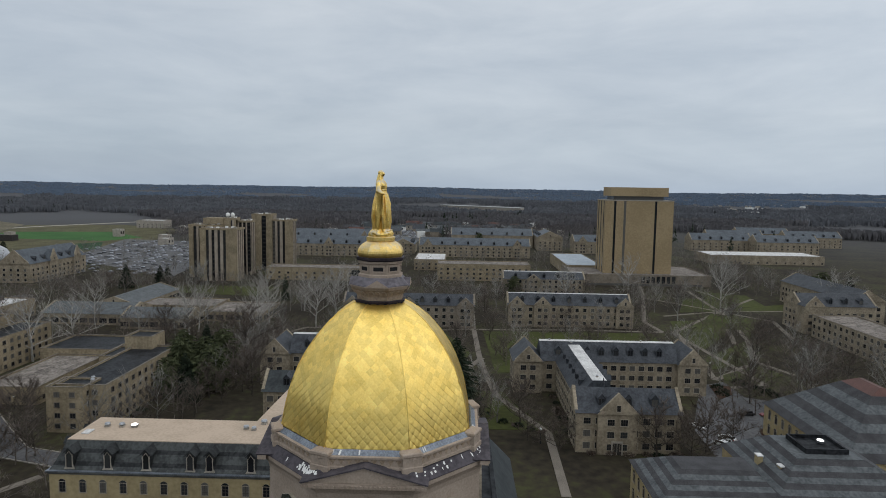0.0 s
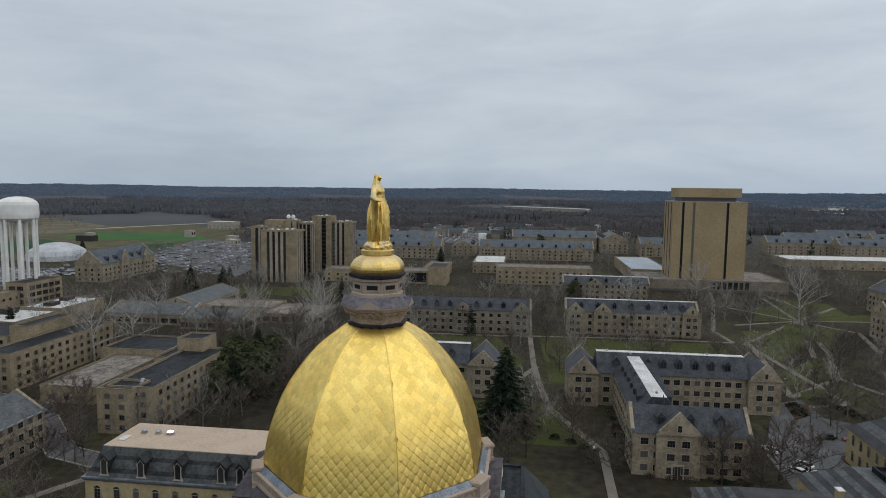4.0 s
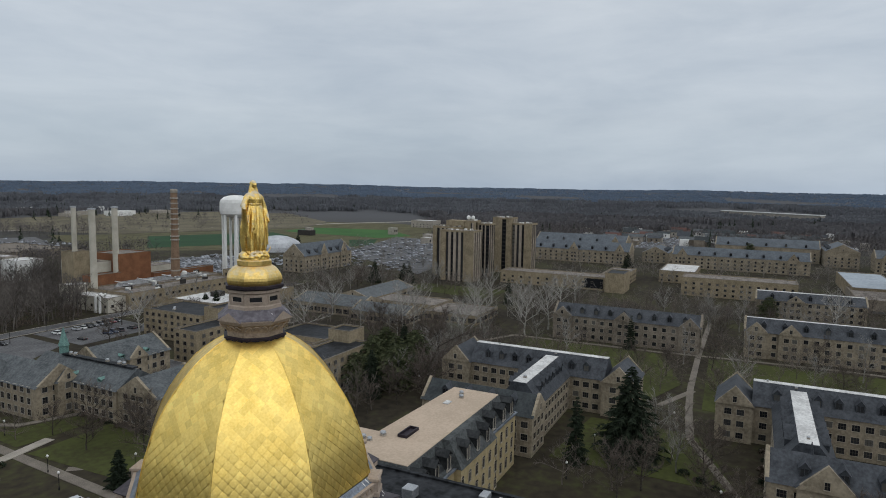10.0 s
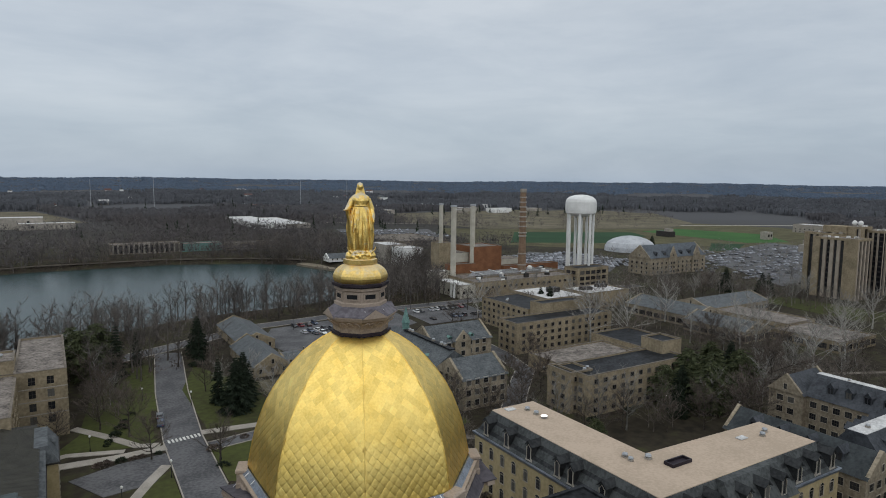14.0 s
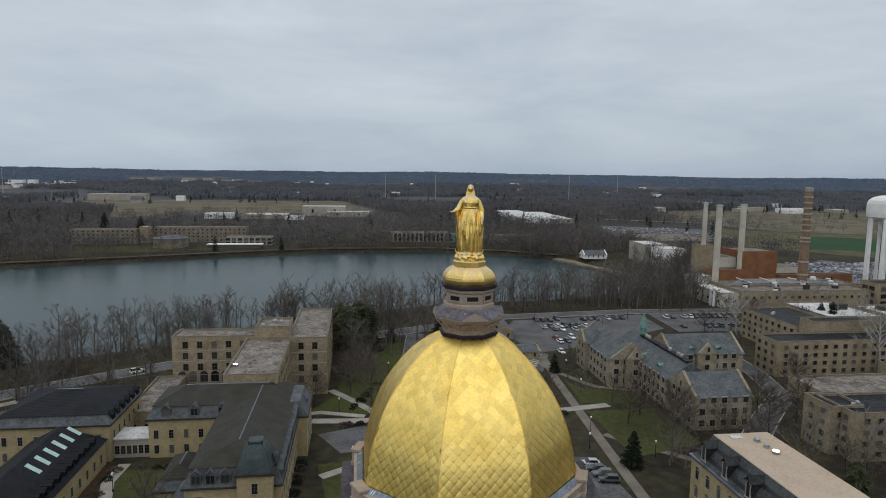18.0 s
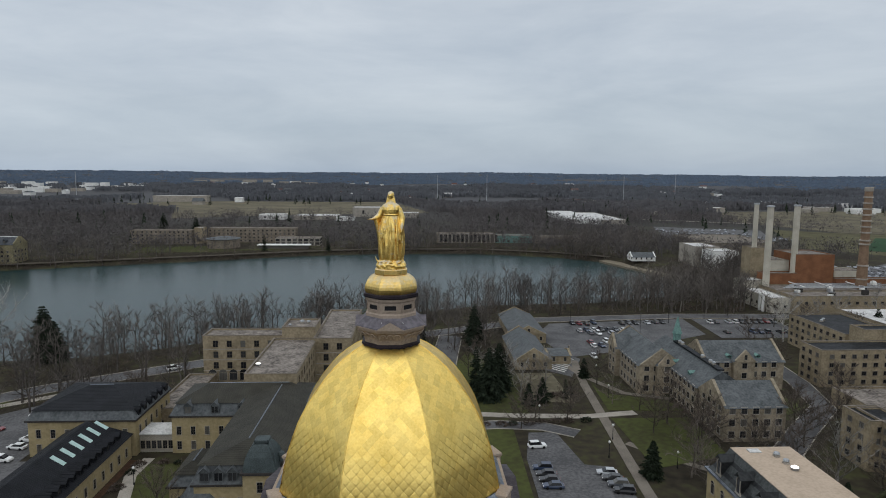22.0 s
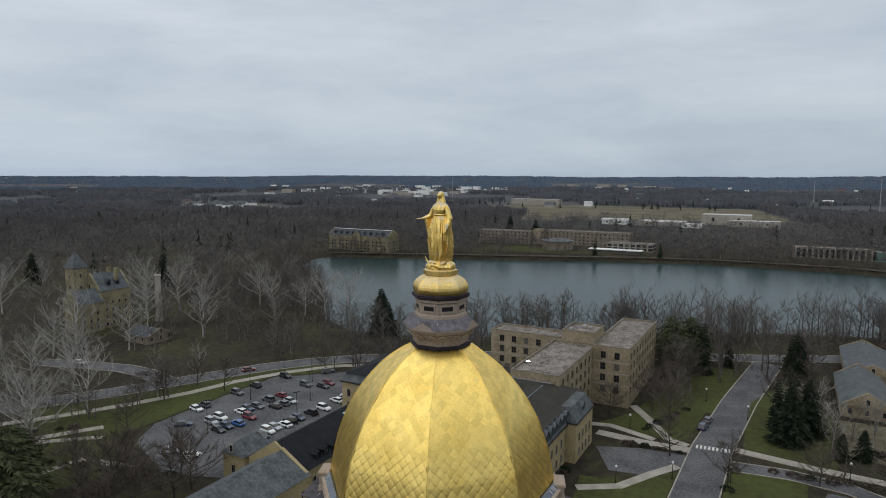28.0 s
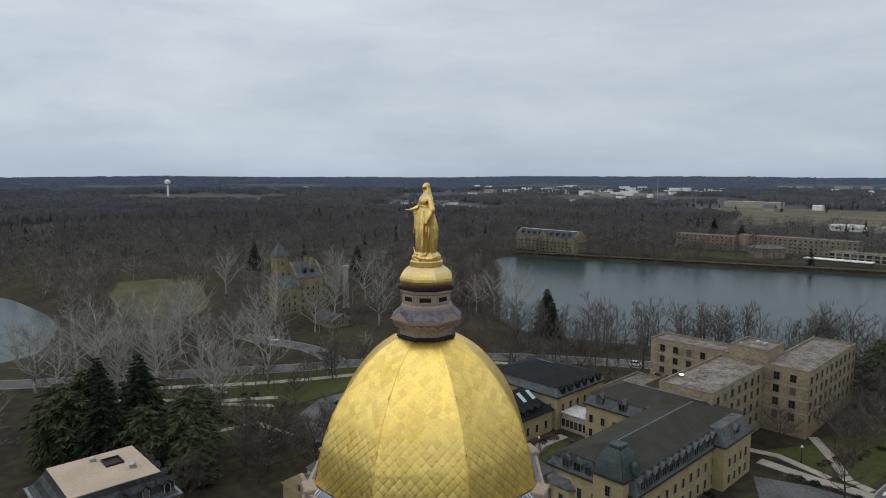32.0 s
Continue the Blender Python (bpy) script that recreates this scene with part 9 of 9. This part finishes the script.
for x, y in ((12.5, 107), (-1, 116), (-10, 142), (-20, 134), (-4, 133), (60, 150), (64, 112), (70, 118), (90, 92), (100, 78), (110, 74), (118, 66), (128, 62), (140, 60), (134, 68), (106, -12), (118, -24), (128, -6), (100, -8), (168, 20), (170, 40), (172, -30), (176, -50), (172, -70), (181, -24), (199, -6), (186, 2), (190, 30), (188, -80), (205, -60), (215, -20), (222, 30), (231, -55), (232, 72), (180, 70), (190, 84), (176, 100), (190, 96), (212, 88), (150, -100), (140, -96), (130, -108), (120, -104), (160, -112), (170, -104), (182, -110), (190, -120), (200, -112), (210, -130), (220, -140), (175, -130), (150, -125), (165, -140), (128, -120), (106, -96), (-46, 70), (-8, 158), (-4, 170), (-12, 176), (20, 160), (24, 172), (30, 186), (46, 128), (66, 128), (88, 126), (100, 128), (122, 160), (124, 176), (136, 200), (180, 200), (-100, 34), (-90, 32), (-86, 44), (-104, 46), (-112, 40), (-120, 44), (-94, 52), (-130, 40), (-126, 62), (-140, 84), (-130, 98), (-118, 132), (-141, 97), (-160, 70), (-124, 34), (-95, 22), (-90, 16), (260, 20), (262, 60), (270, -20), (268, -80), (300, -100), (320, -80), (310, -40), (320, 10), (280, 110), (270, 180), (300, 190), (320, 200), (250, 200), (340, 120), (330, 150), (310, -130), (260, -140), (370, -90), (365, -190), (350, -210), (300, -230), (160, 224), (176, 228), (150, 246), (-66, 172), (-40, 188), (-74, 130), (-16, 186)):
    tree(rc.choice(BT), x, y, rc.uniform(0.62, 1.05))

def shrub_mesh(seed, m):
    g = random.Random(seed); V, F = [], []
    for i in range(170):
        a, b2 = g.uniform(0, 6.28), math.asin(g.uniform(-0.1, 1))
        d = Vector((math.cos(a) * math.cos(b2), math.sin(a) * math.cos(b2), math.sin(b2)))
        p = Vector((d.x, d.y, d.z * 0.8)) * g.uniform(0.6, 0.95)
        sliver(V, F, p, (d + Vector((g.uniform(-1, 1), g.uniform(-1, 1), g.uniform(-0.5, 1)))).normalized() * g.uniform(0.25, 0.5), 0.22, g)
    return pydata("foliage", V, F, m)


SHRUBS = [(shrub_mesh(i, NEEDLE if i < 2 else BRUSH), "low dark evergreen shrub beside a path" if i < 2 else "low brown leafless shrub in a bed") for i in range(4)]
rs = random.Random(77)
def shrub(x, y, k=None, s=None):
    me, lab = SHRUBS[rs.randrange(4) if k is None else k]
    t_ = thing("shrub", x, y, 0, lab, "shrub", "low shrubs")
    ob = new("foliage", me); ob.parent = t_
    s = rs.uniform(0.9, 1.7) if s is None else s
    ob.scale = (s * rs.uniform(0.9, 1.4), s, s * rs.uniform(0.7, 0.95)); ob.rotation_euler = (0, 0, rs.uniform(0, 6.28))
for x, y in ((162, -102), (158, -103.5), (155, -105), (151, -106.5), (148, -107.4), (144, -110), (140.5, -113), (140.6, -118), (141, -123), (143, -126), (145.7, -128.4), (155, -92), (151, -92.5), (148, -91), (137, -108), (131, -106)):
    shrub(x, y, 0, 1.9)
for x0, y0, x1, y1, n in ((-22, 66, -20.5, 100, 9), (-61.5, 60, -61, 98, 10), (-56, 97.8, -42, 98.2, 6), (99, -62, 99.4, -38, 6), (112, -37, 146, -36, 8), (122, 27.6, 148, 28.4, 7), (78, 114, 79.5, 144, 9), (12, 60, 13, 116, 7), (55, 16, 56, 64, 9), (-10, 128, -2, 150, 8), (-14, 118, 2, 119, 6), (104, 82, 148, 83, 8), (-134, 40, -96, 52, 12), (-160, 40, -140, 60, 6), (20, 118, 50, 121, 8), (38, 138, 50, 142, 5), (112, -30, 120, -18, 5)):
    for i in range(n):
        u = (i + rs.uniform(0.1, 0.9)) / n
        shrub(x0 + (x1 - x0) * u + rs.uniform(-0.3, 0.3), y0 + (y1 - y0) * u + rs.uniform(-0.3, 0.3))
BLOCKS = [(99, -86, 161, -23), (109, -5, 164, 59), (54, 13, 108, 69), (103, 82, 197, 100), (116, 100, 197, 128), (129, 144, 182, 200), (64, 97, 121, 172), (-70, 108, -14, 186), (-90, 34, -17, 126), (-99, -11, -74, 12), (55, -122, 118, -37), (-18, -16, 38, 16), (242, -90, 260, -28), (236, -16, 253, 48), (336, -90, 395, 122), (220, 82, 302, 184), (34, 160, 60, 240), (240, -220, 332, -160), (170, -190, 238, -164), (0, 55, 16, 220), (26, 60, 50, 115), (-136, 50, -80, 140), (50, 178, 170, 242), (376, -180, 432, -82)]
# ---- woods ----
def wood_template(seed, n, h, w, trunks=1, wid=0.07, reach=0.28):
    """A light tree of slivers: thin stems, and a wide open crown of twigs."""
    g = random.Random(seed)
    V, F = [], []
    def sl(p, d, k):
        u = d.orthogonal().normalized(); u.rotate(Matrix.Rotation(g.uniform(0, 6.28), 3, d.normalized()))
        b = len(V)
        V.extend([tuple(p - u * k), tuple(p + u * k), tuple(p + d)]); F.append((b, b + 1, b + 2))
    for t in range(trunks):
        p = Vector((g.uniform(-1, 1) * w * 0.25 * (trunks > 1), g.uniform(-1, 1) * w * 0.25 * (trunks > 1), 0))
        d = Vector((g.uniform(-0.1, 0.1) * h, g.uniform(-0.1, 0.1) * h, h * g.uniform(0.75, 0.95)))
        sl(p, d, 0.17); sl(p, d, 0.17)
    for i in range(n):
        a = g.uniform(0, 6.28); z = h * g.uniform(0.28, 0.9); R = w * math.sqrt(g.random()) * (1.1 - abs(z / h - 0.55) * 0.9) * 0.75
        p = Vector((R * math.cos(a), R * math.sin(a), z))
        b2 = a + g.uniform(-0.9, 0.9)
        d = Vector((math.cos(b2) * g.uniform(0.2, 1.0), math.sin(b2) * g.uniform(0.2, 1.0), g.uniform(-0.1, 1.0))).normalized() * g.uniform(0.5, 1.0) * reach * h
        sl(p, d, g.uniform(0.6, 1.2) * wid)
    return np.array(V), np.array(F)


def canopy_template(seed, n, h, w, k):
    """Upright blades over a wide patch: the crowns of a far stand of trees."""
    g = random.Random(seed)
    V, F = [], []
    for i in range(n):
        a, b2 = g.uniform(0, 6.28), g.uniform(0, 3.14)
        R = w * math.sqrt(g.random()) * 0.6
        x, y, z, s = R * math.cos(a), R * math.sin(a), h * g.uniform(0.72, 1.05), k * g.uniform(0.6, 1.5)
        ux, uy = math.cos(b2) * s, math.sin(b2) * s
        b = len(V)
        V += [(x - ux, y - uy, z * g.uniform(0.85, 1)), (x, y, 0), (x + ux, y + uy, z * g.uniform(0.85, 1))]
        F.append((b, b + 1, b + 2))
    return np.array(V), np.array(F)


def scatter(name, pts, temps, material, label, smin, smax, seed):
    g = np.random.default_rng(seed)
    VV, FF, off = [], [], 0
    Z = ground_height(pts)
    for (x, y), z in zip(pts, Z):
        V, F = temps[int(g.integers(len(temps)))]
        a, s = g.uniform(0, 6.28), g.uniform(smin, smax)
        c, sn = math.cos(a) * s, math.sin(a) * s
        W = np.empty_like(V)
        W[:, 0] = V[:, 0] * c - V[:, 1] * sn + x
        W[:, 1] = V[:, 0] * sn + V[:, 1] * c + y
        W[:, 2] = V[:, 2] * s + z - 0.3
        VV.append(W); FF.append(F + off); off += len(V)
    VV, FF = np.concatenate(VV), np.concatenate(FF)
    me = bpy.data.meshes.new(name)
    me.vertices.add(len(VV)); me.vertices.foreach_set("co", VV.ravel().astype(np.float32))
    me.loops.add(FF.size); me.loops.foreach_set("vertex_index", FF.ravel().astype(np.int32))
    me.polygons.add(len(FF)); me.polygons.foreach_set("loop_start", np.arange(0, FF.size, 3, dtype=np.int32))
    me.update(calc_edges=True); me.validate()
    me.materials.append(material)
    return tagged(new(name, me), label, "woods", kind="stuff")


def light_tree(seed, **kw):
    """One merged bare tree as arrays of corners and triangles."""
    V, F, TV, TF = bare_geo(seed, thin=True, **kw)
    n = len(V)
    T = [(f[0], f[1], f[2]) for f in F] + [(f[0], f[2], f[3]) for f in F if len(f) == 4]
    T += [(f[0] + n, f[1] + n, f[2] + n) for f in TF]
    return np.array([tuple(v) for v in V + [Vector(v) for v in TV]]), np.array(T)


WALKS = [((59, 176), (56, 150)), ((56, 150), (54, 123)), ((54, 123), (50, 60)), ((12, 127), (64, 126)), ((55, 106), (80, 84)), ((66, 142), (52, 182)), ((128, 168), (120, 128)), ((120, 128), (88, 84)), ((44, 112), (12, 117)), ((240, -18), (166, -16.5)), ((166, -16.5), (142, -19)), ((142, -19), (112, -31)), ((112, -31), (77, -30)), ((186, -16), (166, -8)), ((232, 62), (238, -61)), ((238, -61), (236, -104)), ((232, 62), (175, 90)), ((236, -104), (160, -110)), ((291, -147), (236, -104)), ((175, 90), (150, 72)), ((6, 58), (8, 125)), ((8, 125), (17, 212)), ((291, -147), (361, -154)), ((291, -147), (297, -200)), ((291, -147), (330, -118))]


def off_walks(x, y, w=3.0):
    for (ax, ay), (bx, by) in WALKS:
        t = max(0.0, min(1.0, ((x - ax) * (bx - ax) + (y - ay) * (by - ay)) / ((bx - ax) ** 2 + (by - ay) ** 2)))
        if math.hypot(x - ax - t * (bx - ax), y - ay - t * (by - ay)) < w:
            return False
    return True


FILL = [[], [], []]
kk = 0
for x0, y0, x1, y1, n in ((100, -20, 150, 12, 12), (165, -90, 236, 60, 84), (100, 60, 165, 82, 22), (165, 60, 236, 130, 54), (260, -160, 340, 110, 130), (120, -160, 240, -90, 84), (60, 70, 104, 98, 12), (15, 120, 64, 160, 10), (-20, 125, 5, 210, 18), (-160, 20, -92, 56, 26), (-150, 56, -122, 110, 16), (196, 130, 330, 240, 76), (300, 120, 350, 240, 34), (330, -250, 460, -180, 56), (176, 130, 200, 240, 14), (170, 60, 200, 100, 8), (120, -110, 170, -86, 10)):
    made = 0
    while made < n and kk < 4000:
        kk += 1
        x, y = rc.uniform(x0, x1), rc.uniform(y0, y1)
        if any(a - 2.5 < x < c + 2.5 and b2 - 2.5 < y < d + 2.5 for a, b2, c, d in BLOCKS) or not off_walks(x, y):
            continue
        made += 1
        u = rc.random()
        FILL[2 if u < 0.16 else 1 if u < 0.4 else 0].append((x, y))
L_B = [light_tree(i + 201, h=13.5, spread=6.6, limbs=10, subs=5, twigs=10, tw=0.06) for i in range(4)]
L_R = [light_tree(i + 221, h=11, spread=7.0, limbs=11, subs=6, twigs=10, low=0.15, tw=0.055, rise=0.3) for i in range(3)]
L_S = [light_tree(i + 241, h=18, spread=8.5, limbs=11, subs=6, twigs=8, low=0.28, tw=0.06, rise=0.7) for i in range(3)]
EG = []
while len(EG) < 110:
    x, y = rc.uniform(290, 660), rc.uniform(180, 345)
    if not (334 < x < 406 and 256 < y < 288) and not (336 < x < 442 and y < 184):
        EG.append((x, y))
while len(EG) < 640:
    x, y = rc.uniform(262, 720), rc.uniform(-240, 250)
    if any(a - 4 < x < c + 4 and b2 - 4 < y < d + 4 for a, b2, c, d in BLOCKS + [(336, 100, 442, 180), (524, 60, 556, 156), (532, -76, 564, 34), (636, -90, 672, 6), (610, -118, 664, -84), (586, -180, 620, -118), (556, 32, 600, 62), (596, 76, 632, 174), (372, 40, 446, 62), (438, 2, 490, 30), (416, -115, 507, -84), (386, -58, 412, 10), (376, 50, 398, 126), (696, 20, 890, 130), (380, 185, 640, 250)]):
        continue
    EG.append((x, y))
scatter("east_grove", np.array(EG), [light_tree(i + 301, h=13, spread=6.6, limbs=8, subs=4, twigs=4, tw=0.17) for i in range(3)], GROVE_T, "bare trees round the eastern halls", 0.6, 1.05, 24)
scatter("campus_grove", np.array(FILL[0]), L_B, GROVE, "bare grey-brown trees between the halls", 0.55, 1.0, 21)
scatter("campus_grove_low", np.array(FILL[1]), L_R, GROVE, "low wide bare trees between the halls", 0.55, 1.0, 22)
scatter("campus_sycamores", np.array(FILL[2]), L_S, GROVE_W, "pale bare sycamores between the halls", 0.6, 1.0, 23)


ng = np.random.default_rng(3)
def clear(P, boxes):
    k = np.ones(len(P), bool)
    for x0, y0, x1, y1 in boxes:
        k &= ~((P[:, 0] > x0) & (P[:, 0] < x1) & (P[:, 1] > y0) & (P[:, 1] < y1))
    return k


def road_far(P, pts, w):
    k = np.ones(len(P), bool)
    for (ax, ay), (bx, by) in zip(pts, pts[1:]):
        t = np.clip(((P[:, 0] - ax) * (bx - ax) + (P[:, 1] - ay) * (by - ay)) / ((bx - ax) ** 2 + (by - ay) ** 2), 0, 1)
        k &= np.hypot(P[:, 0] - ax - t * (bx - ax), P[:, 1] - ay - t * (by - ay)) > w
    return k


SHORE = [(-230, -30), (-202, 10), (-174, 57), (-159, 80), (-145.5, 106), (-136, 123), (-127, 135), (-112, 149), (-87, 166), (-60, 183), (-25, 200), (17, 219), (56, 239), (124, 246), (200, 244), (300, 236)]
T_MID = [wood_template(i, 24, 12.5, 6.0, 2, 0.27, 0.38) for i in range(5)]
T_SHORE = [light_tree(i + 90, h=16.5, spread=6.0, limbs=8, subs=4, twigs=6, low=0.28, tw=0.09, rise=0.85) for i in range(6)]
T_NEAR = [light_tree(i + 261, h=13.5, spread=6.2, limbs=8, subs=4, twigs=8, tw=0.15) for i in range(5)]
T_NEARW = [light_tree(i + 281, h=17, spread=10, limbs=10, subs=5, twigs=7, low=0.22, tw=0.10, rise=0.5) for i in range(3)]
T_BIG = [canopy_template(i + 60, 32, 14, 36, 2.3) for i in range(5)]
# lake-shore trees
P = ng.uniform((-330, 130), (260, 560), (17000, 2))
dl = inside_dist(P, LAKE_E)
south = (P[:, 1] < 250 + P[:, 0] * 0.35 + 60)
kp = (dl > 3) & (dl < np.where(south, 85, 34)) & road_far(P, SHORE, 7) & clear(P, [(146, 372, 196, 456), (30, 160, 60, 240), (-68, 110, -10, 190), (50, 178, 172, 244), (172, 190, 300, 315)])
kp &= ng.random(len(P)) < np.where(south & (P[:, 1] > 130), 0.52, 0.24)
kp &= ~((P[:, 1] > 360) & (P[:, 0] > -190) & (P[:, 0] < -40) & (ng.random(len(P)) < 0.75))
clump = np.sin(P[:, 0] * 0.11 + P[:, 1] * 0.05) + np.sin(P[:, 0] * 0.047 - P[:, 1] * 0.13 + 1.0)
kp &= ng.random(len(P)) < np.clip(0.72 + 0.28 * clump, 0.2, 1)
kp &= ~((P[:, 0] < -118) & (P[:, 1] < 196) & (ng.random(len(P)) < 0.72))
scatter("shore_trees", P[kp], T_SHORE + T_NEAR[:2], WOODS, "thin bare trees along the lake shore", 0.65, 1.4, 1)
G = ng.uniform((106, 250), (250, 572), (800, 2))
gd = inside_dist(G, LAKE_E)
kg = (gd > 4) & (((G[:, 0] < 174) & (G[:, 1] < 345) & (ng.random(len(G)) < 0.8)) | ((G[:, 1] > 462) & (G[:, 0] > 128) & (ng.random(len(G)) < 0.75)) | ((G[:, 0] > 190) & (G[:, 1] > 318) & (G[:, 1] < 382) & (ng.random(len(G)) < 0.85))) & road_far(G, SHORE, 6)
scatter("shore_grove", G[kg], T_SHORE + T_NEAR[:2], WOODS, "dense bare grove beside the lake", 0.7, 1.25, 31)
T_BRUSH = [wood_template(i + 120, 26, 3.2, 3.4, 0, 0.09, 0.5) for i in range(4)]
kb = (dl > 1) & (dl < np.where(south, 85, 30)) & road_far(P, SHORE, 6.5) & clear(P, [(146, 372, 196, 456), (30, 160, 60, 240), (-68, 110, -10, 190), (50, 178, 172, 244), (172, 190, 300, 315)]) & (ng.random(len(P)) < 0.85)
kb &= ~((P[:, 0] < -118) & (P[:, 1] < 190) & (ng.random(len(P)) < 0.8))
scatter("shore_brush", P[kb], T_BRUSH, BRUSH, "brown leafless brush along the lake shore", 0.6, 1.4, 8)
# woods beyond the lake and to the west
P = ng.uniform((-900, -250), (950, 1000), (42000, 2))
r = np.hypot(P[:, 0], P[:, 1])
dl = np.minimum(inside_dist(P, LAKE_E), inside_dist(P, LAKE_W))
west = (P[:, 0] < -138) & (P[:, 1] < 460)
north = (P[:, 1] > 440) & (P[:, 0] < 420)
kp = (west | north | (r > 640)) & (dl > 8) & road_far(P, SHORE, 8) & (r < 1000) & (inside_dist(P, FIELDW) > 1) & (inside_dist(P, FIELDN) > 3) & (inside_dist(P, FIELDT) > 3) & (inside_dist(P, FIELDG) > 3)
kp &= clear(P, [(-350, 412, -276, 445), (-256, 534, -186, 560), (-192, 550, -104, 576), (-182, 498, -78, 548), (20, 548, 170, 576), (254, 496, 326, 580), (-600, 890, -390, 1000), (-256, 106, -232, 150), (-213, 121, -197, 135), (-264, 52, -226, 100), (240, 520, 410, 740), (380, 185, 660, 370), (262, 290, 400, 430), (-200, 84, -160, 104), (500, -340, 800, -180), (510, -180, 690, 176), (690, 15, 895, 135), (-190, 835, 20, 925), (200, 760, 290, 960)])
kp &= ng.random(len(P)) < np.where(west & (P[:, 0] > -300) & (P[:, 1] < 240), 0.22, np.where(r > 640, 0.62, np.where(north, 0.6, 0.34)))
kp &= ~((P[:, 0] > -330) & (P[:, 0] < 60) & (P[:, 1] > 640) & (P[:, 1] < 1000) & (ng.random(len(P)) < 0.6))
kp &= ~((P[:, 0] > -215) & (P[:, 0] < -70) & (P[:, 1] > 430) & (dl < 42) & (ng.random(len(P)) < 0.85))
near = np.hypot(P[:, 0], P[:, 1]) < 430
pale = ng.random(len(P)) < 0.26
scatter("near_woods", P[kp & near & ~pale], T_NEAR, GROVE, "open bare woodland west of the halls", 0.6, 1.2, 6)
scatter("near_sycamores", P[kp & near & pale], T_NEARW, GROVE_W, "pale sycamores in the western woodland", 0.6, 1.05, 7)
scatter("woods", P[kp & ~near], T_MID, BACKWOODS, "bare grey-brown woodland", 0.75, 1.25, 2)
# far woods
ang, rad = ng.uniform(radians(-60), radians(205), 26000), 1000 + 3800 * ng.random(26000) ** 1.25
P = np.stack([rad * np.cos(ang), rad * np.sin(ang)], 1)
kp = clear(P, [(1080, -80, 1240, 130), (-600, 1000, -390, 1460), (-1520, 1170, -1180, 1480), (-1330, 960, -1180, 1170), (-1150, 770, -740, 1030), (-560, 1260, -400, 1330)])
nr = np.hypot(P[:, 0], P[:, 1])
kp &= (inside_dist(P, FIELDN) > 12) & (inside_dist(P, FIELDT) > 12)
kp &= ~((P[:, 0] > -1420) & (P[:, 0] < -820) & (P[:, 1] > 1480) & (P[:, 1] < 2090) & (ng.random(len(P)) < 0.8))
gap_ = np.sin(P[:, 0] * 0.0071 + 1.0) + np.sin(P[:, 1] * 0.0083 + 2.0) + np.sin((P[:, 0] - P[:, 1]) * 0.0047)
kp &= (gap_ < 1.25) | (nr > 3300)
T_LOW = [canopy_template(i + 160, 14, 6, 50, 4.4) for i in range(4)]
# each farther band takes a bluer colour with more haze painted in
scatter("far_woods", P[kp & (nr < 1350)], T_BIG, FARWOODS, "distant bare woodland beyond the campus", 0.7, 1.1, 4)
scatter("hazed_woods", P[kp & (nr >= 1350) & (nr < 2300)], T_BIG, MIDWOODS, "bare woodland farther off, tinted with painted haze", 0.75, 1.15, 14)
scatter("horizon_woods", P[kp & (nr >= 2300)], T_LOW, HAZEWOODS, "far woodland along the horizon, painted bluest with haze", 0.8, 1.25, 9)
Q = ng.uniform((480, 560), (1130, 960), (1500, 2))
row = np.abs(((Q[:, 0] * 0.5 + Q[:, 1] * 0.86) / 48.0) % 1.0 - 0.5) < 0.13
kq = (inside_dist(Q, FIELDT) < -4) & row & road_far(Q, [(553, 738), (632, 657), (722, 619), (840, 580)], 9)
scatter("field_trees", Q[kq], T_MID, BACKWOODS, "rows of bare trees across a dry field", 0.6, 0.95, 33)
# evergreens in the far woods
T_EV = []
for i in range(3):
    g = random.Random(i); V, F = [], []
    for q in range(26):
        z = g.uniform(2, 15); R = 4.2 * (1 - z / 17); a = g.uniform(0, 6.28)
        b = len(V); V += [(0, 0, z + 1.6), (R * math.cos(a), R * math.sin(a), z - 1.2), (R * math.cos(a + 0.8), R * math.sin(a + 0.8), z - 1.2)]; F.append((b, b + 1, b + 2))
    T_EV.append((np.array(V), np.array(F)))
P = ng.uniform((-900, -400), (1400, 1400), (2400, 2))
r = np.hypot(P[:, 0], P[:, 1]); dl = np.minimum(inside_dist(P, LAKE_E), inside_dist(P, LAKE_W))
kp = (dl > 12) & ((r > 690) | ((P[:, 0] < -220) & (P[:, 1] > 150))) & clear(P, [(430, 250, 1250, 830), (-430, 780, 110, 1160), (-350, 412, -276, 445), (-395, 60, -222, 138)]) & (ng.random(len(P)) < 0.28)
scatter("far_evergreens", P[kp], T_EV, NEEDLE, "dark evergreens among bare woods", 0.7, 1.3, 5)
